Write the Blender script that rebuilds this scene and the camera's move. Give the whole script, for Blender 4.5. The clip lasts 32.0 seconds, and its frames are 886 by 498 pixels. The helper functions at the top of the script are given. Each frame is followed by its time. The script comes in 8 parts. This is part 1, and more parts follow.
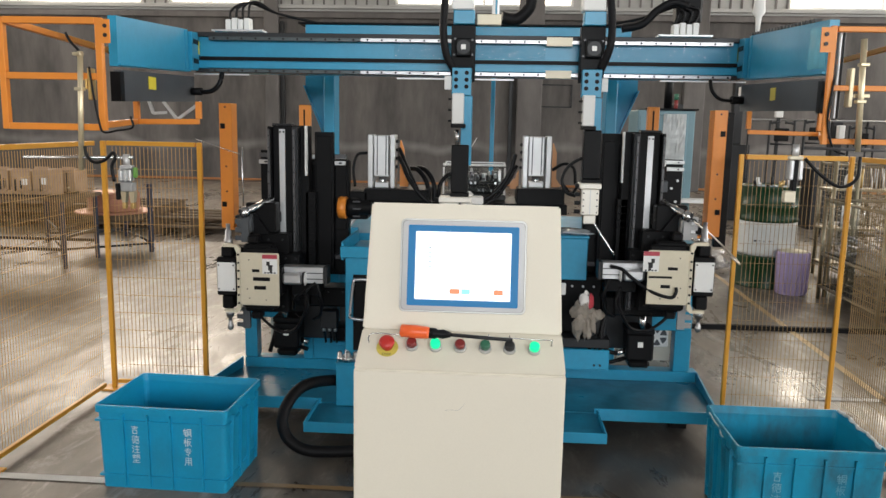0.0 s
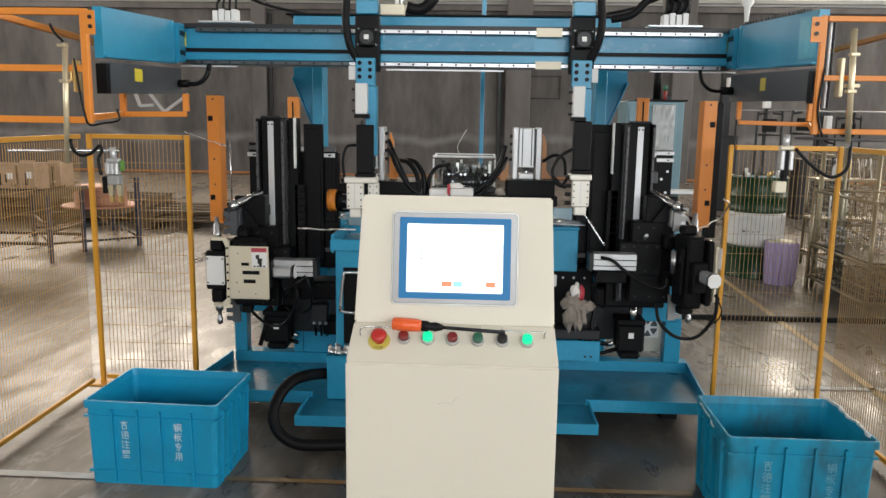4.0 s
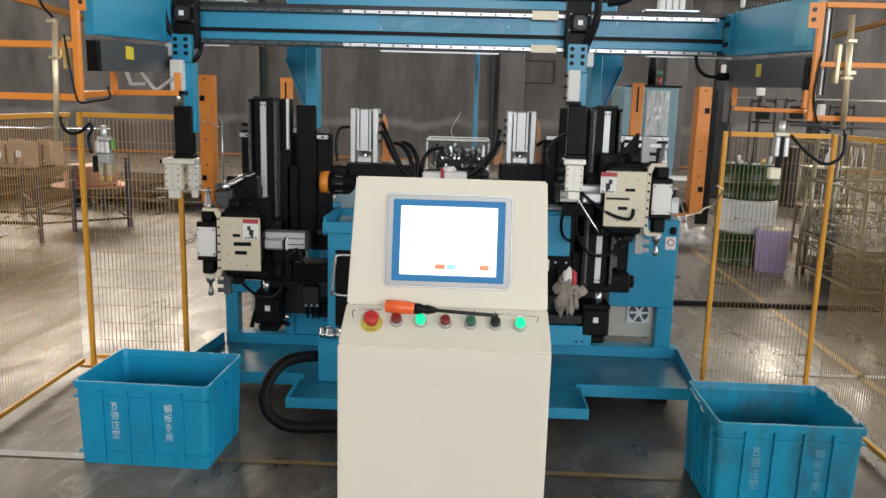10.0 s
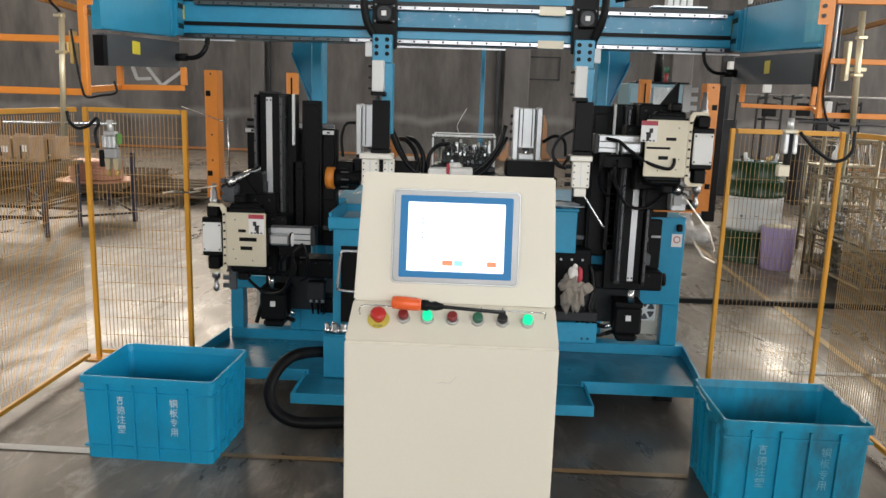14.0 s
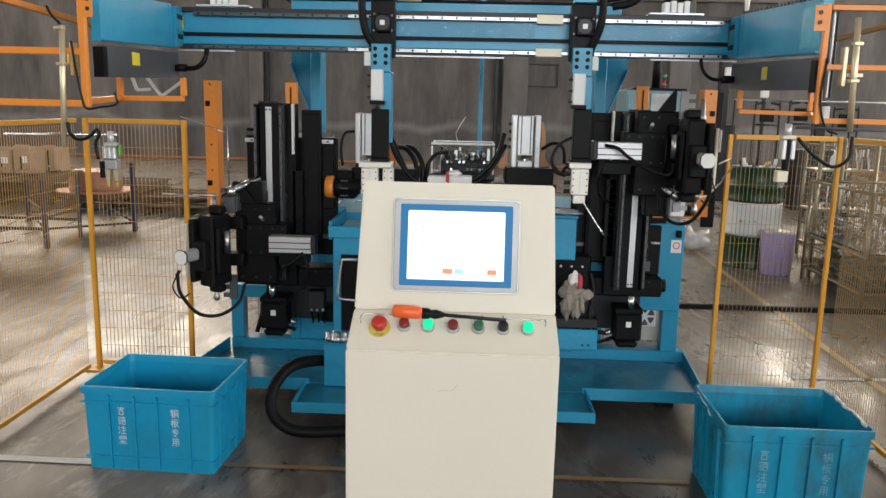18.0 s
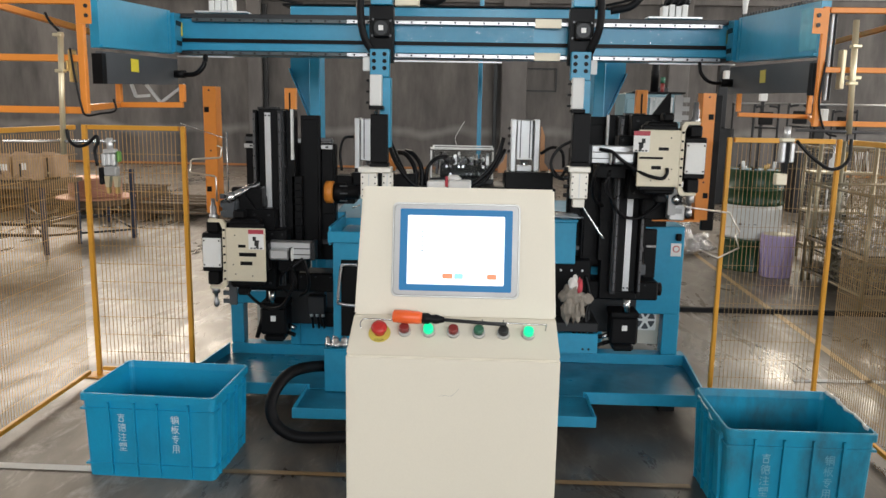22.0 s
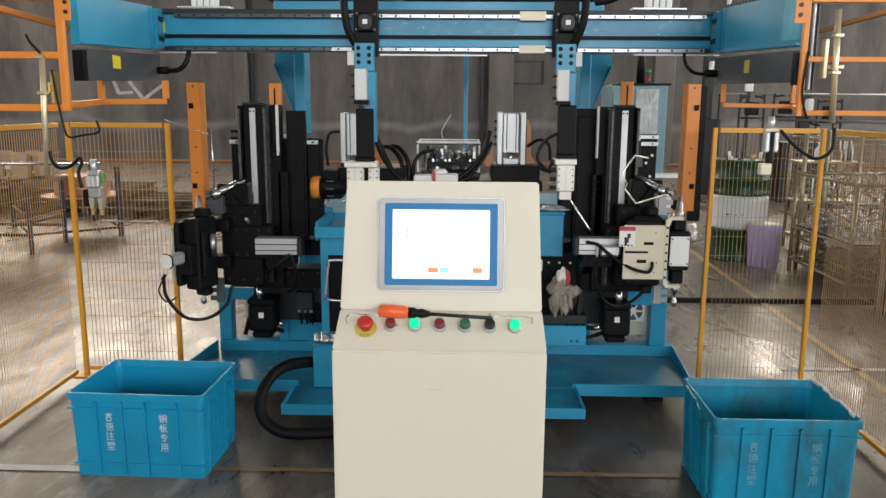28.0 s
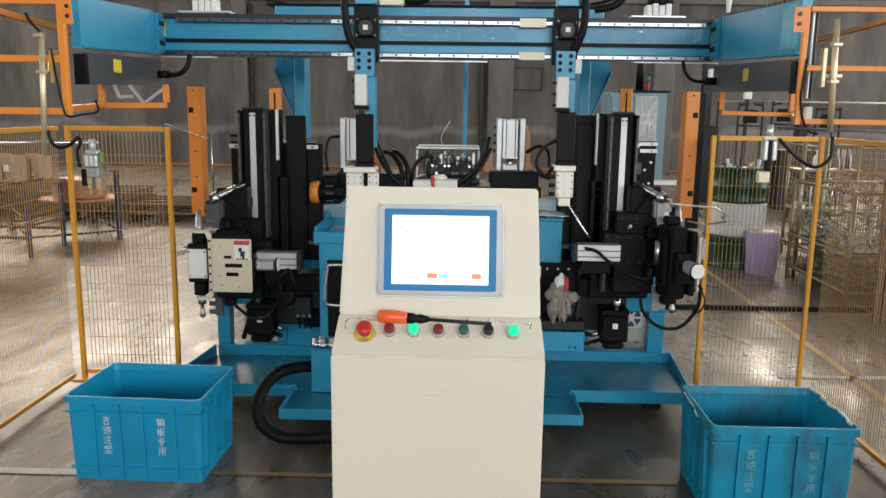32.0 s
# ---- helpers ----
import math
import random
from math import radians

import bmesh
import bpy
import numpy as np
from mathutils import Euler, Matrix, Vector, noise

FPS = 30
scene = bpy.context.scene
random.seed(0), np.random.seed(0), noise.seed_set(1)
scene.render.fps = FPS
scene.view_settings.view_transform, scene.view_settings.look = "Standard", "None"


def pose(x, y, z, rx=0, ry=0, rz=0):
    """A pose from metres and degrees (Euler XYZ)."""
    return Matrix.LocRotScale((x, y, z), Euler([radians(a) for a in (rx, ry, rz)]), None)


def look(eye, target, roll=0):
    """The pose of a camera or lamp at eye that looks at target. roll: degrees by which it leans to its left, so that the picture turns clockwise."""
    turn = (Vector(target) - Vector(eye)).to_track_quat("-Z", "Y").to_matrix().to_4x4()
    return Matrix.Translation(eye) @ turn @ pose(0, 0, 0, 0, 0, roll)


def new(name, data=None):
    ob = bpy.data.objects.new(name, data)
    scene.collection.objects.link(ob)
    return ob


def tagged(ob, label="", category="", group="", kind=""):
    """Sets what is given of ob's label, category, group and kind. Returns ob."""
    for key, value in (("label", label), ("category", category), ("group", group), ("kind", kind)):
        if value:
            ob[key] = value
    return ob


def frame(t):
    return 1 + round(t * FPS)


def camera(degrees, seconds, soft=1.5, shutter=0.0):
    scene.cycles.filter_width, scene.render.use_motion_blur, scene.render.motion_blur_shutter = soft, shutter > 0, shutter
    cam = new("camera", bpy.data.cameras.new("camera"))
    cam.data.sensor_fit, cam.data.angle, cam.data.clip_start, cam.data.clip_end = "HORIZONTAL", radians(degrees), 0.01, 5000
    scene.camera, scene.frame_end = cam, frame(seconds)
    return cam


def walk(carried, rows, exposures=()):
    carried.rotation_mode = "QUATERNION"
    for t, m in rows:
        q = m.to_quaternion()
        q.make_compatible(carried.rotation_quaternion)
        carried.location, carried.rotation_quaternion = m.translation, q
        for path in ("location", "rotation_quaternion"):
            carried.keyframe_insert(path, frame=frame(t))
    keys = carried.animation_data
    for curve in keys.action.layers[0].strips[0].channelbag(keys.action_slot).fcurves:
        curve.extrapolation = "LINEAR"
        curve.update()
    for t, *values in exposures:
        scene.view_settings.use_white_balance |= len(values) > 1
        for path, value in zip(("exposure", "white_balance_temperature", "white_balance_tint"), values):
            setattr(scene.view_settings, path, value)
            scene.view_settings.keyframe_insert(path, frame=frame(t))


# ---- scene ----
cam = camera(59.38, 32.0, soft=1.5, shutter=0.5)
PATH = [  # seconds, eye, tilt, turn and roll
    (0, 0.100, -0.237, 1.512, 80.86, 3.26, 1.06),
    (0.5, 0.096, -0.239, 1.510, 80.87, 3.23, 1.19),
    (1, 0.092, -0.231, 1.510, 80.77, 3.25, 1.24),
    (1.5, 0.091, -0.227, 1.510, 80.57, 3.25, 1.31),
    (2, 0.095, -0.223, 1.508, 80.15, 3.16, 1.00),
    (2.5, 0.099, -0.220, 1.507, 79.79, 2.98, 0.67),
    (3, 0.097, -0.224, 1.509, 79.78, 2.87, 0.64),
    (3.5, 0.094, -0.224, 1.510, 79.99, 2.70, 0.75),
    (5.5, 0.093, -0.231, 1.510, 80.83, 1.88, 1.00),
    (6, 0.091, -0.226, 1.509, 80.62, 2.04, 1.10),
    (6.5, 0.088, -0.223, 1.508, 80.33, 2.14, 1.09),
    (7, 0.091, -0.224, 1.509, 80.09, 2.02, 1.04),
    (7.5, 0.090, -0.222, 1.508, 80.02, 1.85, 1.11),
    (8, 0.092, -0.223, 1.509, 80.03, 1.75, 1.19),
    (8.5, 0.092, -0.219, 1.506, 79.82, 1.73, 1.22),
    (9, 0.086, -0.216, 1.505, 79.50, 1.72, 1.35),
    (9.5, 0.085, -0.216, 1.505, 79.27, 1.79, 1.50),
    (10, 0.089, -0.216, 1.504, 79.16, 1.81, 1.58),
    (10.5, 0.087, -0.216, 1.502, 79.05, 1.80, 1.57),
    (11, 0.085, -0.216, 1.502, 78.95, 1.95, 1.69),
    (11.5, 0.083, -0.217, 1.503, 78.96, 2.05, 1.79),
    (12, 0.084, -0.211, 1.502, 78.84, 2.08, 1.76),
    (12.5, 0.086, -0.214, 1.503, 78.77, 2.10, 1.52),
    (13, 0.085, -0.213, 1.503, 78.86, 2.10, 1.40),
    (13.5, 0.083, -0.213, 1.503, 78.88, 2.07, 1.57),
    (14, 0.081, -0.210, 1.503, 78.87, 2.10, 1.77),
    (14.5, 0.081, -0.213, 1.503, 78.85, 2.27, 1.75),
    (16.5, 0.084, -0.215, 1.504, 78.94, 2.40, 1.51),
    (17, 0.085, -0.216, 1.505, 79.22, 2.27, 1.09),
    (17.5, 0.082, -0.215, 1.507, 79.39, 2.11, 1.08),
    (18, 0.080, -0.216, 1.506, 79.42, 2.09, 1.32),
    (18.5, 0.080, -0.213, 1.504, 79.25, 2.23, 1.38),
    (19, 0.079, -0.209, 1.504, 78.97, 2.30, 1.22),
    (19.5, 0.081, -0.212, 1.505, 79.08, 2.26, 1.04),
    (20, 0.081, -0.214, 1.507, 79.33, 2.11, 1.01),
    (20.5, 0.079, -0.214, 1.506, 79.49, 2.08, 1.06),
    (21, 0.081, -0.214, 1.507, 79.59, 2.09, 0.94),
    (21.5, 0.080, -0.215, 1.506, 79.75, 2.08, 0.93),
    (22, 0.080, -0.214, 1.506, 79.76, 2.08, 1.00),
    (22.5, 0.079, -0.220, 1.508, 79.81, 1.98, 0.99),
    (23, 0.082, -0.216, 1.508, 80.06, 1.52, 0.94),
    (23.5, 0.084, -0.216, 1.509, 80.13, 1.26, 0.84),
    (24, 0.084, -0.213, 1.508, 79.99, 1.19, 0.83),
    (24.5, 0.087, -0.220, 1.508, 79.98, 1.34, 0.92),
    (25, 0.092, -0.222, 1.510, 80.05, 1.42, 0.69),
    (25.5, 0.094, -0.221, 1.508, 79.95, 1.39, 0.42),
    (27.5, 0.088, -0.212, 1.507, 79.56, 1.29, 0.58),
    (28, 0.090, -0.209, 1.505, 79.33, 1.30, 0.38),
    (28.5, 0.091, -0.211, 1.507, 79.29, 1.31, 0.28),
    (29, 0.091, -0.213, 1.508, 79.43, 1.29, 0.38),
    (29.5, 0.091, -0.214, 1.507, 79.51, 1.29, 0.43),
    (30, 0.092, -0.209, 1.504, 79.38, 1.27, 0.46),
    (30.5, 0.087, -0.212, 1.507, 79.39, 1.26, 0.69),
    (31, 0.083, -0.210, 1.506, 79.57, 1.34, 0.93),
    (31.5, 0.085, -0.211, 1.506, 79.59, 1.33, 0.92),
    (32, 0.088, -0.214, 1.507, 79.72, 1.18, 0.77),
]
walk(cam, [(t, pose(x, y, z, a, 0, c) @ pose(0, 0, 0, 0, 0, r)) for t, x, y, z, a, c, r in PATH])

# ---- light ----
world = bpy.data.worlds.new("world")
scene.world = world
world.use_nodes = True
nt = world.node_tree
sky = nt.nodes.new("ShaderNodeTexSky")
sky.sky_type, sky.sun_disc = "NISHITA", False
sky.sun_elevation, sky.sun_rotation = radians(48), radians(-70)
bg = nt.nodes["Background"]
nt.links.new(sky.outputs["Color"], bg.inputs["Color"])
bg.inputs["Strength"].default_value = 0.12
scene.view_settings.exposure = 0.0


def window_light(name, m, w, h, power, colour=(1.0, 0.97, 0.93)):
    """An area lamp that stands for daylight in one opening of the hall."""
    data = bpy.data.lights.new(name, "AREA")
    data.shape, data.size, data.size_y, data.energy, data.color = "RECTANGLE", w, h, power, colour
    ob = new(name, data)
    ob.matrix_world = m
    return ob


# ---- building blocks ----
OFF = {}


def bm_new():
    return bmesh.new()


def box(bm, x0, x1, y0, y1, z0, z1, bev=0.0, seg=1):
    vs = [bm.verts.new((x, y, z)) for z in (z0, z1) for y in (y0, y1) for x in (x0, x1)]
    fs = [bm.faces.new([vs[i] for i in q]) for q in ((0, 2, 3, 1), (4, 5, 7, 6), (0, 1, 5, 4), (2, 6, 7, 3), (0, 4, 6, 2), (1, 3, 7, 5))]
    if bev > 0:
        es = list({e for f in fs for e in f.edges})
        bmesh.ops.bevel(bm, geom=es, offset=bev, segments=seg, affect="EDGES", profile=0.5)
    return bm


def obox(bm, m, sx, sy, sz, bev=0.0, seg=1):
    """A box of full sizes sx, sy, sz at the pose m."""
    b2 = bmesh.new()
    box(b2, -sx / 2, sx / 2, -sy / 2, sy / 2, -sz / 2, sz / 2, bev, seg)
    return graft(bm, b2, m)


def graft(bm, b2, m=Matrix()):
    vm = {v: bm.verts.new(m @ v.co) for v in b2.verts}
    for f in b2.faces:
        nf = bm.faces.new([vm[v] for v in f.verts])
        nf.smooth = f.smooth
    b2.free()
    return bm


def cyl(bm, p0, p1, r, r2=None, seg=16, caps=True):
    p0, p1 = Vector(p0), Vector(p1)
    r2 = r if r2 is None else r2
    q = (p1 - p0).to_track_quat("Z", "Y")
    ring = []
    for p, rr in ((p0, r), (p1, r2)):
        ring.append([bm.verts.new(p + q @ Vector((rr * math.cos(2 * math.pi * i / seg), rr * math.sin(2 * math.pi * i / seg), 0))) for i in range(seg)])
    for i in range(seg):
        j = (i + 1) % seg
        f = bm.faces.new((ring[0][i], ring[0][j], ring[1][j], ring[1][i]))
        f.smooth = True
    if caps:
        bm.faces.new(ring[0][::-1])
        bm.faces.new(ring[1])
    return bm


def lathe(bm, profile, centre, axis=(0, 0, 1), seg=24):
    """A turned body: profile of (radius, height) pairs along the axis."""
    q = Vector(axis).to_track_quat("Z", "Y")
    c = Vector(centre)
    rings = [[bm.verts.new(c + q @ Vector((r * math.cos(2 * math.pi * i / seg), r * math.sin(2 * math.pi * i / seg), h))) for i in range(seg)] for r, h in profile]
    for a, b in zip(rings, rings[1:]):
        for i in range(seg):
            j = (i + 1) % seg
            f = bm.faces.new((a[i], a[j], b[j], b[i]))
            f.smooth = True
    bm.faces.new(rings[0][::-1])
    bm.faces.new(rings[-1])
    return bm


def curve_points(pts, n=8):
    """A smooth line through the points."""
    P = [Vector(p) for p in pts]
    P = [2 * P[0] - P[1]] + P + [2 * P[-1] - P[-2]]
    out = []
    for i in range(1, len(P) - 2):
        a, b, c, d = P[i - 1:i + 3]
        for k in range(n):
            t = k / n
            out.append(0.5 * (2 * b + (c - a) * t + (2 * a - 5 * b + 4 * c - d) * t * t + (3 * b - a - 3 * c + d) * t ** 3))
    out.append(P[-2])
    return out


def tube(bm, pts, r, seg=8, n=8, smooth=True, ripple=0.0):
    """A hose, cable or bent rod along the points."""
    P = curve_points(pts, n) if smooth else [Vector(p) for p in pts]
    rings = []
    ref = Vector((0.13, 0.31, 0.94))
    for i, p in enumerate(P):
        d = (P[min(i + 1, len(P) - 1)] - P[max(i - 1, 0)]).normalized()
        a = d.cross(ref).normalized()
        b = d.cross(a)
        rr = r * (1 + ripple * (i % 2))
        rings.append([bm.verts.new(p + rr * (math.cos(2 * math.pi * k / seg) * a + math.sin(2 * math.pi * k / seg) * b)) for k in range(seg)])
    for u, v in zip(rings, rings[1:]):
        for k in range(seg):
            j = (k + 1) % seg
            f = bm.faces.new((u[k], u[j], v[j], v[k]))
            f.smooth = True
    bm.faces.new(rings[0][::-1])
    bm.faces.new(rings[-1])
    return bm


def prism(bm, outline, axis, a, b):
    """An outline of 2D points drawn out along an axis from a to b. The 2D points take the other two axes in order."""
    def at(p, h):
        c = list(p)
        c.insert("xyz".index(axis), h)
        return c
    lo = [bm.verts.new(at(p, a)) for p in outline]
    hi = [bm.verts.new(at(p, b)) for p in outline]
    n = len(outline)
    bm.faces.new(lo[::-1])
    bm.faces.new(hi)
    for i in range(n):
        j = (i + 1) % n
        bm.faces.new((lo[i], lo[j], hi[j], hi[i]))
    bmesh.ops.recalc_face_normals(bm, faces=bm.faces)
    return bm


def mesh_of(name, bm, mat, off=None):
    bmesh.ops.recalc_face_normals(bm, faces=bm.faces)
    if off is not None:
        bmesh.ops.translate(bm, verts=bm.verts, vec=-off)
    me = bpy.data.meshes.new(name)
    bm.to_mesh(me)
    bm.free()
    if mat:
        me.materials.append(mat)
    return me


def root_of(ob):
    while ob.parent:
        ob = ob.parent
    return ob


def thing(name, base, label, category, group=""):
    ob = new(name)
    ob.empty_display_size = 0.1
    ob.location = base
    OFF[ob.name] = Vector(base)
    return tagged(ob, label, category, group)


def part(name, bm, mat, parent, label=""):
    off = OFF.get(root_of(parent).name)
    ob = new(name, mesh_of(name, bm, mat, off))
    ob.parent = parent
    if label:
        ob["label"] = label
    return ob


def solo(name, bm, mat, label, category, group="", kind=""):
    """A thing of one mesh; its origin goes to the middle of its base."""
    lo = [min(v.co[i] for v in bm.verts) for i in range(3)]
    hi = [max(v.co[i] for v in bm.verts) for i in range(3)]
    base = Vector(((lo[0] + hi[0]) / 2, (lo[1] + hi[1]) / 2, lo[2]))
    ob = new(name, mesh_of(name, bm, mat, base))
    ob.location = base
    OFF[ob.name] = base
    return tagged(ob, label, category, group, kind)


def setting(name, bm, mat, label=""):
    ob = new(name, mesh_of(name, bm, mat))
    OFF[ob.name] = Vector()
    return tagged(ob, label, "", "", "structure")


# ---- materials ----
def material(name, colour, rough=0.5, metal=0.0, grain=60.0, vary=0.12, stain=2.5, stain_amount=0.15, bump=0.05, coat=0.0, rand=0.0, dirt=None, stretch=(1, 1, 1), spread=0.12, spec=0.5, edge=(0.42, 0.68)):
    """A surface with grain and stains at two scales, in metres."""
    m = bpy.data.materials.new(name)
    m.use_nodes = True
    n, l = m.node_tree.nodes, m.node_tree.links
    bs = n["Principled BSDF"]
    tc = n.new("ShaderNodeTexCoord")
    mp = n.new("ShaderNodeMapping")
    mp.inputs["Scale"].default_value = stretch
    geo = n.new("ShaderNodeNewGeometry")
    l.new(geo.outputs["Position"] if stain < 3 else tc.outputs["Object"], mp.inputs["Vector"])
    n1, n2 = n.new("ShaderNodeTexNoise"), n.new("ShaderNodeTexNoise")
    n1.inputs["Scale"].default_value, n1.inputs["Detail"].default_value = grain, 4
    n2.inputs["Scale"].default_value, n2.inputs["Detail"].default_value, n2.inputs["Roughness"].default_value = stain, 6, 0.62
    for q in (n1, n2):
        l.new(mp.outputs["Vector"], q.inputs["Vector"])
    c = Vector(colour)
    d = Vector(dirt) if dirt else c * 0.55
    r2 = n.new("ShaderNodeValToRGB")
    r2.color_ramp.elements[0].position, r2.color_ramp.elements[1].position = edge
    l.new(n2.outputs["Fac"], r2.inputs["Fac"])
    mul = n.new("ShaderNodeMath")
    mul.operation = "MULTIPLY"
    mul.inputs[1].default_value = stain_amount
    l.new(r2.outputs["Color"], mul.inputs[0])
    mix = n.new("ShaderNodeMix")
    mix.data_type = "RGBA"
    mix.inputs[6].default_value, mix.inputs[7].default_value = (*c, 1), (*d, 1)
    l.new(mul.outputs[0], mix.inputs[0])
    hsv = n.new("ShaderNodeHueSaturation")
    l.new(mix.outputs[2], hsv.inputs["Color"])
    val = n.new("ShaderNodeMapRange")
    val.inputs[3].default_value, val.inputs[4].default_value = 1 - vary, 1 + vary
    l.new(n1.outputs["Fac"], val.inputs[0])
    src = val.outputs[0]
    if rand:
        oi = n.new("ShaderNodeObjectInfo")
        mr = n.new("ShaderNodeMapRange")
        mr.inputs[3].default_value, mr.inputs[4].default_value = 1 - rand, 1 + rand
        l.new(oi.outputs["Random"], mr.inputs[0])
        m2 = n.new("ShaderNodeMath")
        m2.operation = "MULTIPLY"
        l.new(src, m2.inputs[0])
        l.new(mr.outputs[0], m2.inputs[1])
        src = m2.outputs[0]
    l.new(src, hsv.inputs["Value"])
    l.new(hsv.outputs["Color"], bs.inputs["Base Color"])
    rr = n.new("ShaderNodeMapRange")
    rr.inputs[3].default_value, rr.inputs[4].default_value = max(0.03, rough - spread), min(1, rough + spread)
    l.new(n2.outputs["Fac"], rr.inputs[0])
    l.new(rr.outputs[0], bs.inputs["Roughness"])
    bs.inputs["Metallic"].default_value = metal
    bs.inputs["Specular IOR Level"].default_value = spec
    bs.inputs["Coat Weight"].default_value = coat
    if bump:
        bp = n.new("ShaderNodeBump")
        bp.inputs["Strength"].default_value, bp.inputs["Distance"].default_value = bump, 0.004
        l.new(n1.outputs["Fac"], bp.inputs["Height"])
        l.new(bp.outputs["Normal"], bs.inputs["Normal"])
    return m


def glow(name, colour, strength, base=None):
    m = bpy.data.materials.new(name)
    m.use_nodes = True
    bs = m.node_tree.nodes["Principled BSDF"]
    bs.inputs["Base Color"].default_value = (*(base or colour), 1)
    bs.inputs["Emission Color"].default_value = (*colour, 1)
    bs.inputs["Emission Strength"].default_value = strength
    bs.inputs["Roughness"].default_value = 0.35
    bs.inputs["Specular IOR Level"].default_value = 0.2
    return m


BLUE = material("blue_machine_paint", (0.02, 0.28, 0.47), 0.33, 0, 40, 0.1, 1.8, 0.3, 0.04, spec=0.5)
BLUE_BIN = material("blue_bin_plastic", (0.004, 0.285, 0.5), 0.42, 0, 90, 0.08, 2.6, 0.4, 0.05, dirt=(0.01, 0.16, 0.25))
BLUE_BIN_WORN = material("scuffed_blue_bin_plastic", (0.004, 0.27, 0.44), 0.42, 0, 30, 0.15, 6.0, 0.75, 0.08, dirt=(0.03, 0.1, 0.13), stretch=(1, 1, 0.5), edge=(0.5, 0.68))
ORANGE = material("orange_paint", (0.75, 0.25, 0.03), 0.42, 0, 50, 0.06, 2.2, 0.2, 0.04)
YELLOW = material("yellow_fence_paint", (0.72, 0.34, 0.03), 0.45, 0, 70, 0.08, 2.0, 0.3, 0.04)
# darker machine blue: shade under the machine put into the colour, plus oil stains
TRAY = material("shaded_oily_steel", (0.018, 0.2, 0.33), 0.3, 0, 30, 0.12, 3.0, 0.7, 0.03, dirt=(0.008, 0.07, 0.12), edge=(0.4, 0.62), spec=0.3)
BLUE_FILM = material("pale_blue_film", (0.16, 0.52, 0.68), 0.2, 0, 30, 0.2, 4.0, 0.5, 0.4, coat=0.4)
BRONZE = material("dull_bronze", (0.45, 0.22, 0.1), 0.5, 0.3, 60, 0.1, 2.5, 0.3, 0.03)
WIRE_DULL = material("dull_fence_wire", (0.34, 0.215, 0.085), 0.5, 0, 70, 0.1, 2.0, 0.3, 0)
WIRE = material("fence_wire", (0.52, 0.31, 0.115), 0.5, 0, 70, 0.1, 2.0, 0.3, 0)
BEIGE = material("console_enamel", (0.755, 0.7, 0.585), 0.5, 0, 300, 0.03, 1.5, 0.08, 0.06)
BLACK = material("black_anodised", (0.0055, 0.0055, 0.0062), 0.45, 0.0, 80, 0.25, 2.5, 0.3, 0.03, spec=0.13)
BLACK_RUB = material("black_rubber", (0.008, 0.008, 0.009), 0.5, 0, 120, 0.2, 2.5, 0.2, 0.05, spec=0.13)
GREY = material("grey_paint", (0.065, 0.072, 0.08), 0.5, 0, 60, 0.08, 2.0, 0.2, 0.03)
ALU = material("aluminium", (0.58, 0.585, 0.59), 0.42, 0.75, 90, 0.06, 2.5, 0.2, 0.03)
STEEL = material("ground_steel", (0.62, 0.62, 0.62), 0.25, 1.0, 120, 0.08, 2.5, 0.3, 0.02)
ZINC = material("zinc_plate", (0.6, 0.52, 0.35), 0.34, 0.6, 60, 0.06, 2.5, 0.2, 0.02)
CREAM = material("cream_plate", (0.66, 0.6, 0.46), 0.45, 0.15, 90, 0.05, 2.5, 0.2, 0.02)
PLATE = material("machined_pale_plate", (0.74, 0.71, 0.64), 0.42, 0.3, 110, 0.06, 2.6, 0.2, 0.02)
WHITE = material("white_plastic", (0.78, 0.78, 0.76), 0.45, 0, 90, 0.03, 2.5, 0.12, 0.02)
DARK = material("dark_steel", (0.016, 0.017, 0.019), 0.45, 0.3, 90, 0.15, 2.5, 0.3, 0.03)
COPPER = material("copper", (0.5, 0.25, 0.17), 0.55, 0.45, 60, 0.1, 2.5, 0.3, 0.03)
BRASS = material("brass", (0.62, 0.42, 0.16), 0.34, 0.8, 60, 0.1, 2.5, 0.3, 0.03)
# rail steel coloured dark, as if it mirrored the dark hall
RAIL_DIM = material("dim_reflection_rail", (0.07, 0.085, 0.09), 0.35, 0.4, 120, 0.2, 3.5, 0.6, 0.02)
RAIL_DARK = material("blackened_guide_rail", (0.1, 0.1, 0.105), 0.36, 0.5, 120, 0.12, 3.5, 0.4, 0.02)
RAIL = material("dull_ground_rail", (0.42, 0.42, 0.43), 0.33, 1.0, 120, 0.12, 3.5, 0.5, 0.02)
LABEL_RED = material("faded_label_red", (0.42, 0.045, 0.07), 0.5, 0, 60, 0.05, 2.5, 0.1, 0.01)
RED = material("red_plastic", (0.5, 0.03, 0.025), 0.35, 0, 60, 0.05, 2.5, 0.1, 0.01)
DULL_YELLOW = material("dull_yellow_plate", (0.62, 0.52, 0.1), 0.5, 0, 60, 0.06, 2.5, 0.2, 0.01)
# yellow tape with dimmer light put into its colour
YEL_DIM = material("dim_yellow_tape", (0.16, 0.2, 0.05), 0.5, 0, 60, 0.06, 2.5, 0.2, 0.01)
YEL = material("yellow_label", (0.8, 0.68, 0.05), 0.5, 0, 60, 0.04, 2.5, 0.1, 0.01)
DULL_RED = material("dull_red_cap", (0.22, 0.03, 0.028), 0.35, 0, 60, 0.05, 2.5, 0.1, 0.01)
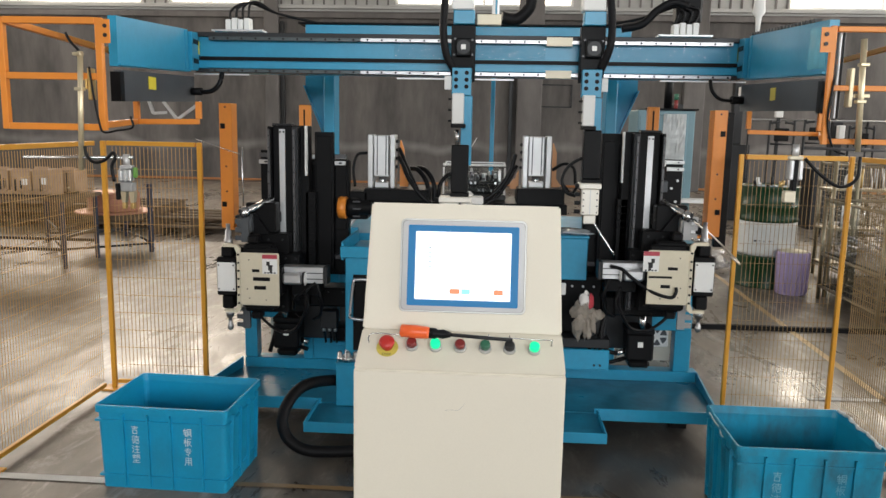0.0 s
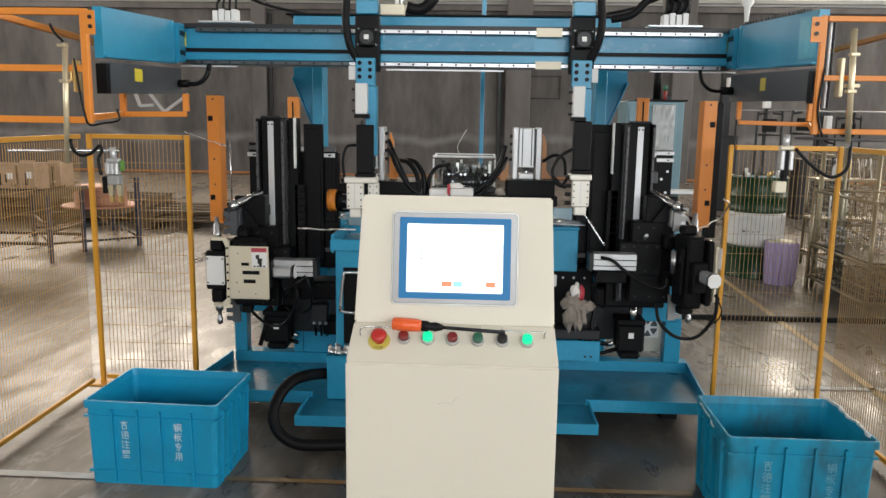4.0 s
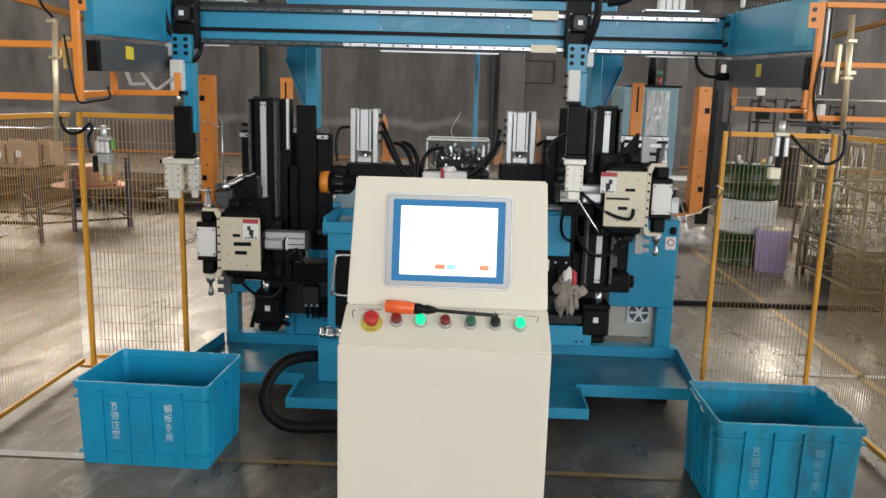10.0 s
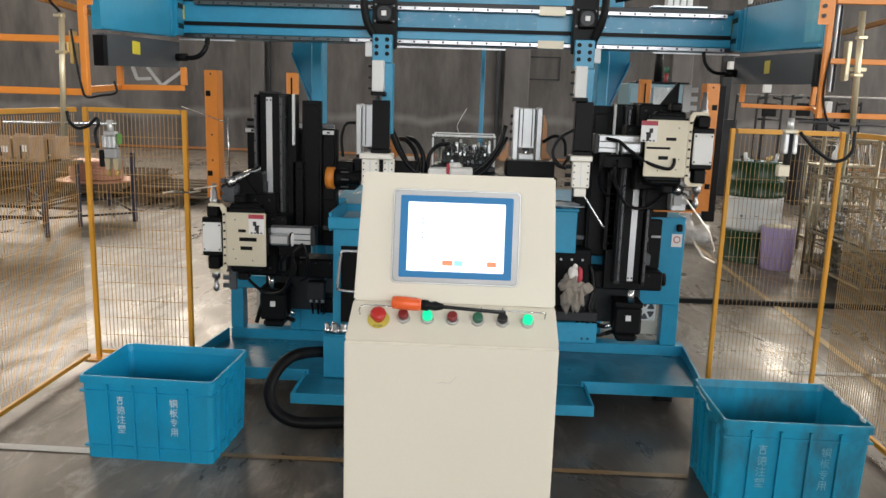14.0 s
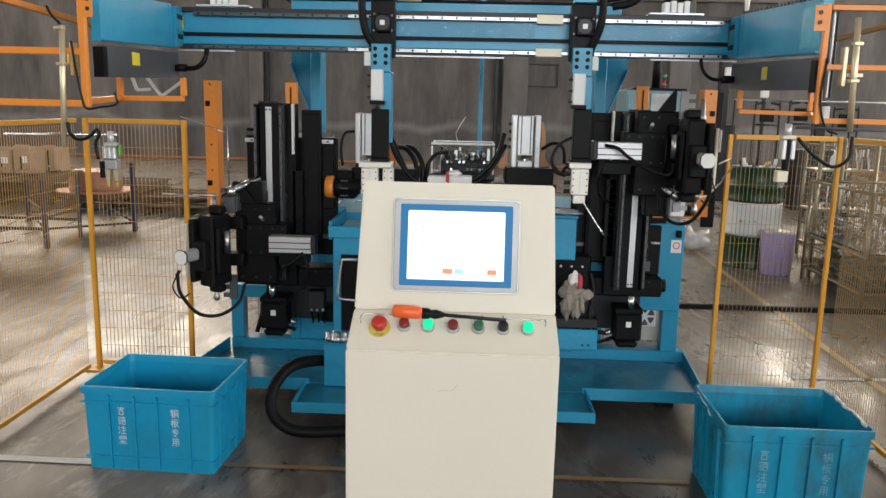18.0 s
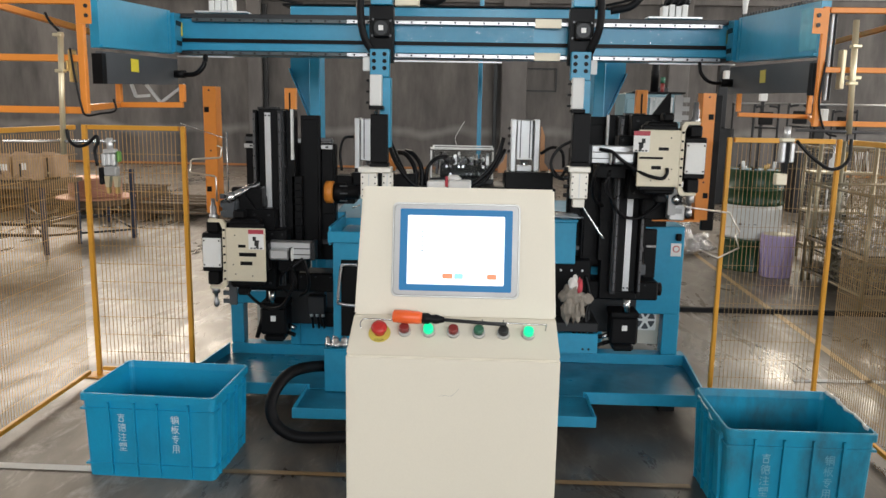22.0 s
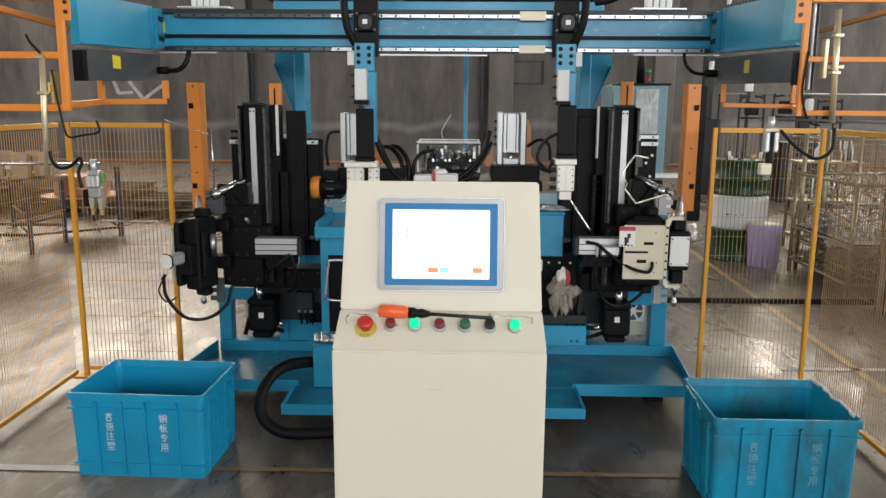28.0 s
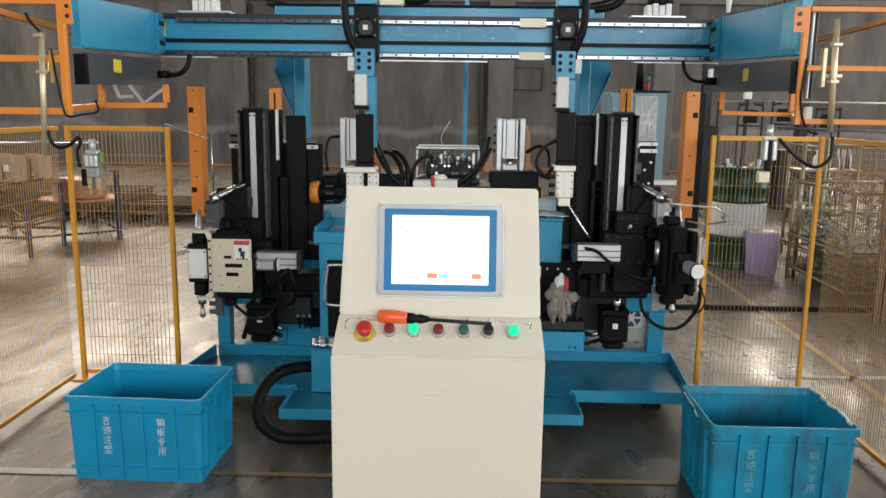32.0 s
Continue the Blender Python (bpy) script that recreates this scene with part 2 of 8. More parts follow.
DULL_GREEN = material("dull_green_cap", (0.04, 0.15, 0.09), 0.35, 0, 60, 0.05, 2.5, 0.1, 0.01)
CABLE = material("cable_black", (0.005, 0.005, 0.006), 0.42, 0, 120, 0.15, 2.5, 0.2, 0.03, spec=0.2)
INK = material("black_ink", (0.02, 0.02, 0.02), 0.6, 0, 120, 0.05, 2.5, 0.1, 0)
PALE_INK = material("white_ink", (0.62, 0.72, 0.76), 0.6, 0, 90, 0.15, 2.5, 0.5, 0, dirt=(0.05, 0.32, 0.5))
FADED_INK = material("faded_white_ink", (0.22, 0.45, 0.54), 0.6, 0, 60, 0.2, 2.8, 0.8, 0, dirt=(0.02, 0.25, 0.4))
SCREEN = glow("screen_white", (0.82, 0.92, 1.0), 0.8)
SCREEN_BLUE = glow("screen_blue", (0.008, 0.19, 0.46), 0.75, (0.004, 0.03, 0.06))
SCREEN_ORANGE = glow("screen_orange", (0.7, 0.22, 0.11), 0.7)
SCREEN_CYAN = glow("screen_cyan", (0.26, 0.68, 0.76), 0.75)
SCREEN_TEXT = glow("screen_text", (0.35, 0.42, 0.52), 0.4, (0.2, 0.2, 0.2))
LAMP_GREEN = glow("lamp_green", (0.01, 0.62, 0.27), 1.05)

# ---- the hall ----
FLOOR = material("worn_concrete", (0.215, 0.178, 0.14), 0.3, 0, 11, 0.25, 0.9, 0.85, 0.12, dirt=(0.115, 0.102, 0.09), edge=(0.36, 0.68), stretch=(1.3, 0.7, 1))


def scuff(m):
    """Scuffed and polished patches: the gloss of the floor changes from hand to hand's width."""
    n, l = m.node_tree.nodes, m.node_tree.links
    bs = n["Principled BSDF"]
    geo = n.new("ShaderNodeNewGeometry")
    mp = n.new("ShaderNodeMapping")
    mp.inputs["Scale"].default_value = (1.5, 0.6, 1)
    l.new(geo.outputs["Position"], mp.inputs["Vector"])
    a, b = n.new("ShaderNodeTexNoise"), n.new("ShaderNodeTexNoise")
    a.inputs["Scale"].default_value, a.inputs["Detail"].default_value, a.inputs["Roughness"].default_value, a.inputs["Distortion"].default_value = 2.2, 9, 0.72, 0.8
    b.inputs["Scale"].default_value, b.inputs["Detail"].default_value = 0.45, 3
    for q in (a, b):
        l.new(mp.outputs["Vector"], q.inputs["Vector"])
    r1, r2 = n.new("ShaderNodeMapRange"), n.new("ShaderNodeMapRange")
    r1.inputs[1].default_value, r1.inputs[2].default_value, r1.inputs[3].default_value, r1.inputs[4].default_value = 0.36, 0.66, 0.2, 0.45
    r2.inputs[1].default_value, r2.inputs[2].default_value, r2.inputs[3].default_value, r2.inputs[4].default_value = 0.35, 0.65, -0.05, 0.14
    l.new(a.outputs["Fac"], r1.inputs[0])
    l.new(b.outputs["Fac"], r2.inputs[0])
    add = n.new("ShaderNodeMath")
    l.new(r1.outputs[0], add.inputs[0])
    l.new(r2.outputs[0], add.inputs[1])
    l.new(add.outputs[0], bs.inputs["Roughness"])
    # darker ground in a box around the machine, with a ragged edge and pale scrapes
    sx = n.new("ShaderNodeSeparateXYZ")
    l.new(geo.outputs["Position"], sx.inputs[0])

    def calc(op, u, v=0.0):
        q = n.new("ShaderNodeMath")
        q.operation = op
        for i, w in enumerate((u, v)):
            if isinstance(w, float):
                q.inputs[i].default_value = w
            else:
                l.new(w, q.inputs[i])
        return q.outputs[0]

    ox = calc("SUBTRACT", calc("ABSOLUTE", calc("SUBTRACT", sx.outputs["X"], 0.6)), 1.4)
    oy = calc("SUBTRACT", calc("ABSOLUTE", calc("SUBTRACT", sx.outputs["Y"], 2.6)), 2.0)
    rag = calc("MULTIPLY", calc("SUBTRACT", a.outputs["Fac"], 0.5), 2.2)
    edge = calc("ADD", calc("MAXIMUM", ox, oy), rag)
    # mask: 1 inside the box, fading to 0 across its ragged edge
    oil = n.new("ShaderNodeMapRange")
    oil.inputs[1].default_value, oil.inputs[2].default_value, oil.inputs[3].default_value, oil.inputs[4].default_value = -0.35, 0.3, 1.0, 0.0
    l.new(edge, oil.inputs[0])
    mix = n.new("ShaderNodeMix")
    mix.data_type = "RGBA"
    was = bs.inputs["Base Color"].links[0].from_socket
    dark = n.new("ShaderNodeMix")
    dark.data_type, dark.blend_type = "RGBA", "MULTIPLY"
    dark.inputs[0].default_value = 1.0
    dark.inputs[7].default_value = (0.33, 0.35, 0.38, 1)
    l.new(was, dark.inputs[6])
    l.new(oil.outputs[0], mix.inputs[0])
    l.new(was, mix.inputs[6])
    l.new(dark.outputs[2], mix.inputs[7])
    # pale scrapes, which also stand in for bright reflections on the glossy floor
    c = n.new("ShaderNodeTexNoise")
    c.inputs["Scale"].default_value, c.inputs["Detail"].default_value, c.inputs["Roughness"].default_value, c.inputs["Distortion"].default_value = 4.2, 9, 0.72, 0.5
    l.new(mp.outputs["Vector"], c.inputs["Vector"])
    r3 = n.new("ShaderNodeMapRange")
    r3.inputs[1].default_value, r3.inputs[2].default_value, r3.inputs[3].default_value, r3.inputs[4].default_value = 0.52, 0.66, 0.0, 0.7
    l.new(c.outputs["Fac"], r3.inputs[0])
    pale = n.new("ShaderNodeMix")
    pale.data_type = "RGBA"
    pale.inputs[7].default_value = (0.4, 0.37, 0.33, 1)
    l.new(calc("MULTIPLY", r3.outputs[0], calc("SUBTRACT", 1.0, calc("MULTIPLY", oil.outputs[0], 0.75))), pale.inputs[0])
    l.new(mix.outputs[2], pale.inputs[6])
    l.new(pale.outputs[2], bs.inputs["Base Color"])


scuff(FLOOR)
WALL = material("dark_plaster_wall", (0.142, 0.13, 0.123), 0.8, 0, 7, 0.3, 1.1, 0.85, 0.1, dirt=(0.055, 0.052, 0.051), stretch=(1.1, 1, 0.28), edge=(0.38, 0.64))


def tide_mark(m):
    """A pale uneven tide mark left by damp along the wall."""
    n, l = m.node_tree.nodes, m.node_tree.links
    bs = n["Principled BSDF"]
    geo, sx, mp, wave, rag = (n.new(k) for k in ("ShaderNodeNewGeometry", "ShaderNodeSeparateXYZ", "ShaderNodeMapping", "ShaderNodeTexNoise", "ShaderNodeTexNoise"))
    l.new(geo.outputs["Position"], sx.inputs[0])
    mp.inputs["Scale"].default_value = (1, 1, 0.0)
    l.new(geo.outputs["Position"], mp.inputs["Vector"])
    wave.inputs["Scale"].default_value, wave.inputs["Detail"].default_value = 0.55, 2
    rag.inputs["Scale"].default_value, rag.inputs["Detail"].default_value = 2.5, 6
    l.new(mp.outputs["Vector"], wave.inputs["Vector"])
    l.new(geo.outputs["Position"], rag.inputs["Vector"])

    def calc(op, u, v):
        q = n.new("ShaderNodeMath")
        q.operation = op
        for i, w in enumerate((u, v)):
            if isinstance(w, float):
                q.inputs[i].default_value = w
            else:
                l.new(w, q.inputs[i])
        return q.outputs[0]

    line_z = calc("ADD", calc("MULTIPLY", wave.outputs["Fac"], 0.9), 0.52)
    off = calc("ABSOLUTE", calc("SUBTRACT", sx.outputs["Z"], line_z), 0.0)
    band = n.new("ShaderNodeMapRange")
    band.inputs[1].default_value, band.inputs[2].default_value, band.inputs[3].default_value, band.inputs[4].default_value = 0.02, 0.15, 0.8, 0.0
    l.new(off, band.inputs[0])
    mix = n.new("ShaderNodeMix")
    mix.data_type = "RGBA"
    mix.inputs[7].default_value = (0.3, 0.29, 0.28, 1)
    was = bs.inputs["Base Color"].links[0].from_socket
    l.new(calc("MULTIPLY", band.outputs[0], rag.outputs["Fac"]), mix.inputs[0])
    l.new(was, mix.inputs[6])
    l.new(mix.outputs[2], bs.inputs["Base Color"])


tide_mark(WALL)
WALL_COLUMN = material("grey_column_plaster", (0.15, 0.14, 0.135), 0.8, 0, 7, 0.2, 1.2, 0.7, 0.1, dirt=(0.085, 0.08, 0.078), stretch=(1.1, 1, 0.3), edge=(0.38, 0.64))
WALL_LIGHT = material("pale_upper_wall", (0.42, 0.42, 0.41), 0.8, 0, 14, 0.08, 0.35, 0.3, 0.1)
ROOF = material("roof_sheet", (0.4, 0.4, 0.4), 0.6, 0, 14, 0.06, 0.5, 0.3, 0.05)
DULL_ORANGE = material("dull_orange_paint", (0.42, 0.17, 0.05), 0.6, 0, 20, 0.2, 1.0, 0.6, 0.05)
LINE_WHITE = material("white_floor_line", (0.72, 0.72, 0.7), 0.5, 0, 40, 0.1, 1.2, 0.4, 0.02, dirt=(0.2, 0.19, 0.18))
LINE_TAN = material("tan_floor_line", (0.6, 0.42, 0.22), 0.5, 0, 40, 0.1, 1.2, 0.4, 0.02, dirt=(0.24, 0.2, 0.15))
LINE_YELLOW = material("yellow_floor_line", (0.22, 0.135, 0.055), 0.5, 0, 40, 0.1, 1.2, 0.75, 0.02, dirt=(0.19, 0.16, 0.12))
SKYLIGHT = glow("window_daylight", (1.0, 0.9, 0.76), 4.0)

HX0, HX1, HY0, HY1, HZ = -14.0, 16.0, -12.0, 19.0, 8.0
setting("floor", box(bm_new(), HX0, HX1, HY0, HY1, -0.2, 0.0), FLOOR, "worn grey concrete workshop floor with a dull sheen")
setting("ceiling", box(bm_new(), HX0, HX1, HY0, HY1, HZ, HZ + 0.2), ROOF, "pale sheet metal factory roof")


def pierced_wall(name, axis, at, thick, a0, a1, openings, z_split, mats):
    """A wall along x or y with window openings (from, to, sill, head); dark below z_split, pale above."""
    def put(bm, u0, u1, z0, z1):
        if u1 - u0 < 1e-4 or z1 - z0 < 1e-4:
            return
        if axis == "x":
            box(bm, u0, u1, at, at + thick, z0, z1)
        else:
            box(bm, at, at + thick, u0, u1, z0, z1)
    lower = bm_new()
    put(lower, a0, a1, 0, z_split)
    setting(name, lower, mats[0], "dark grey painted workshop wall")
    upper = bm_new()
    u = a0
    z0, z1 = openings[0][2], openings[0][3]
    put(upper, a0, a1, z_split, z0)
    put(upper, a0, a1, z1, HZ)
    for o0, o1, _, _ in openings:
        put(upper, u, o0, z0, z1)
        u = o1
    put(upper, u, a1, z0, z1)
    setting(name + "_upper", upper, mats[1], "pale upper wall with a band of windows")


back_open = [(x, x + w, 4.3, 7.6) for x, w in ((-12.5, 4.0), (-7.8, 2.0), (-2.25, 4.25), (7.0, 4.3), (12.5, 3.0))]
pierced_wall("wall_north", "x", HY1, 0.3, HX0, HX1, back_open, 4.15, (WALL, WALL_LIGHT))
# the next three walls and their openings are unseen, added for the lamps
front_open = [(-3.0, 10.0, 2.6, 6.0)]
pierced_wall("wall_south", "x", HY0 - 0.3, 0.3, HX0, HX1, front_open, 1.2, (WALL, WALL_LIGHT))
side_open = [(y, y + 4.2, 2.6, 6.4) for y in (-10.5, -5.0, 0.5, 6.0, 11.5)]
pierced_wall("wall_west", "y", HX0 - 0.3, 0.3, HY0, HY1, side_open, 1.2, (WALL, WALL_LIGHT))
pierced_wall("wall_east", "y", HX1, 0.3, HY0, HY1, side_open, 1.2, (WALL, WALL_LIGHT))

for i, (x0, x1, z0, z1) in enumerate(back_open):
    b = bm_new()
    for x in (x0, (x0 + x1) / 2 - 0.03, x1 - 0.06):
        box(b, x, x + 0.06, HY1 + 0.08, HY1 + 0.16, z0, z1)
    for z in (z0, (z0 + z1) / 2, z1 - 0.06):
        box(b, x0, x1, HY1 + 0.085, HY1 + 0.155, z, z + 0.06)
    w = setting("window_%d" % (i + 1), b, WHITE, "white steel window frame with bright daylight outside")
setting("backdrop", box(bm_new(), HX0 - 2, HX1 + 2, HY1 + 1.2, HY1 + 1.3, 3.0, 8.0), SKYLIGHT, "bright overcast daylight outside the windows")

# daylight lamps in the four walls' openings; west, south and east are added unseen
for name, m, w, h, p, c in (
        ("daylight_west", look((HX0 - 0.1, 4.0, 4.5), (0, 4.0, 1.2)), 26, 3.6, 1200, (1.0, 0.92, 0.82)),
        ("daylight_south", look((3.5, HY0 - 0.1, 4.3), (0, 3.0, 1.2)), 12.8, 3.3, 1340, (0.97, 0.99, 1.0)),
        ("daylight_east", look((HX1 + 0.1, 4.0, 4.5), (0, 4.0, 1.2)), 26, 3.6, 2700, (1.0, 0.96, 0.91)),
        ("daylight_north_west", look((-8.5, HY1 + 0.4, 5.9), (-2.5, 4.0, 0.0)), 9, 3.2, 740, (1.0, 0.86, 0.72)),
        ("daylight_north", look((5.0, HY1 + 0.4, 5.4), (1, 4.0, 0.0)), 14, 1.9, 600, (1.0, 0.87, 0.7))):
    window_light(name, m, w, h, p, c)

# columns and rails on the back wall
for x, hw in ((-5.24, 0.17), (1.02, 0.3), (4.9, 0.25)):
    solo("column", box(bm_new(), x - hw, x + hw, HY1 - 0.2, HY1 - 0.01, 0, HZ - 0.01, 0.02), WALL_COLUMN, "dark grey concrete column against the back wall", "column", "hall columns")
setting("trim", box(bm_new(), HX0 + 0.1, HX1 - 0.1, HY1 - 0.03, HY1, 0.03, 0.08), DULL_ORANGE, "dull orange strip along the foot of the back wall")


setting("wall_ledge", box(bm_new(), HX0 + 0.1, HX1 - 0.1, HY1 - 0.14, HY1 - 0.002, 3.98, 4.1, 0.01), WALL_COLUMN, "grey concrete ledge along the back wall")
setting("window_ledge", box(bm_new(), HX0 + 0.1, HX1 - 0.1, HY1 - 0.1, HY1 - 0.002, 4.2, 4.29, 0.01), WALL_LIGHT, "pale ledge under the windows")
b = bm_new()
x = HX0 + 0.4
while x < HX1 - 0.4:
    if not any(o[0] - 0.05 < x < o[1] + 0.05 for o in back_open):
        box(b, x - 0.02, x + 0.02, HY1 - 0.03, HY1 - 0.002, 4.3, 6.4)
    x += 0.26
setting("wall_ribs", b, WALL_COLUMN, "upright ribs of the upper wall sheets")


def line(name, pts, w, mat, label):
    b = bm_new()
    for (x0, y0), (x1, y1) in zip(pts, pts[1:]):
        d = Vector((x1 - x0, y1 - y0, 0)).normalized()
        n = Vector((-d.y, d.x, 0)) * w / 2
        q = [Vector((x0, y0, 0.004)) + n, Vector((x0, y0, 0.004)) - n, Vector((x1, y1, 0.004)) - n, Vector((x1, y1, 0.004)) + n]
        b.faces.new([b.verts.new(v) for v in q])
    return setting(name, b, mat, label)


line("floor_line_white", [(-6.0, 2.80), (-1.2, 2.75)], 0.05, LINE_WHITE, "worn white line painted on the floor")
line("floor_line_yellow", [(-0.95, 2.775), (1.0, 2.78)], 0.035, LINE_YELLOW, "worn yellow line painted on the floor")
line("floor_line_aisle", [(2.52, 8.6), (2.38, 4.0), (2.39, 2.6)], 0.05, LINE_TAN, "faded yellow-white aisle line on the floor")

line("floor_line_cross", [(1.95, 4.13), (5.5, 4.18)], 0.05, LINE_WHITE, "faded white line across the aisle floor")

# ---- fences ----
FZ = 1.39


def fence_panel(a, b, label, first=True, w=0.025, wire=0.0025, mat=None):
    """A yellow fence panel of posts, rails and thin upright wires between two floor points."""
    a, b = Vector((*a, 0)), Vector((*b, 0))
    d = (b - a).normalized()
    L = (b - a).length
    turn = Matrix.Translation(a) @ Matrix.Rotation(math.atan2(d.y, d.x), 4, "Z")
    t = thing("fence_panel", a, label, "fence", "safety fence panels")
    P = lambda m: turn @ m
    for u in ([0.02] if first else []) + [L - 0.02]:
        part("post", obox(bm_new(), P(pose(u, 0, FZ / 2)), w, w, FZ, 0.003), YELLOW, t)
        part("foot_plate", obox(bm_new(), P(pose(u, 0, 0.004)), 0.12, 0.1, 0.008), YELLOW, t)
    part("rail", obox(bm_new(), P(pose(L / 2, 0, FZ - 0.012)), L - 0.085, 0.025, 0.024, 0.002), YELLOW, t)
    part("rail", obox(bm_new(), P(pose(L / 2, 0, 0.045)), L - 0.085, 0.02, 0.022, 0.002), YELLOW, t)
    wires = bm_new()
    n = int((L - 0.1) / 0.0205)
    for i in range(1, n):
        u = 0.045 + (L - 0.09) * i / n
        obox(wires, P(pose(u, 0.006, FZ / 2 + 0.02)), wire, wire, FZ - 0.1)
    for z in (0.14, 0.24, 0.34, 0.44, 0.54, 0.64, 0.74, 0.84, 0.94, 1.04, 1.14, 1.24):
        obox(wires, P(pose(L / 2, 0.011, z)), L - 0.085, wire * 0.8, wire * 0.8)
    part("wire_mesh", wires, mat or WIRE, t)["kind"] = "stuff"
    return t


fence_panel((-2.0, 3.87), (-1.43, 3.87), "yellow steel fence panel with thin upright wires")
y = 3.84
for k in range(3):
    fence_panel((-2.0, y), (-2.0, y - 1.1), "yellow steel fence panel with thin upright wires", False)
    y -= 1.12
fence_panel((1.335, 3.74), (1.912, 3.74), "yellow steel fence panel with thin upright wires", True, 0.022, 0.0021, WIRE_DULL)
y = 3.71
for k in range(3):
    fence_panel((1.912, y), (1.912, y - 1.1), "yellow steel fence panel with thin upright wires", False, 0.022, 0.0023, WIRE_DULL)
    y -= 1.12

# ---- plastic bins ----


def bin_shell(w, d, h, taper=0.009, t=0.006):
    """An open tapered tub with a rolled rim, in local space with its base on z = 0."""
    b = bm_new()
    def ring(sx, sy, z, r=0.02, n=3):
        out = []
        for cx, cy, a0 in ((sx - r, sy - r, 0), (-sx + r, sy - r, 90), (-sx + r, -sy + r, 180), (sx - r, -sy + r, 270)):
            for k in range(n + 1):
                a = radians(a0 + 90 * k / n)
                out.append(b.verts.new((cx + r * math.cos(a), cy + r * math.sin(a), z)))
        return out
    W, D = w / 2, d / 2
    rings = [ring(W - taper, D - taper, 0), ring(W - taper * 0.15, D - taper * 0.15, h - 0.03), ring(W + 0.008, D + 0.008, h - 0.03), ring(W + 0.008, D + 0.008, h - 0.004),
             ring(W + 0.005, D + 0.005, h), ring(W - 0.002, D - 0.002, h), ring(W - 0.007, D - 0.007, h - 0.03), ring(W - taper - t, D - taper - t, 0.012)]
    n = len(rings[0])
    for a, c in zip(rings, rings[1:]):
        for i in range(n):
            j = (i + 1) % n
            b.faces.new((a[i], a[j], c[j], c[i]))
    b.faces.new(rings[0][::-1])
    b.faces.new(rings[-1])
    return b


def bars_of_writing(b, glyphs, x, z, size, face):
    """Characters of a stencil, each a few strokes, one below another."""
    for k, strokes in enumerate(glyphs):
        for (u0, v0, u1, v1) in strokes:
            a = face(x + u0 * size, z - k * size * 1.22 + v0 * size)
            c = face(x + u1 * size, z - k * size * 1.22 + v1 * size)
            dv = (c - a)
            n = dv.cross(Vector((0, 1, 0))).normalized() * size * 0.042
            e = dv.normalized() * size * 0.03
            b.faces.new([b.verts.new(q) for q in (a - n - e, c - n + e, c + n + e, a + n - e)])
    return b


# strokes (u0, v0, u1, v1) of the stencilled characters in a unit square
JI = [(.1, .88, .9, .88), (.5, 1, .5, .68), (.2, .68, .8, .68), (.25, .5, .25, .05), (.75, .5, .75, .05), (.25, .5, .75, .5), (.25, .05, .75, .05)]
DE = [(.3, 1, .08, .75), (.32, .72, .1, .45), (.22, .58, .22, 0), (.4, .88, .98, .88), (.68, 1, .68, .72), (.45, .72, .92, .72), (.45, .72, .45, .52), (.92, .72, .92, .52), (.45, .52, .92, .52), (.4, .4, .96, .4), (.42, .28, .36, .08), (.55, .28, .6, .02), (.6, .02, .88, .04), (.9, .3, .97, .12)]
ZHU = [(.1, .95, .25, .82), (.05, .66, .2, .55), (.08, .05, .26, .38), (.62, 1, .7, .88), (.4, .8, .98, .8), (.45, .45, .92, .45), (.35, .06, 1, .06), (.68, .8, .68, .06)]
SU = [(.22, 1, .3, .88), (.5, 1, .42, .88), (.05, .85, .6, .85), (.33, .85, .2, .5), (.12, .75, .12, .6), (.12, .6, .52, .6), (.52, .75, .52, .6), (.68, .98, .68, .55), (.68, .98, .94, .98), (.94, .98, .94, .5), (.68, .82, .94, .82), (.68, .68, .94, .68), (.15, .28, .85, .28), (.5, .45, .5, .03), (.05, .03, .95, .03)]
TONG = [(.25, 1, .05, .7), (.15, .78, .42, .78), (.1, .55, .42, .55), (.26, .78, .26, .05), (.26, .05, .42, .18), (.05, .35, .42, .35), (.52, .95, .52, 0), (.52, .95, .96, .95), (.96, .95, .96, .02), (.62, .75, .86, .75), (.64, .55, .64, .25), (.84, .55, .84, .25), (.64, .55, .84, .55), (.64, .25, .84, .25)]
BAN = [(.05, .72, .42, .72), (.23, 1, .23, 0), (.23, .68, .05, .35), (.24, .66, .4, .45), (.5, .95, .95, .95), (.52, .95, .45, .05), (.54, .66, .9, .66), (.9, .66, .5, .02), (.56, .55, .97, .03)]
ZHUAN = [(.2, .88, .8, .88), (.1, .66, .92, .66), (.52, 1, .32, .45), (.32, .45, .78, .45), (.78, .45, .48, .14), (.3, .22, .62, 0)]
YONG = [(.2, .95, .2, .4), (.2, .4, .08, 0), (.2, .95, .86, .95), (.86, .95, .86, .02), (.2, .66, .86, .66), (.2, .38, .86, .38), (.53, .95, .53, .02)]


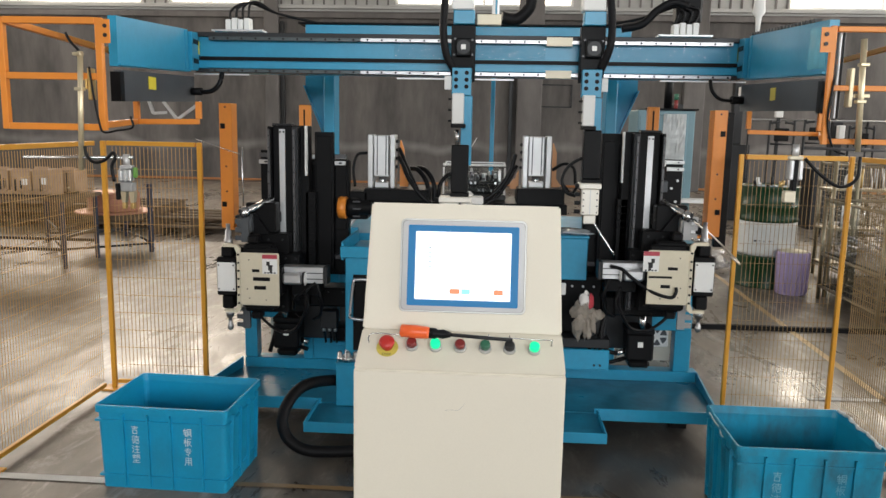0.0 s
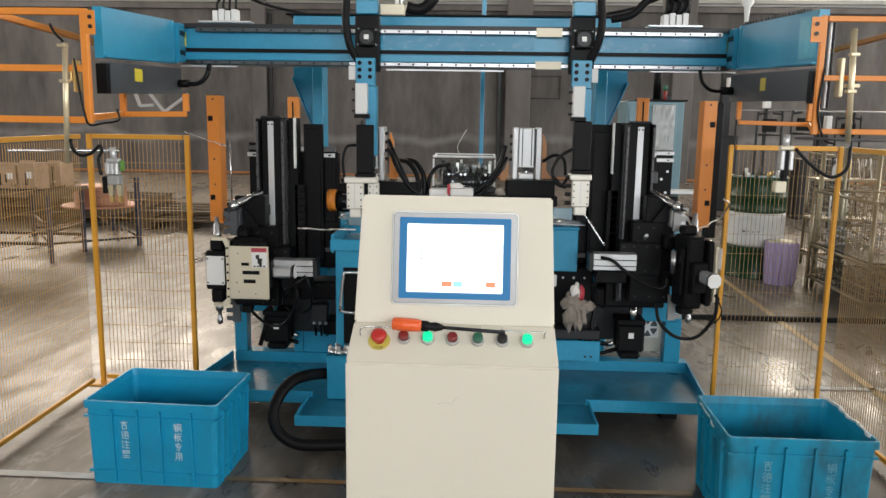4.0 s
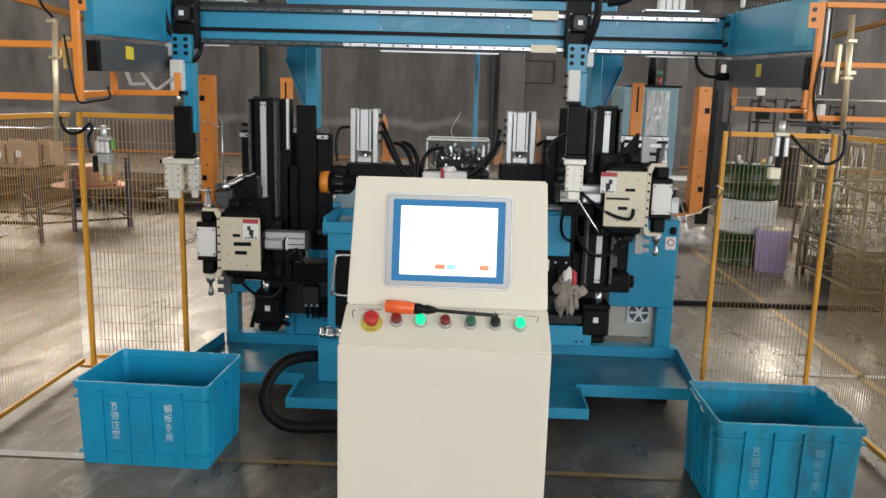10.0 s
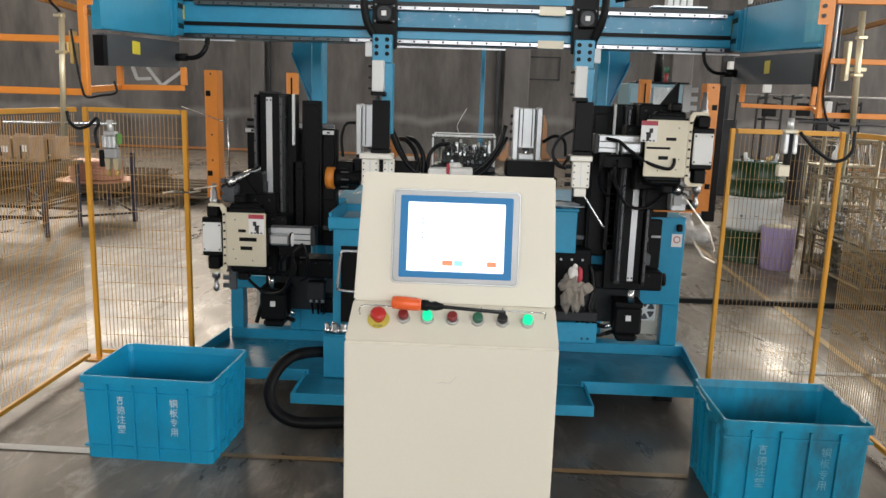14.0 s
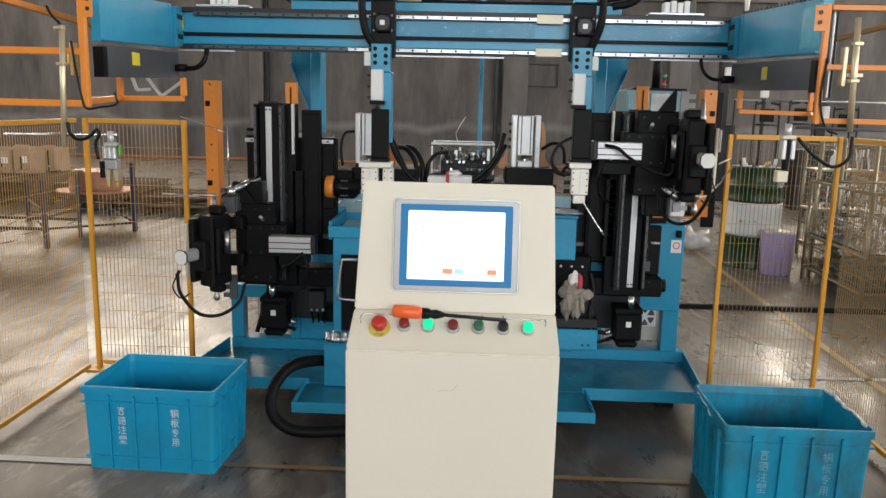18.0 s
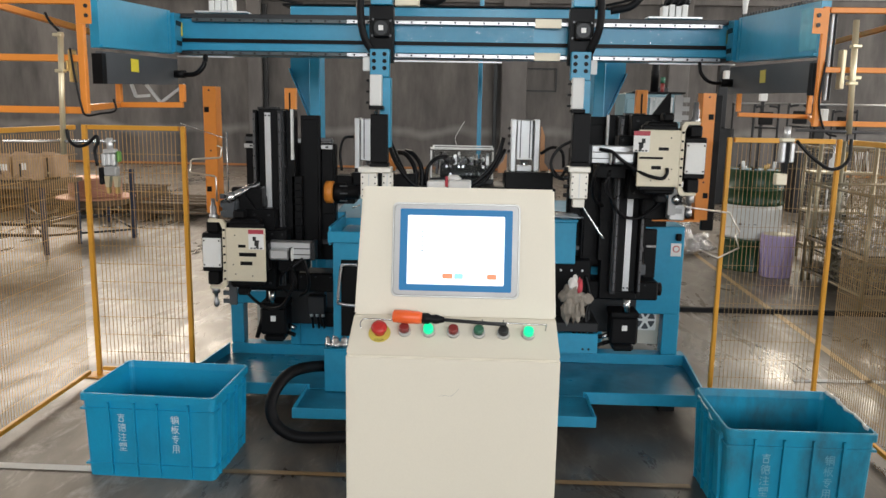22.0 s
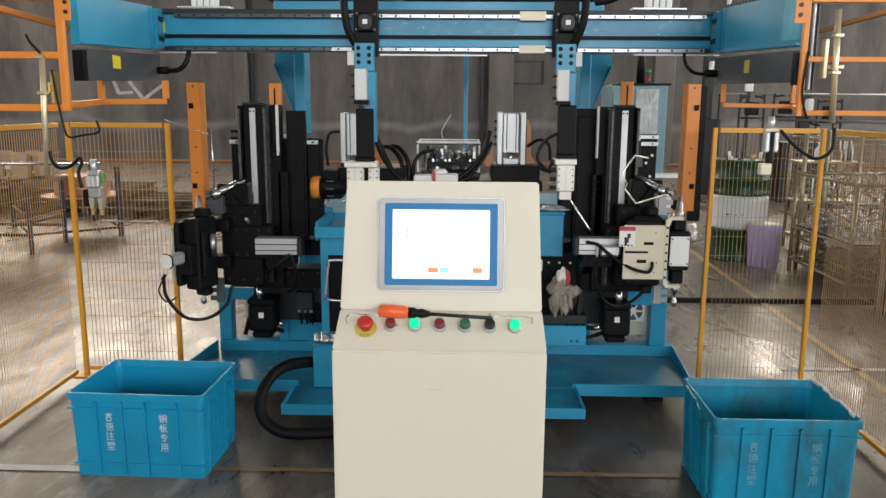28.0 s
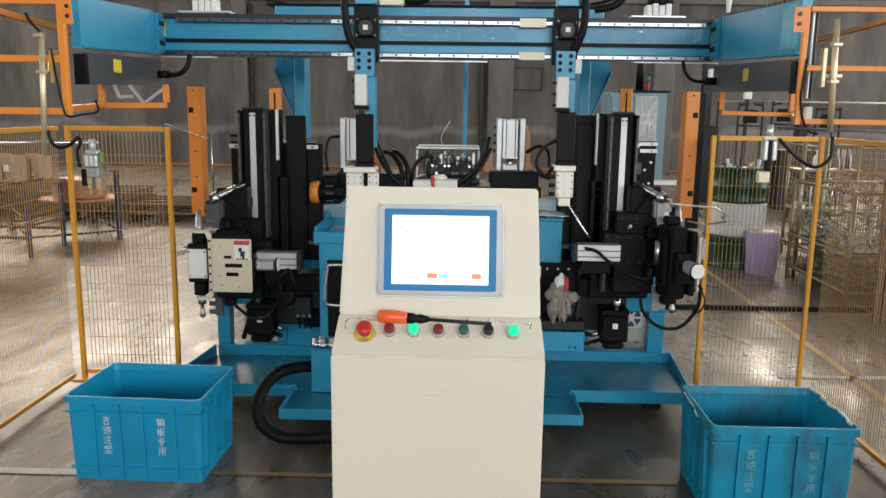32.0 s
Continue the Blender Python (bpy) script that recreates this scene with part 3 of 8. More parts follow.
def tub(name, m, w, d, h, label, ribs, texts, BIN=BLUE_BIN, INKED=PALE_INK):
    t = thing(name, (0, 0, 0), label, "storage bin", "blue tubs on the floor")
    shell = part("shell", bin_shell(w, d, h), BIN, t)
    slope = 0.00765 / (h - 0.03)
    yf = lambda z, off=0.0: -(d / 2 - 0.009 + slope * z) - off
    xf = lambda z, off=0.0: (w / 2 - 0.009 + slope * z) + off
    for u in ribs:
        b = bm_new()
        prism(b, [(yf(0.012, -0.004), 0.012), (yf(0.012, 0.013), 0.012), (yf(h - 0.035, 0.013), h - 0.035), (yf(h - 0.035, -0.004), h - 0.035)], "x", u - 0.004, u + 0.004)
        part("rib", b, BIN, t)
    for s in (-1, 1):
        for v in (-0.36, -0.12, 0.12, 0.36):
            b = bm_new()
            prism(b, [(s * xf(0.012, -0.004), 0.012), (s * xf(0.012, 0.011), 0.012), (s * xf(h - 0.035, 0.016), h - 0.035), (s * xf(h - 0.035, -0.004), h - 0.035)], "y", v * d - 0.005, v * d + 0.005)
            part("rib", b, BIN, t)
    for z, k in ((h - 0.065, 0.007), (0.055, 0.006)):
        b = bm_new()
        box(b, -xf(z, k), xf(z, k), yf(z, k), yf(z, -0.005), z - 0.004, z + 0.004)
        for s in (-1, 1):
            box(b, min(s * xf(z, k), s * xf(z, -0.005)), max(s * xf(z, k), s * xf(z, -0.005)), yf(z, -0.006), d / 2 - 0.04, z - 0.004, z + 0.004)
        part("band", b, BIN, t)
    face = lambda u, z: Vector((u, yf(z, 0.0025), z))
    for x, z, size, glyphs in texts:
        part("stencil", bars_of_writing(bm_new(), glyphs, x, z, size, face), INKED, t, "white stencilled writing")
    t.matrix_world = m
    return t


tub("plastic_tub", pose(-1.193, 2.895, 0, 0, 0, -2.2), 0.546, 0.41, 0.358, "blue open plastic tub with white stencilled writing on the floor", (-0.16, -0.055, 0.04, 0.17),
    [(-0.129, 0.24, 0.034, (JI, DE, ZHU, SU)), (0.093, 0.24, 0.034, (TONG, BAN, ZHUAN, YONG))])
TUB_R = tub("plastic_tub", pose(1.298, 2.7, 0, 0, 0, -0.5), 0.527, 0.425, 0.378, "scuffed blue open plastic tub with faded white stencilled writing", (-0.165, -0.06, 0.045, 0.152),
    [(-0.137, 0.25, 0.036, (JI, DE, ZHU, SU)), (0.09, 0.25, 0.036, (TONG, BAN, ZHUAN, YONG))], BLUE_BIN_WORN, FADED_INK)

TAPE = material("crumpled_white_film", (0.8, 0.82, 0.82), 0.3, 0, 40, 0.1, 6.0, 0.4, 0.4, coat=0.3)
for pts in ([(0.258, -0.16, 0.374), (0.262, -0.06, 0.381), (0.262, 0.04, 0.378), (0.263, 0.12, 0.385), (0.258, 0.2, 0.381)], [(-0.263, 0.2, 0.37), (-0.267, 0.12, 0.365), (-0.266, 0.03, 0.36), (-0.268, -0.03, 0.345)]):
    b = tube(bm_new(), pts, 0.006, 7, 10)
    for v in b.verts:
        v.co += Vector((noise.noise(v.co * 60), noise.noise(v.co * 60 + Vector((9, 0, 0))), noise.noise(v.co * 60 + Vector((0, 9, 0))))) * 0.007
    tape = new("rim_tape", mesh_of("rim_tape", b, TAPE))
    tape.parent, tape["label"] = TUB_R, "crumpled white film stuck to the rim"

# ---- control console ----
CX0, CX1 = -0.196, 0.286
con = thing("control_console", (0.045, 1.7, 0), "beige sheet steel control console with a lit touch screen", "control console")
b = prism(bm_new(), [(1.455, 0.0), (1.455, 0.957), (1.95, 0.957), (1.95, 0.0)], "x", CX0, CX1)
bmesh.ops.bevel(b, geom=[e for e in b.edges], offset=0.004, segments=2, affect="EDGES")
part("lower_cabinet", b, BEIGE, con)


def taper_block(rows):
    """A block with its own left and right edge at each (y, z) point of the side outline."""
    b = bm_new()
    left = [b.verts.new((x0, y, z)) for x0, x1, y, z in rows]
    right = [b.verts.new((x1, y, z)) for x0, x1, y, z in rows]
    n = len(rows)
    b.faces.new(left)
    b.faces.new(right[::-1])
    for i in range(n):
        j = (i + 1) % n
        b.faces.new((left[i], left[j], right[j], right[i]))
    bmesh.ops.recalc_face_normals(b, faces=b.faces)
    return b


# desk with a shallow slope, screen housing that leans back
DESK = [(1.457, 0.958), (1.545, 1.026)]
b = taper_block([(CX0, CX1, 1.456, 0.9575), (CX0 + 0.006, CX1 - 0.004, 1.545, 1.026), (CX0 + 0.006, CX1 - 0.004, 1.948, 1.026), (CX0, CX1, 1.948, 0.9575)])
bmesh.ops.bevel(b, geom=[e for e in b.edges], offset=0.003, segments=2, affect="EDGES")
part("desk", b, BEIGE, con)
SC0, SC1 = Vector((0, 1.547, 1.026)), Vector((0, 1.605, 1.324))
b = taper_block([(CX0 + 0.006, CX1 - 0.004, 1.547, 1.0265), (CX0 + 0.019, CX1 - 0.014, 1.605, 1.324), (CX0 + 0.019, CX1 - 0.014, 1.622, 1.321), (CX0 + 0.006, CX1 - 0.004, 1.86, 1.0265)])
bmesh.ops.bevel(b, geom=[e for e in b.edges], offset=0.004, segments=2, affect="EDGES")
part("screen_housing", b, BEIGE, con)
# a frame on the leaning face: u across, v up along the slope, n out of it
SV = (SC1 - SC0).normalized()
SN = Vector((0, -SV.z, SV.y))
FACE = Matrix(((1, 0, 0, 0.046), (0, SV.y, SN.y, 0), (0, SV.z, SN.z, 0), (0, 0, 0, 1)))
FACE.translation = Vector((0.046, SC0.y, SC0.z))


def rounded(bm, w, h, r, z0, z1, m, n=5):
    ring = []
    for cx, cy, a0 in ((w / 2 - r, h / 2 - r, 0), (-w / 2 + r, h / 2 - r, 90), (-w / 2 + r, -h / 2 + r, 180), (w / 2 - r, -h / 2 + r, 270)):
        for k in range(n + 1):
            a = radians(a0 + 90 * k / n)
            ring.append((cx + r * math.cos(a), cy + r * math.sin(a)))
    lo = [bm.verts.new(m @ Vector((x, y, z0))) for x, y in ring]
    hi = [bm.verts.new(m @ Vector((x * 0.985, y * 0.985, z1))) for x, y in ring]
    bm.faces.new(lo[::-1])
    bm.faces.new(hi)
    for i in range(len(ring)):
        j = (i + 1) % len(ring)
        bm.faces.new((lo[i], lo[j], hi[j], hi[i]))
    return bm


PANEL_EDGE = material("silver_panel_edge", (0.55, 0.55, 0.54), 0.4, 0.4, 90, 0.04, 2.5, 0.1, 0.02)
PANEL = material("grey_panel_frame", (0.33, 0.33, 0.325), 0.4, 0.3, 90, 0.04, 2.5, 0.1, 0.02)
HM = FACE @ pose(-0.001, 0.1562, 0)
hm = part("touch_panel", rounded(bm_new(), 0.300, 0.222, 0.013, 0.001, 0.005, HM), PANEL_EDGE, con, "silver framed touch panel")
part("inner_frame", rounded(bm_new(), 0.292, 0.214, 0.011, 0.005, 0.009, HM), PANEL, hm)
part("bezel", rounded(bm_new(), 0.262, 0.191, 0.004, 0.009, 0.0105, HM), SCREEN_BLUE, hm, "blue screen border")
part("screen", rounded(bm_new(), 0.226, 0.161, 0.003, 0.0105, 0.0115, HM), SCREEN, hm, "bright white lit screen")
for (u, v, w, h, mt) in ((-0.018, -0.06, 0.024, 0.012, SCREEN_ORANGE), (0.008, -0.06, 0.02, 0.012, SCREEN_CYAN), (0.085, -0.06, 0.022, 0.012, SCREEN_ORANGE)):
    part("screen_button", rounded(bm_new(), w, h, 0.002, 0.0115, 0.0119, HM @ pose(u, v, 0)), mt, hm)
for k in range(5):
    part("screen_text", rounded(bm_new(), 0.006, 0.003, 0.0005, 0.0115, 0.0118, HM @ pose(-0.078, 0.042 - k * 0.011, 0)), SCREEN_TEXT, hm)
# push buttons on the sloping desk
DV = Vector((0, DESK[1][0] - DESK[0][0], DESK[1][1] - DESK[0][1])).normalized()
DN = Vector((0, -DV.z, DV.y))
DF = Matrix(((1, 0, 0, 0), (0, DV.y, DN.y, DESK[0][0]), (0, DV.z, DN.z, DESK[0][1]), (0, 0, 0, 1)))
BT = DF @ pose(0, 0.066, 0.0005)


def at_desk(u, v, h):
    return BT @ Vector((u, v, h))


def push_button(u, mat, proud=0.02):
    k = part("push_button", cyl(bm_new(), at_desk(u, 0, 0), at_desk(u, 0, 0.009), 0.0148, 0.014, 20), PANEL_EDGE, con, "round push button in a chrome ring")
    part("cap", lathe(bm_new(), [(0.0116, 0.009), (0.0116, proud), (0.0095, proud + 0.002)], BT @ Vector((u, 0, 0)), DN, 20), mat, k)


push_button(-0.068, DULL_RED)
push_button(-0.0127, LAMP_GREEN)
push_button(0.0445, DULL_RED)
push_button(0.1026, DULL_GREEN)
push_button(0.159, INK)
push_button(0.216, LAMP_GREEN)
es = part("emergency_stop", lathe(bm_new(), [(0.0255, 0.0), (0.0255, 0.0015)], at_desk(-0.125, -0.006, 0), DN, 28), DULL_YELLOW, con, "round yellow emergency stop plate with a red mushroom button")
part("stem", lathe(bm_new(), [(0.0125, 0.0015), (0.0125, 0.013)], at_desk(-0.125, -0.004, 0), DN, 20), RED, es)
part("mushroom_head", lathe(bm_new(), [(0.0135, 0.013), (0.0178, 0.016), (0.0183, 0.021), (0.016, 0.0255), (0.008, 0.0275)], at_desk(-0.125, -0.004, 0), DN, 24), RED, es)
sb = bm_new()
bpy_font = bpy.data.curves.new("stop_word", "FONT")
bpy_font.body, bpy_font.size, bpy_font.align_x = "STOP", 0.009, "CENTER"
tmp = bpy.data.objects.new("stop_word", bpy_font)
wme = bpy.data.meshes.new_from_object(tmp)
wme.transform(BT @ pose(-0.125, -0.029, 0.0022))
bpy.data.objects.remove(tmp)
wme.materials.append(INK)
wme.transform(Matrix.Translation(-OFF[con.name]))
wo = new("lettering", wme)
wo.parent = es
b = bm_new()
for p in [[(-0.165, -0.012), (-0.168, 0.002), (-0.162, 0.014), (-0.14, 0.016), (-0.1, 0.014), (-0.07, 0.016)], [(-0.072, 0.014), (0.0, 0.0175), (0.12, 0.015), (0.256, 0.012)]]:
    tube(b, [at_desk(u, v, 0.025) for u, v in p], 0.0016, 6, 4)
for u in (0.11, 0.158, 0.256):
    tube(b, [at_desk(u, 0.013, 0.002), at_desk(u, 0.013, 0.036 if u < 0.2 else 0.025)], 0.0016, 6, 2)
part("button_guard", b, STEEL, con, "thin bent wire across the buttons")
b = bm_new()
tube(b, [(0.015, 1.4548, 0.866), (0.03, 1.4548, 0.868), (0.043, 1.4548, 0.867), (0.052, 1.4548, 0.874), (0.06, 1.4548, 0.884)], 0.0003, 5, 4)
part("scratch", b, PANEL, con)

sd = thing("screwdriver", at_desk(0, 0.02, 0), "orange-handled screwdriver lying across the console buttons", "screwdriver")
sp = lambda a: at_desk(-0.095 + a, 0.018 - a * 0.04, 0.036 - a * 0.035)
ax = (sp(0.1) - sp(0)).normalized()
HAND = material("orange_plastic", (0.85, 0.13, 0.03), 0.35, 0, 60, 0.05, 2.5, 0.1, 0.01)
part("handle", lathe(bm_new(), [(0.009, 0.0), (0.0145, 0.003), (0.0155, 0.03), (0.0145, 0.06), (0.0125, 0.068)], sp(0), ax, 14), HAND, sd, "fluorescent orange grip")
part("collar", lathe(bm_new(), [(0.0125, 0.068), (0.0125, 0.082), (0.009, 0.088), (0.011, 0.1), (0.006, 0.118)], sp(0), ax, 14), BLACK_RUB, sd, "black rubber collar")
part("shaft", cyl(bm_new(), sp(0.117), sp(0.26), 0.0042, seg=10), DARK, sd, "dark steel shaft")

# ---- machine base ----
MB = thing("bending_machine_frame", (0.0, 4.3, 0), "blue welded steel bending machine frame with a front drip tray", "machine frame")
# drip tray with a raised rim and a deeper middle lip
TZ = 0.125
b = bm_new()
prism(b, [(-1.36, 3.4305), (1.234, 3.4305), (1.262, 3.944), (-1.257, 3.944)], "z", TZ, TZ + 0.006)
part("tray_floor", b, TRAY, MB, "oily blue tray floor, darkened for the shade under the machine")
b = bm_new()
box(b, -0.712, 0.656, 3.128, 3.4295, TZ - 0.003, TZ + 0.003)
part("tray_lip", b, TRAY, MB, "oily blue tray lip, darkened for the shade under the machine")
for name, q in (("tray_rim", (-1.36, -0.70, 3.418, 3.43, TZ - 0.03, TZ + 0.03)), ("tray_rim", (0.645, 1.236, 3.418, 3.43, TZ - 0.03, TZ + 0.03)), ("tray_rim", (-0.72, 0.664, 3.118, 3.128, TZ - 0.025, TZ + 0.025)),
                ("tray_rim", (-0.72, -0.7125, 3.1285, 3.4175, TZ - 0.025, TZ + 0.025)), ("tray_rim", (0.6565, 0.664, 3.1285, 3.4175, TZ - 0.025, TZ + 0.025))):
    part(name, box(bm_new(), *q, 0.002), BLUE, MB)
for s, x, xb in ((-1, -1.362, -1.259), (1, 1.236, 1.264)):
    b = bm_new()
    vs = [(x, 3.43, TZ - 0.002), (xb, 3.944, TZ - 0.002), (xb, 3.944, TZ + 0.066), (x, 3.43, TZ + 0.03)]
    v2 = [(q[0] + s * 0.01, q[1], q[2]) for q in vs]
    A, C = [b.verts.new(v) for v in vs], [b.verts.new(v) for v in v2]
    b.faces.new(A), b.faces.new(C[::-1])
    for i in range(4):
        j = (i + 1) % 4
        b.faces.new((A[i], C[i], C[j], A[j]))
    part("tray_rim", b, BLUE, MB)
# legs under the tray and the frame
for x in (-1.15, -0.3, 0.35, 1.1):
    part("foot", box(bm_new(), x - 0.04, x + 0.04, 3.6, 3.68, 0, TZ - 0.002), DARK, MB)
# frame of square tube
for (x0, x1, z0, z1) in ((-1.25, -1.18, 0.19, 0.42), (-0.915, -0.862, 0.19, 0.42), (0.74, 0.79, 0.19, 0.5), (1.14, 1.228, 0.19, 0.42)):
    part("frame_post", box(bm_new(), x0, x1, 3.95, 4.03, z0, z1, 0.003), BLUE, MB)
part("frame_rail", box(bm_new(), -1.25, 1.275, 3.945, 4.035, 0.13, 0.189, 0.003), BLUE, MB)
part("frame_rail", box(bm_new(), -0.739, 0.789, 3.952, 4.03, 0.27, 0.33, 0.003), BLUE, MB)
part("body_block", box(bm_new(), -1.24, -0.8, 3.955, 4.1, 0.4205, 0.49, 0.004), BLUE, MB)
part("body_block", box(bm_new(), 0.5, 1.225, 3.945, 4.7, 0.4205, 0.905, 0.004), BLUE, MB)
part("body_block", box(bm_new(), -0.79, 0.49, 4.05, 4.7, 0.505, 0.9, 0.004), BLUE, MB)
part("body_block", box(bm_new(), -0.85, 0.95, 4.72, 5.3, 0.0, 0.88, 0.006), BLUE, MB)
part("back_sheet", box(bm_new(), -1.15, 1.16, 4.5, 4.52, 0.19, 0.5), GREY, MB)
FANP = material("pale_panel", (0.5, 0.48, 0.42), 0.5, 0, 80, 0.04, 2.5, 0.15, 0.02)
part("rear_panel", box(bm_new(), 0.86, 1.16, 4.12, 4.14, 0.2, 0.5), FANP, MB, "pale sheet panel")
part("rear_panel", box(bm_new(), -1.15, -0.83, 4.12, 4.14, 0.2, 0.5), FANP, MB, "pale sheet panel")
for cx, cz in ((1.075, 0.35), (-1.035, 0.35)):
    fan = part("fan_grille", box(bm_new(), cx - 0.065, cx + 0.065, 4.095, 4.118, cz - 0.065, cz + 0.065, 0.004), WHITE, MB, "white square fan grille")
    part("fan_ring", cyl(bm_new(), (cx, 4.0945, cz), (cx, 4.088, cz), 0.055, seg=24), GREY, fan)
    part("fan_hub", cyl(bm_new(), (cx, 4.087, cz), (cx, 4.08, cz), 0.018, seg=16), WHITE, fan)
    for k in range(6):
        a = math.pi * k / 3
        bl = bm_new()
        obox(bl, Matrix.Translation((cx + 0.035 * math.cos(a), 4.084, cz + 0.035 * math.sin(a))) @ Matrix.Rotation(-a, 4, "Y"), 0.036, 0.003, 0.012)
        part("fan_blade", bl, WHITE, fan)
# blue boxes beside the console: the narrow chute and its tray
part("side_sheet", box(bm_new(), -0.705, -0.60, 3.9, 3.94, 0.53, 0.95, 0.003), BLUE, MB)
part("lower_panel", box(bm_new(), -0.8615, -0.6, 3.956, 3.97, 0.1905, 0.31, 0.002), BLUE, MB)
part("lower_panel", box(bm_new(), 0.5, 0.7395, 3.9, 3.94, 0.1905, 0.30, 0.002), BLUE, MB)
part("chute", box(bm_new(), -0.585, -0.45, 3.45, 3.88, 0.335, 0.885, 0.004), BLUE, MB)
part("chute_rim", box(bm_new(), -0.605, -0.592, 3.45, 3.88, 0.85, 0.94, 0.002), BLUE, MB)
b = bm_new()
box(b, -0.605, -0.45, 3.425, 3.4495, 0.865, 0.92, 0.003)
part("chute_lip", b, BLUE, MB)
part("chute", box(bm_new(), 0.46, 0.6, 3.6, 3.94, 0.755, 0.965, 0.004), BLUE, MB)
# plain dark block added to fill the dark area below the chute
part("gear_case", box(bm_new(), 0.46, 0.7, 3.72, 3.94, 0.455, 0.7545, 0.006), BLACK, MB)
for k in range(4):
    part("case_bolt", cyl(bm_new(), (0.49 + k * 0.055, 3.7198, 0.70), (0.49 + k * 0.055, 3.714, 0.70), 0.006, seg=8), ALU, MB)
part("chute_lid", box(bm_new(), 0.455, 0.605, 3.59, 3.94, 0.9655, 0.978, 0.003), BLUE, MB)
part("motor_shelf", box(bm_new(), 0.45, 0.735, 3.62, 3.899, 0.4, 0.45, 0.004), DARK, MB)
part("shelf_front", box(bm_new(), 0.45, 0.735, 3.61, 3.6195, 0.29, 0.395, 0.003), BLUE, MB)
for x in (0.66, 0.69):
    part("bolt", cyl(bm_new(), (x, 3.6098, 0.315), (x, 3.605, 0.315), 0.006, seg=8), DARK, MB)
part("valve_cap", box(bm_new(), 0.475, 0.5, 3.585, 3.5995, 0.68, 0.74, 0.005), WHITE, MB, "small white valve cap")
for k in range(3):
    part("motor_block", box(bm_new(), -0.72 + k * 0.09, -0.645 + k * 0.09, 3.8, 3.93, 0.338, 0.42 + 0.03 * (k % 2), 0.006), BLACK if k != 1 else material("dark_blue_motor", (0.01, 0.04, 0.16), 0.4), MB)
part("grab_handle", tube(bm_new(), [(-0.46, 3.40, 0.765), (-0.52, 3.395, 0.765), (-0.535, 3.39, 0.75), (-0.55, 3.385, 0.6), (-0.54, 3.39, 0.575), (-0.46, 3.40, 0.565)], 0.007, 8, 5), STEEL, MB, "chrome pull handle")
part("dark_window", box(bm_new(), -0.545, -0.455, 3.444, 3.4495, 0.4, 0.78), BLACK, MB)
# fixed plate and cross rails behind the unit that slides
part("rail_plate", box(bm_new(), 0.66, 1.115, 3.916, 3.94, 0.906, 1.35, 0.003), BLACK, MB, "black plate behind the cross rails")
for z, m_ in ((1.30, ALU), (1.336, ALU), (0.96, RAIL_DARK)):
    cr = part("cross_rail", box(bm_new(), 0.655, 1.118, 3.902, 3.9155, z - 0.01, z + 0.01, 0.002), m_, MB, "steel cross rail")
    for k in range(7):
        part("bolt_hole", cyl(bm_new(), (0.685 + k * 0.067, 3.9018, z), (0.685 + k * 0.067, 3.9005, z), 0.0045, seg=8), BLACK, cr)
for x, z in ((1.06, 1.2), (1.085, 1.13), (1.05, 1.06), (1.09, 1.24)):
    part("bolt", cyl(bm_new(), (x, 3.9158, z), (x, 3.909, z), 0.007, seg=8), ALU, MB)
# warning plate and lock on the body
pl = part("warning_plate", box(bm_new(), 1.155, 1.21, 3.941, 3.9445, 0.745, 0.815), WHITE, MB, "small white warning plate")
part("warning_mark", lathe(bm_new(), [(0.019, 0), (0.019, 0.0008)], (1.1825, 3.9408, 0.785), (0, -1, 0), 20), RED, pl)
part("warning_mark", lathe(bm_new(), [(0.014, 0), (0.014, 0.0006)], (1.1825, 3.9398, 0.785), (0, -1, 0), 20), WHITE, pl)
part("latch", box(bm_new(), 1.175, 1.205, 3.92, 3.9445, 0.83, 0.87, 0.006), BLACK, MB)

# small blue oil box with fittings and the thick corrugated hose in front of the tray
ob_ = thing("oil_box", (-0.53, 3.44, 0.1315), "small blue steel box with chrome fittings on the drip tray", "fitting box")
part("box", box(bm_new(), -0.62, -0.45, 3.385, 3.5, 0.1315, 0.345, 0.004), BLUE, ob_)
part("cover", box(bm_new(), -0.624, -0.446, 3.381, 3.504, 0.3455, 0.351, 0.002), BLUE, ob_)
for k, (x, y, r) in enumerate(((-0.6, 3.42, 0.02), (-0.565, 3.41, 0.024), (-0.575, 3.46, 0.026), (-0.53, 3.42, 0.024), (-0.51, 3.46, 0.022))):
    part("fitting", lathe(bm_new(), [(r, 0.0), (r, 0.02), (r * 0.7, 0.025), (r * 0.7, 0.04), (r * 0.4, 0.05)], (x, y, 0.3515), (0.1 * (k - 2), 0.1, 1), 10), STEEL, ob_, "chrome pipe fitting")
b = tube(bm_new(), [(-0.600, 3.460, 0.235), (-0.655, 3.410, 0.252), (-0.716, 3.270, 0.283), (-0.761, 3.200, 0.272), (-0.792, 3.130, 0.234), (-0.806, 3.080, 0.179), (-0.787, 3.050, 0.119), (-0.743, 3.035, 0.076), (-0.678, 3.030, 0.051), (-0.578, 3.040, 0.045), (-0.440, 3.055, 0.049)], 0.025, 14, 30, ripple=0.1)
solo("corrugated_hose", b, BLACK_RUB, "thick black corrugated hose looped over the floor", "hose")

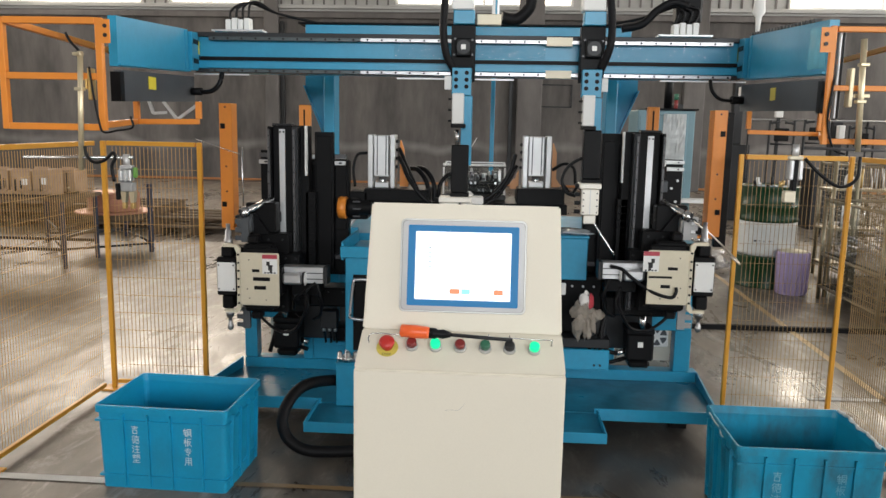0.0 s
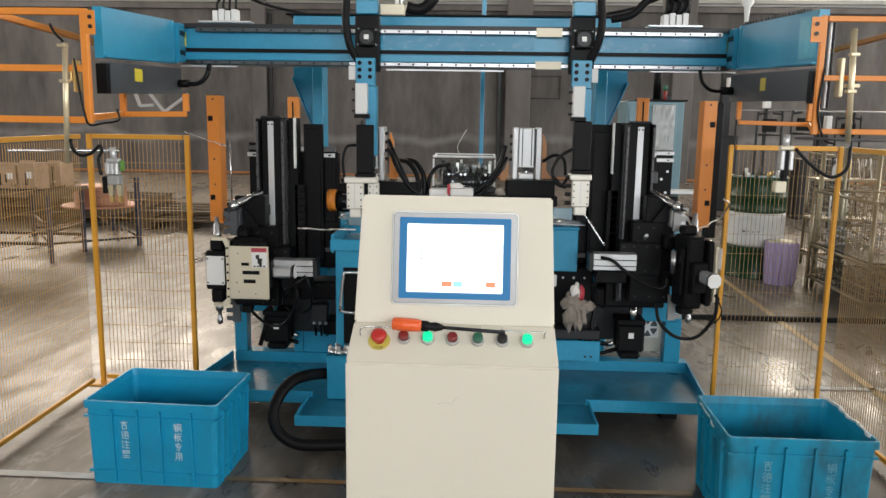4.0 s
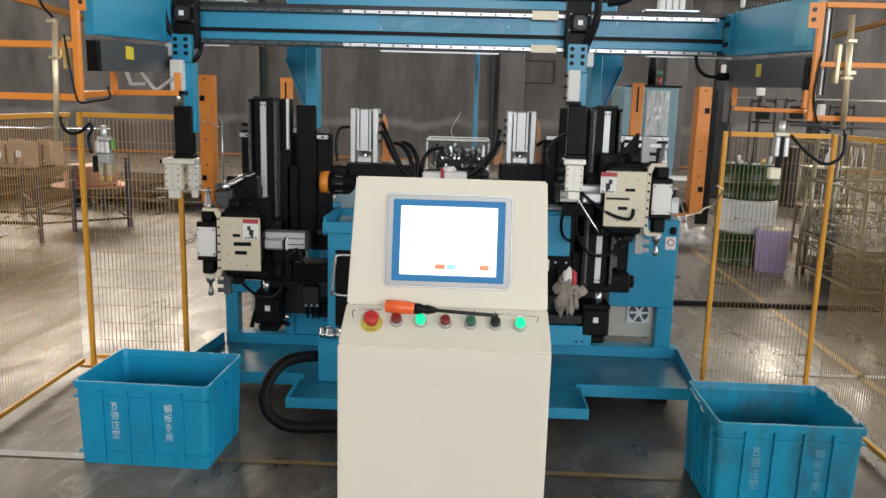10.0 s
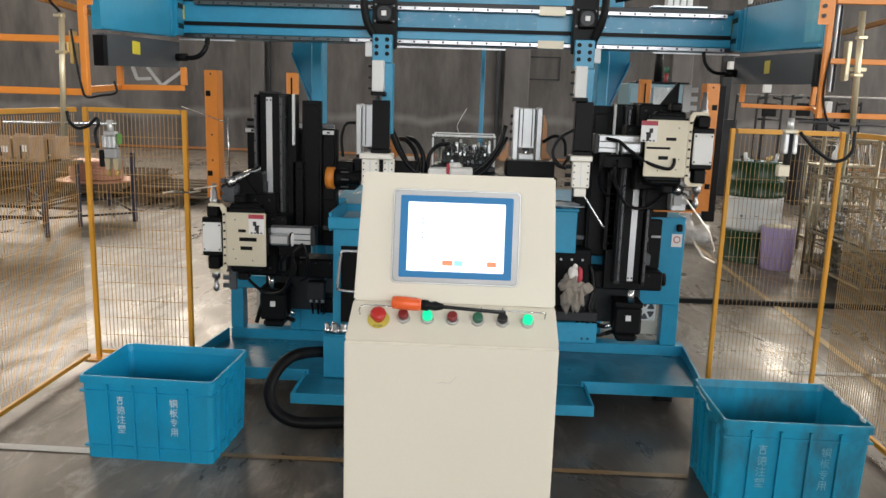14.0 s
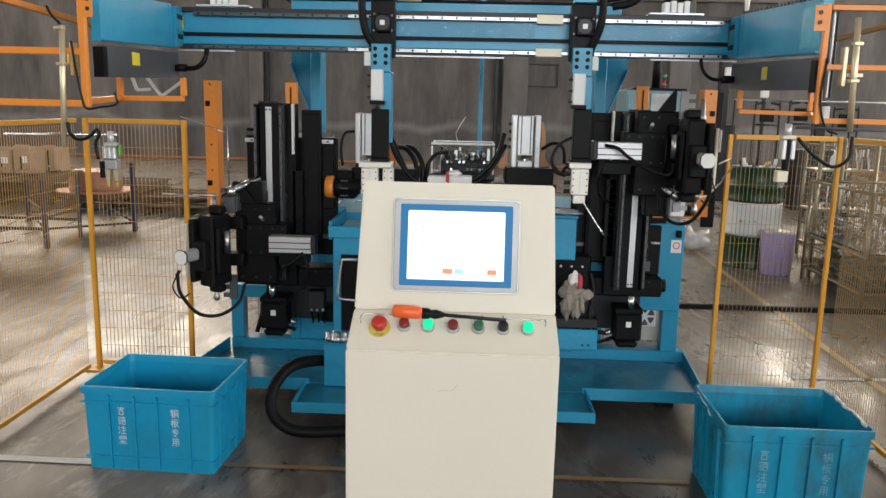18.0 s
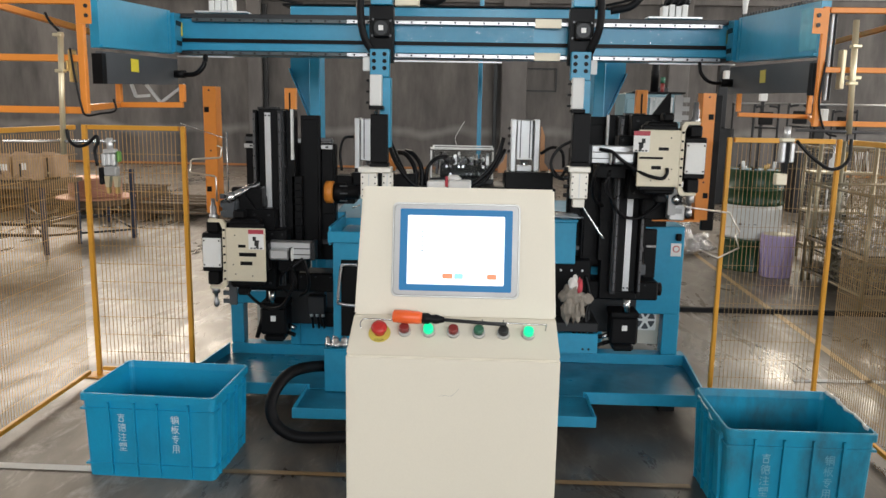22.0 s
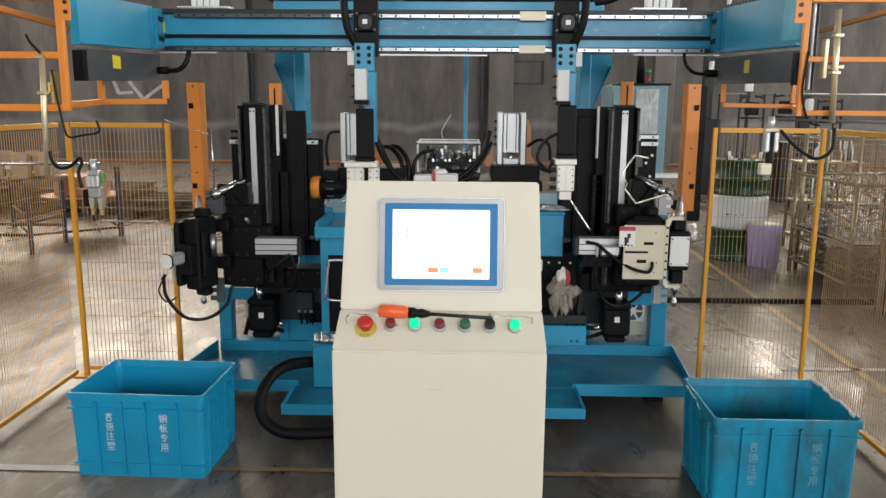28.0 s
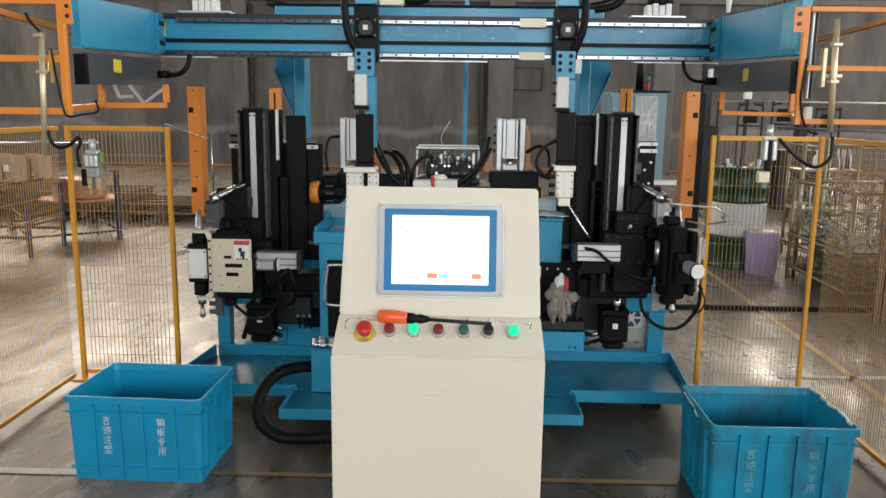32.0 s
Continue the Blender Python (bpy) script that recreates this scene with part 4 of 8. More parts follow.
# cleaning gloves hung on the base
CLOTH = material("white_cloth", (0.84, 0.81, 0.77), 0.9, 0, 200, 0.06, 8, 0.2, 0.3)
GLOVE = material("grey_work_glove", (0.29, 0.255, 0.215), 0.9, 0, 160, 0.2, 8, 0.5, 0.4)
GLOVE_RED = material("red_glove_cuff", (0.55, 0.06, 0.08), 0.85, 0, 160, 0.15, 8, 0.3, 0.3)
gl = thing("work_gloves", (0.6, 3.5, 0.42), "crumpled grey work gloves with red cuffs hung on the frame", "gloves")


def crumple(bm, c, s, k, seed):
    b2 = bmesh.new()
    bmesh.ops.create_icosphere(b2, subdivisions=3, radius=1)
    for v in b2.verts:
        n = noise.noise(v.co * 1.6 + Vector((seed, 0, 0))) * 0.45 + noise.noise(v.co * 4 + Vector((0, seed, 0))) * 0.2
        v.co = v.co * (1 + k * n)
    for f in b2.faces:
        f.smooth = True
    return graft(bm, b2, Matrix.Translation(c) @ Matrix.Diagonal((*s, 1)))


for k, (c, q, sd_) in enumerate((((0.575, 3.5, 0.625), (0.045, 0.035, 0.05), 2.0), ((0.64, 3.49, 0.605), (0.034, 0.02, 0.028), 5.0), ((0.56, 3.49, 0.56), (0.026, 0.022, 0.06), 8.0), ((0.6, 3.485, 0.54), (0.02, 0.018, 0.062), 11.0), ((0.625, 3.485, 0.565), (0.016, 0.016, 0.05), 3.0))):
    part("glove_fold", crumple(bm_new(), c, q, 1.7, sd_), GLOVE, gl)
part("cuff", crumple(bm_new(), (0.585, 3.485, 0.68), (0.022, 0.018, 0.038), 1.5, 7.0), CLOTH, gl, "white knitted cuff")
part("cuff_band", crumple(bm_new(), (0.612, 3.475, 0.675), (0.013, 0.016, 0.04), 0.9, 9.0), GLOVE_RED, gl, "red band of the cuff")

sheet = thing("film_wrap", (0.53, 3.7, 0.9785), "crumpled clear film lying on the blue chute lid", "plastic film")
WRAP_FILM = material("clear_crumpled_film", (0.5, 0.56, 0.6), 0.16, 0, 18, 0.25, 4.0, 0.5, 0.6, coat=0.5)
part("film", crumple(bm_new(), (0.53, 3.68, 0.99), (0.085, 0.1, 0.012), 1.2, 21.0), WRAP_FILM, sheet)

# ---- work table on the machine with two clamping cylinders ----
wt = thing("clamping_table", (-0.05, 4.0, 0.9), "black clamping table with two aluminium cylinders and hoses", "clamping unit")
part("table_plate", box(bm_new(), -0.56, -0.22, 3.86, 4.2, 1.1, 1.165, 0.004), BLACK, wt)
part("table_plate", box(bm_new(), 0.25, 0.5, 3.86, 4.2, 1.1, 1.185, 0.004), BLACK, wt)
part("table_plate", box(bm_new(), -0.6, 0.52, 3.9, 4.3, 1.045, 1.0995, 0.004), BLACK, wt)
part("support", box(bm_new(), -0.5, 0.45, 4.06, 4.3, 0.9, 1.0445, 0.004), DARK, wt)


def clamp_cylinder(x0, x1, z0, z1):
    w = x1 - x0
    k = part("cylinder", box(bm_new(), x0 + 0.03, x1 - 0.03, 3.925, 4.02, z0 + 0.06, z1 - 0.004, 0.004), ALU, wt, "silver extruded aluminium cylinder")
    for x, ww in ((x0, 0.028), (x1 - 0.028, 0.028)):
        part("profile", box(bm_new(), x, x + ww, 3.915, 4.03, z0, z1, 0.004), ALU, k)
    for x in (x0 + 0.05, x0 + w * 0.66, x0 + w * 0.76):
        part("groove", box(bm_new(), x - 0.0025, x + 0.0025, 3.9225, 3.926, z0 + 0.07, z1 - 0.006), DARK, k)
    part("rod", cyl(bm_new(), ((x0 + x1) / 2, 3.97, z0), ((x0 + x1) / 2, 3.97, z0 + 0.065), 0.02), STEEL, k)
    part("block", box(bm_new(), x0 + 0.035, x1 - 0.035, 3.94, 4.0, z0, z0 + 0.03, 0.003), ALU, k)


clamp_cylinder(-0.549, -0.402, 1.1655, 1.45)
clamp_cylinder(0.278, 0.427, 1.1855, 1.458)
for x, s in ((-0.385, 1), (0.44, 1), (0.262, -1)):
    b = bm_new()
    zt = 1.42 if s > 0 else 1.27
    prism(b, [(x, 1.17), (x + s * 0.045, 1.17), (x + s * 0.045, 1.2), (x + s * 0.024, 1.23), (x + s * 0.022, zt - 0.05), (x + s * 0.005, zt), (x, zt)], "y", 4.0, 4.03)
    part("bronze_plate", b, BRONZE if x > 0 else ORANGE, wt)
for k in range(4):
    part("fitting", cyl(bm_new(), (-0.40, 3.95, 1.28 + 0.045 * k), (-0.385, 3.945, 1.28 + 0.045 * k), 0.009), DARK, wt)
    part("fitting", cyl(bm_new(), (0.262, 3.95, 1.29 + 0.04 * k), (0.276, 3.95, 1.29 + 0.04 * k), 0.008), DARK, wt)
for pts, r in (
        ([(-0.385, 3.94, 1.33), (-0.36, 3.9, 1.3), (-0.32, 3.87, 1.22), (-0.26, 3.86, 1.14), (-0.2, 3.86, 1.09)], 0.012),
        ([(-0.385, 3.96, 1.38), (-0.34, 3.92, 1.29), (-0.29, 3.89, 1.19), (-0.24, 3.88, 1.1)], 0.01),
        ([(-0.33, 4.02, 1.27), (-0.28, 3.98, 1.26), (-0.23, 3.95, 1.19), (-0.22, 3.93, 1.08)], 0.013),
        ([(-0.29, 4.03, 1.275), (-0.24, 3.99, 1.26), (-0.195, 3.96, 1.19), (-0.19, 3.94, 1.08)], 0.013),
        ([(-0.17, 3.95, 1.1), (-0.16, 3.95, 1.19), (-0.12, 3.98, 1.24), (-0.06, 4.05, 1.25)], 0.011),
        ([(-0.05, 3.9, 1.09), (0.05, 3.9, 1.1), (0.15, 3.92, 1.17), (0.21, 3.94, 1.26), (0.24, 3.95, 1.36)], 0.012),
        ([(0.02, 3.9, 1.08), (0.1, 3.91, 1.1), (0.17, 3.93, 1.16), (0.25, 3.95, 1.3)], 0.009),
        ([(0.44, 3.96, 1.28), (0.5, 3.94, 1.315), (0.55, 3.93, 1.29), (0.56, 3.93, 1.21)], 0.009),
        ([(-0.56, 3.97, 1.35), (-0.61, 3.95, 1.34), (-0.63, 3.94, 1.27), (-0.62, 3.93, 1.17)], 0.008),
        ([(0.5, 3.93, 1.2), (0.54, 3.9, 1.16), (0.57, 3.89, 1.2), (0.6, 3.87, 1.17)], 0.008)):
    part("air_hose", tube(bm_new(), pts, r, 8, 6), CABLE, wt, "black air hose")
# the servo with an orange end beside the table
part("servo", box(bm_new(), -0.64, -0.54, 3.86, 3.98, 1.0, 1.15, 0.006), BLACK, wt)
for z in (1.03, 1.068, 1.106):
    part("servo_fin", box(bm_new(), -0.6, -0.56, 3.74, 3.7475, z - 0.004, z + 0.004, 0.002), RAIL_DARK, wt)
part("orange_flange", lathe(bm_new(), [(0.05, 0.0), (0.058, 0.006), (0.058, 0.044), (0.05, 0.046)], (-0.685, 3.8, 1.068), (1, 0, 0), 24), ORANGE, wt, "orange end flange")
part("servo_cap", lathe(bm_new(), [(0.046, 0.0), (0.052, 0.01), (0.052, 0.06), (0.035, 0.065), (0.035, 0.13)], (-0.638, 3.8, 1.068), (1, 0, 0), 24), BLACK, wt)
part("grey_strut", tube(bm_new(), [(-0.70, 3.9, 0.9), (-0.6, 3.93, 1.02)], 0.012, 8, 2), ALU, wt)

# perspex box with a valve block in the middle
PERSPEX = bpy.data.materials.new("clear_perspex")
PERSPEX.use_nodes = True
pb = PERSPEX.node_tree.nodes["Principled BSDF"]
pb.inputs["Base Color"].default_value = (0.92, 0.95, 0.95, 1)
pb.inputs["Transmission Weight"].default_value, pb.inputs["Roughness"].default_value, pb.inputs["IOR"].default_value = 1.0, 0.06, 1.2
vb = thing("valve_box", (0.03, 4.15, 1.1), "clear perspex box over a black valve block", "valve box")
part("base", box(bm_new(), -0.155, 0.195, 4.07, 4.29, 1.1, 1.13, 0.003), DARK, vb)
for q in ((-0.155, 0.195, 4.06, 4.065, 1.131, 1.28), (-0.155, 0.195, 4.295, 4.3, 1.131, 1.28), (-0.155, -0.15, 4.0655, 4.2945, 1.131, 1.28), (0.19, 0.195, 4.0655, 4.2945, 1.131, 1.28), (-0.157, 0.197, 4.058, 4.302, 1.2805, 1.286)):
    pn = part("pane", box(bm_new(), *q), PERSPEX, vb, "clear perspex pane")
    pn.visible_shadow = False
for x in (-0.153, 0.183):
    part("corner_strip", box(bm_new(), x, x + 0.01, 4.05, 4.0575, 1.13, 1.28), WHITE, vb)
    part("corner_strip", box(bm_new(), x, x + 0.01, 4.059, 4.3, 1.2865, 1.292), WHITE, vb)
for y in (4.05, 4.296):
    part("corner_strip", box(bm_new(), -0.153, 0.193, y, y + 0.0075, 1.2925, 1.299), WHITE, vb)
part("lid_label", box(bm_new(), -0.03, 0.06, 4.1, 4.16, 1.2865, 1.288), WHITE, vb)
part("manifold", box(bm_new(), -0.1, 0.17, 4.1, 4.2, 1.131, 1.2, 0.004), BLACK, vb)
random.seed(5)
for row, (zb, yb) in enumerate(((1.2, 4.13), (1.225, 4.2))):
    for k in range(15):
        x = -0.13 + k * 0.0205
        part("valve_top", box(bm_new(), x, x + 0.014, yb + 0.06, yb + 0.09, zb - 0.06, zb + random.random() * 0.04, 0.002), random.choice((BLACK, BLACK, RAIL_DARK, ALU, PANEL)), vb)
for k in range(9):
    x = -0.12 + k * 0.032
    part("push_fitting", lathe(bm_new(), [(0.009, 0.0), (0.009, 0.014), (0.006, 0.018), (0.006, 0.026)], (x, 4.095, 1.225 - 0.012 * (k % 2)), (0, -0.6, 0.8), 10), random.choice((RAIL, RAIL, ALU, RAIL_DARK)), vb)
for k in range(12):
    x = -0.095 + k * 0.0225
    part("valve", box(bm_new(), x, x + 0.017, 4.11, 4.18, 1.2005, 1.225 + random.random() * 0.03, 0.002), random.choice((BLACK, DARK, RAIL_DARK, ALU)), vb)
    for z in (1.15, 1.19):
        part("push_fitting", cyl(bm_new(), (x + 0.008, 4.0995, z), (x + 0.008, 4.078, z + 0.004), 0.007, seg=8), random.choice((RAIL, RAIL_DARK, BLACK, BLACK)), vb)
cl = thing("cleaning_rag", (0.0, 3.88, 1.06), "white folded cloth pads on the table edge", "cloth")
part("pad", box(bm_new(), -0.155, -0.05, 3.78, 3.87, 1.1, 1.138, 0.01, 2), CLOTH, cl)
part("pad", box(bm_new(), -0.045, 0.075, 3.785, 3.87, 1.1, 1.142, 0.01, 2), CLOTH, cl)
part("pad", crumple(bm_new(), (-0.02, 3.85, 1.15), (0.04, 0.03, 0.016), 0.6, 12.0), CLOTH, cl)
part("stub", box(bm_new(), -0.06, -0.045, 3.77, 3.78, 1.11, 1.165, 0.003), GLOVE_RED, cl)
tube_b = tube(bm_new(), [(0.0, 4.1, 1.286), (-0.02, 4.1, 1.34), (-0.005, 4.1, 1.38), (0.03, 4.1, 1.44)], 0.0013, 6, 5)
part("loose_wire", tube_b, WHITE, vb)

# ---- gantry ----
# the beam, end arms and carriages stand nearer to the front than the columns
NEAR, KN = Vector((0.09, -0.217, 1.507)), 0.87


def nearer(ob, KN=KN):
    """Sets a part of the gantry, laid out in the plane of the columns, forward to the plane of the beam."""
    for o in (ob, *ob.children_recursive):
        off = OFF[root_of(o).name]
        o.data.transform(Matrix.Translation(NEAR - off) @ Matrix.Scale(KN, 4) @ Matrix.Translation(off - NEAR))
    ob.location = Vector(ob.location) * KN


GA = thing("gantry", (0.0, 4.4, 0), "blue overhead gantry with linear rails, end arms and two carriages", "gantry")
for x in (-0.857, 0.806):
    s = -1 if x < 0 else 1
    part("column", box(bm_new(), min(x + s * 0.012, x - s * 0.05), max(x + s * 0.012, x - s * 0.05), 4.31, 4.46, 0.0, 1.95, 0.004), BLUE, GA)
    b = prism(bm_new(), [(x + s * 0.135, 1.94), (x + s * 0.135, 1.72), (x + s * 0.0125, 1.42), (x + s * 0.0125, 1.94)], "y", 4.38, 4.392)
    part("gusset", b, BLUE, GA)
    b = prism(bm_new(), [(x + s * 0.1355, 1.72), (x + s * 0.142, 1.72), (x + s * 0.0195, 1.42), (x + s * 0.013, 1.42)], "y", 4.35, 4.42)
    part("gusset_flange", b, BLUE, GA)
part("beam", box(bm_new(), -1.505, 1.40, 4.01, 4.2, 1.77, 1.975, 0.004), BLUE, GA)
part("beam_slot", box(bm_new(), -1.5, 1.395, 4.003, 4.0095, 1.832, 1.852), BLACK, GA, "dark slot along the beam")
part("beam_flange", box(bm_new(), -1.5, 1.395, 3.99, 4.0095, 1.79, 1.826, 0.002), BLUE, GA)
part("top_flange", box(bm_new(), -1.5, 1.395, 3.985, 4.0095, 1.955, 1.978, 0.002), DARK, GA)
part("bottom_flange", box(bm_new(), -1.5, 1.395, 3.985, 4.0095, 1.766, 1.786, 0.002), DARK, GA)
rail = {}
for z in (1.945, 1.777):
    # this length has its dark reflection painted in; the next one is plain
    part("linear_rail", box(bm_new(), -1.42, -0.6, 3.972, 3.9845, z - 0.01, z + 0.01, 0.002), RAIL_DIM, GA, "linear rail with a dark reflection put into its colour")
    r_ = part("linear_rail", box(bm_new(), -0.599, 1.345, 3.972, 3.9845, z - 0.01, z + 0.01, 0.002), RAIL, GA, "ground steel linear rail")
    hb = bm_new()
    for k in range(37):
        cyl(hb, (-1.39 + k * 0.0755, 3.9715, z), (-1.39 + k * 0.0755, 3.9705, z), 0.006, seg=8)
    part("bolt_holes", hb, BLACK, r_)["kind"] = "stuff"
part("clear_tape", box(bm_new(), 0.385, 0.52, 3.968, 3.9705, 1.925, 1.97), CREAM, GA, "strip of yellowed tape")
part("clear_tape", box(bm_new(), 0.385, 0.52, 3.968, 3.9705, 1.76, 1.8), CREAM, GA, "strip of yellowed tape")
part("drip_strip", box(bm_new(), -0.4, 0.22, 3.965, 3.98, 1.745, 1.752), ALU, GA)
part("drip_strip", box(bm_new(), -1.5, -1.2, 3.96, 3.98, 1.752, 1.758), ALU, GA)
part("drip_strip", box(bm_new(), 0.98, 1.42, 3.96, 3.98, 1.752, 1.758), ALU, GA)
FILM = bpy.data.materials.new("clear_film")
FILM.use_nodes = True
fn, fl = FILM.node_tree.nodes, FILM.node_tree.links
f_mix, f_clear, f_gloss, f_noise, f_bump = (fn.new(k) for k in ("ShaderNodeMixShader", "ShaderNodeBsdfTransparent", "ShaderNodeBsdfGlossy", "ShaderNodeTexNoise", "ShaderNodeBump"))
f_mix.inputs[0].default_value = 0.16
f_gloss.inputs["Roughness"].default_value = 0.16
f_noise.inputs["Scale"].default_value, f_noise.inputs["Detail"].default_value = 26, 5
f_bump.inputs["Strength"].default_value, f_bump.inputs["Distance"].default_value = 0.9, 0.012
fl.new(f_noise.outputs["Fac"], f_bump.inputs["Height"])
fl.new(f_bump.outputs["Normal"], f_gloss.inputs["Normal"])
fl.new(f_clear.outputs[0], f_mix.inputs[1])
fl.new(f_gloss.outputs[0], f_mix.inputs[2])
fl.new(f_mix.outputs[0], fn["Material Output"].inputs["Surface"])


def film_sheet(x0, x1, z0, z1, y, seed):
    """Loose crinkled protective film over a blue face."""
    b = bm_new()
    nx, nz = max(4, int((x1 - x0) / 0.02)), 6
    g = [[b.verts.new((x0 + (x1 - x0) * i / nx, y - 0.006 * abs(noise.noise(Vector((i * 0.35 + seed, j * 0.8, seed)))), z0 + (z1 - z0) * j / nz)) for i in range(nx + 1)] for j in range(nz + 1)]
    for j in range(nz):
        for i in range(nx):
            b.faces.new((g[j][i], g[j][i + 1], g[j + 1][i + 1], g[j + 1][i])).smooth = True
    bmesh.ops.solidify(b, geom=b.faces[:], thickness=0.0006)
    return b


for x0, x1, q in ((-0.42, 0.38, 3.0), (0.72, 1.34, 7.0)):
    part("protective_film", film_sheet(x0, x1, 1.857, 1.932, 4.008, q), FILM, GA, "crinkled clear protective film").visible_shadow = False
part("chain_tray", box(bm_new(), -0.95, 0.86, 4.21, 4.4, 1.96, 2.05, 0.004), BLUE, GA, "blue cable tray behind the beam")
part("cable_chain", box(bm_new(), -0.99, 0.9, 4.2, 4.41, 2.051, 2.062, 0.003), BLACK, GA)
part("rear_strut", box(bm_new(), 0.1, 0.126, 4.6, 4.65, 0.88, 2.3, 0.003), BLUE, GA)
# terminal blocks with cables on the beam
for x in (-1.29, 1.12):
    t_ = part("terminal_plate", box(bm_new(), x - 0.14, x + 0.14, 4.05, 4.15, 1.992, 2.0), ALU, GA)
    for k in range(4):
        part("terminal_block", box(bm_new(), x - 0.065 + k * 0.034, x - 0.036 + k * 0.034, 4.06, 4.13, 2.0005, 2.055 + 0.008 * (k % 2), 0.003), WHITE, t_)
        s = 1 if x < 0 else -1
        part("cable", tube(bm_new(), [(x - 0.05 + k * 0.034, 4.1, 2.06), (x - 0.04 + k * 0.034, 4.1, 2.11 + 0.01 * k), (x + s * (0.05 + 0.02 * k), 4.12, 2.15), (x + s * 0.2, 4.15, 2.1), (x + s * 0.42, 4.2, 2.055)], 0.007, 6, 6), CABLE, t_)

# end arms running towards the front, with the grey housings under them
for s, xf, xn in ((-1, -1.505, -1.37), (1, 1.40, 1.30)):
    yn = 2.75 if s < 0 else 2.70
    w_, ye = 0.035, (2.84 if s < 0 else 2.7)
    def arm_bar(bm, z0f, z1f, z0n, z1n, a, c, y0, y1):
        """A bar from the beam to the front; a and c: offsets outwards."""
        fx = lambda y: xf + (xn - xf) * (4.0 - y) / (4.0 - yn)
        k = lambda y: (4.0 - y) / (4.0 - yn)
        pts = []
        for y in (y0, y1):
            zl, zh = z0f + (z0n - z0f) * k(y), z1f + (z1n - z1f) * k(y)
            pts.append([(fx(y) + s * a, y, zl), (fx(y) + s * c, y, zl), (fx(y) + s * c, y, zh), (fx(y) + s * a, y, zh)])
        A, B = [[bm.verts.new(p) for p in q] for q in pts]
        bm.faces.new(A[::-1]), bm.faces.new(B)
        for i in range(4):
            j = (i + 1) % 4
            bm.faces.new((A[i], A[j], B[j], B[i]))
        return bm
    arm = part("end_arm", arm_bar(bm_new(), 1.765, 1.985, 1.712, 1.905, 0.0, w_, 3.86, ye), BLUE, GA, "blue box-section end arm")
    part("end_block", arm_bar(bm_new(), 1.775, 1.975, 1.725, 1.895, -0.02, 0.12, 4.0, 3.865), BLUE, arm)
    for z in (1.82, 1.92):
        part("slot", arm_bar(bm_new(), z - 0.012, z + 0.012, z - 0.012, z + 0.012, -0.024, -0.0205, 3.98, 3.89), BLACK, arm)
    part("seam", arm_bar(bm_new(), 1.77, 1.98, 1.73, 1.9, -0.004, -0.0005, 3.84, 3.8), BLUE, arm)
    # tape and label: duller yellow paints in the dimmer light at one end
    part("tape", arm_bar(bm_new(), 1.86, 1.93, 1.86, 1.93, -0.0245, -0.021, 4.0, 3.985), YEL if s < 0 else YEL_DIM, arm)
    hs = part("chain_housing", arm_bar(bm_new(), 1.607, 1.742, 1.577 if s < 0 else 1.585, 1.70, 0.0, w_ - 0.005, 3.96, ye + 0.03), GREY, GA, "dark grey sheet housing under the arm")
    part("yellow_label", arm_bar(bm_new(), 1.645, 1.70, 1.64, 1.695, -0.003, -0.0005, 3.30, 3.20) if s < 0 else arm_bar(bm_new(), 1.645, 1.70, 1.64, 1.695, -0.003, -0.0005, 3.39, 3.31), YEL if s < 0 else DULL_YELLOW, hs, "yellow warning label")
    part("end_cap", arm_bar(bm_new(), 1.62, 1.76, 1.575, 1.69, -0.006, w_, ye + 0.045, ye + 0.0), BLACK, hs)
    part("cable", tube(bm_new(), [(xf - s * 0.02, 3.9, 1.66), (xf - s * 0.12, 3.88, 1.66), (xf - s * 0.17, 3.88, 1.70), (xf - s * 0.18, 3.9, 1.76)], 0.013 if s < 0 else 0.009, 8, 6), CABLE, hs)
    part("gland", cyl(bm_new(), (xf - s * 0.0, 3.9, 1.66), (xf - s * 0.07, 3.89, 1.66), 0.02), BLACK, hs)
    part("weld_flange", arm_bar(bm_new(), 1.767, 1.775, 1.716, 1.724, -0.012, -0.0005, 3.86, ye), BLUE, arm)
    if s > 0:
        part("film_patch", arm_bar(bm_new(), 1.79, 1.96, 1.735, 1.885, -0.003, -0.0005, ye + 0.2, ye + 0.004), BLUE_FILM, arm, "pale blue film on the arm's end")
        for k in range(20):
            y = 3.85 - k * 0.05
            part("rack_tooth", arm_bar(bm_new(), 1.9855, 2.0, 1.9055, 1.92, 0.004, 0.03, y, y - 0.02), DARK, arm)

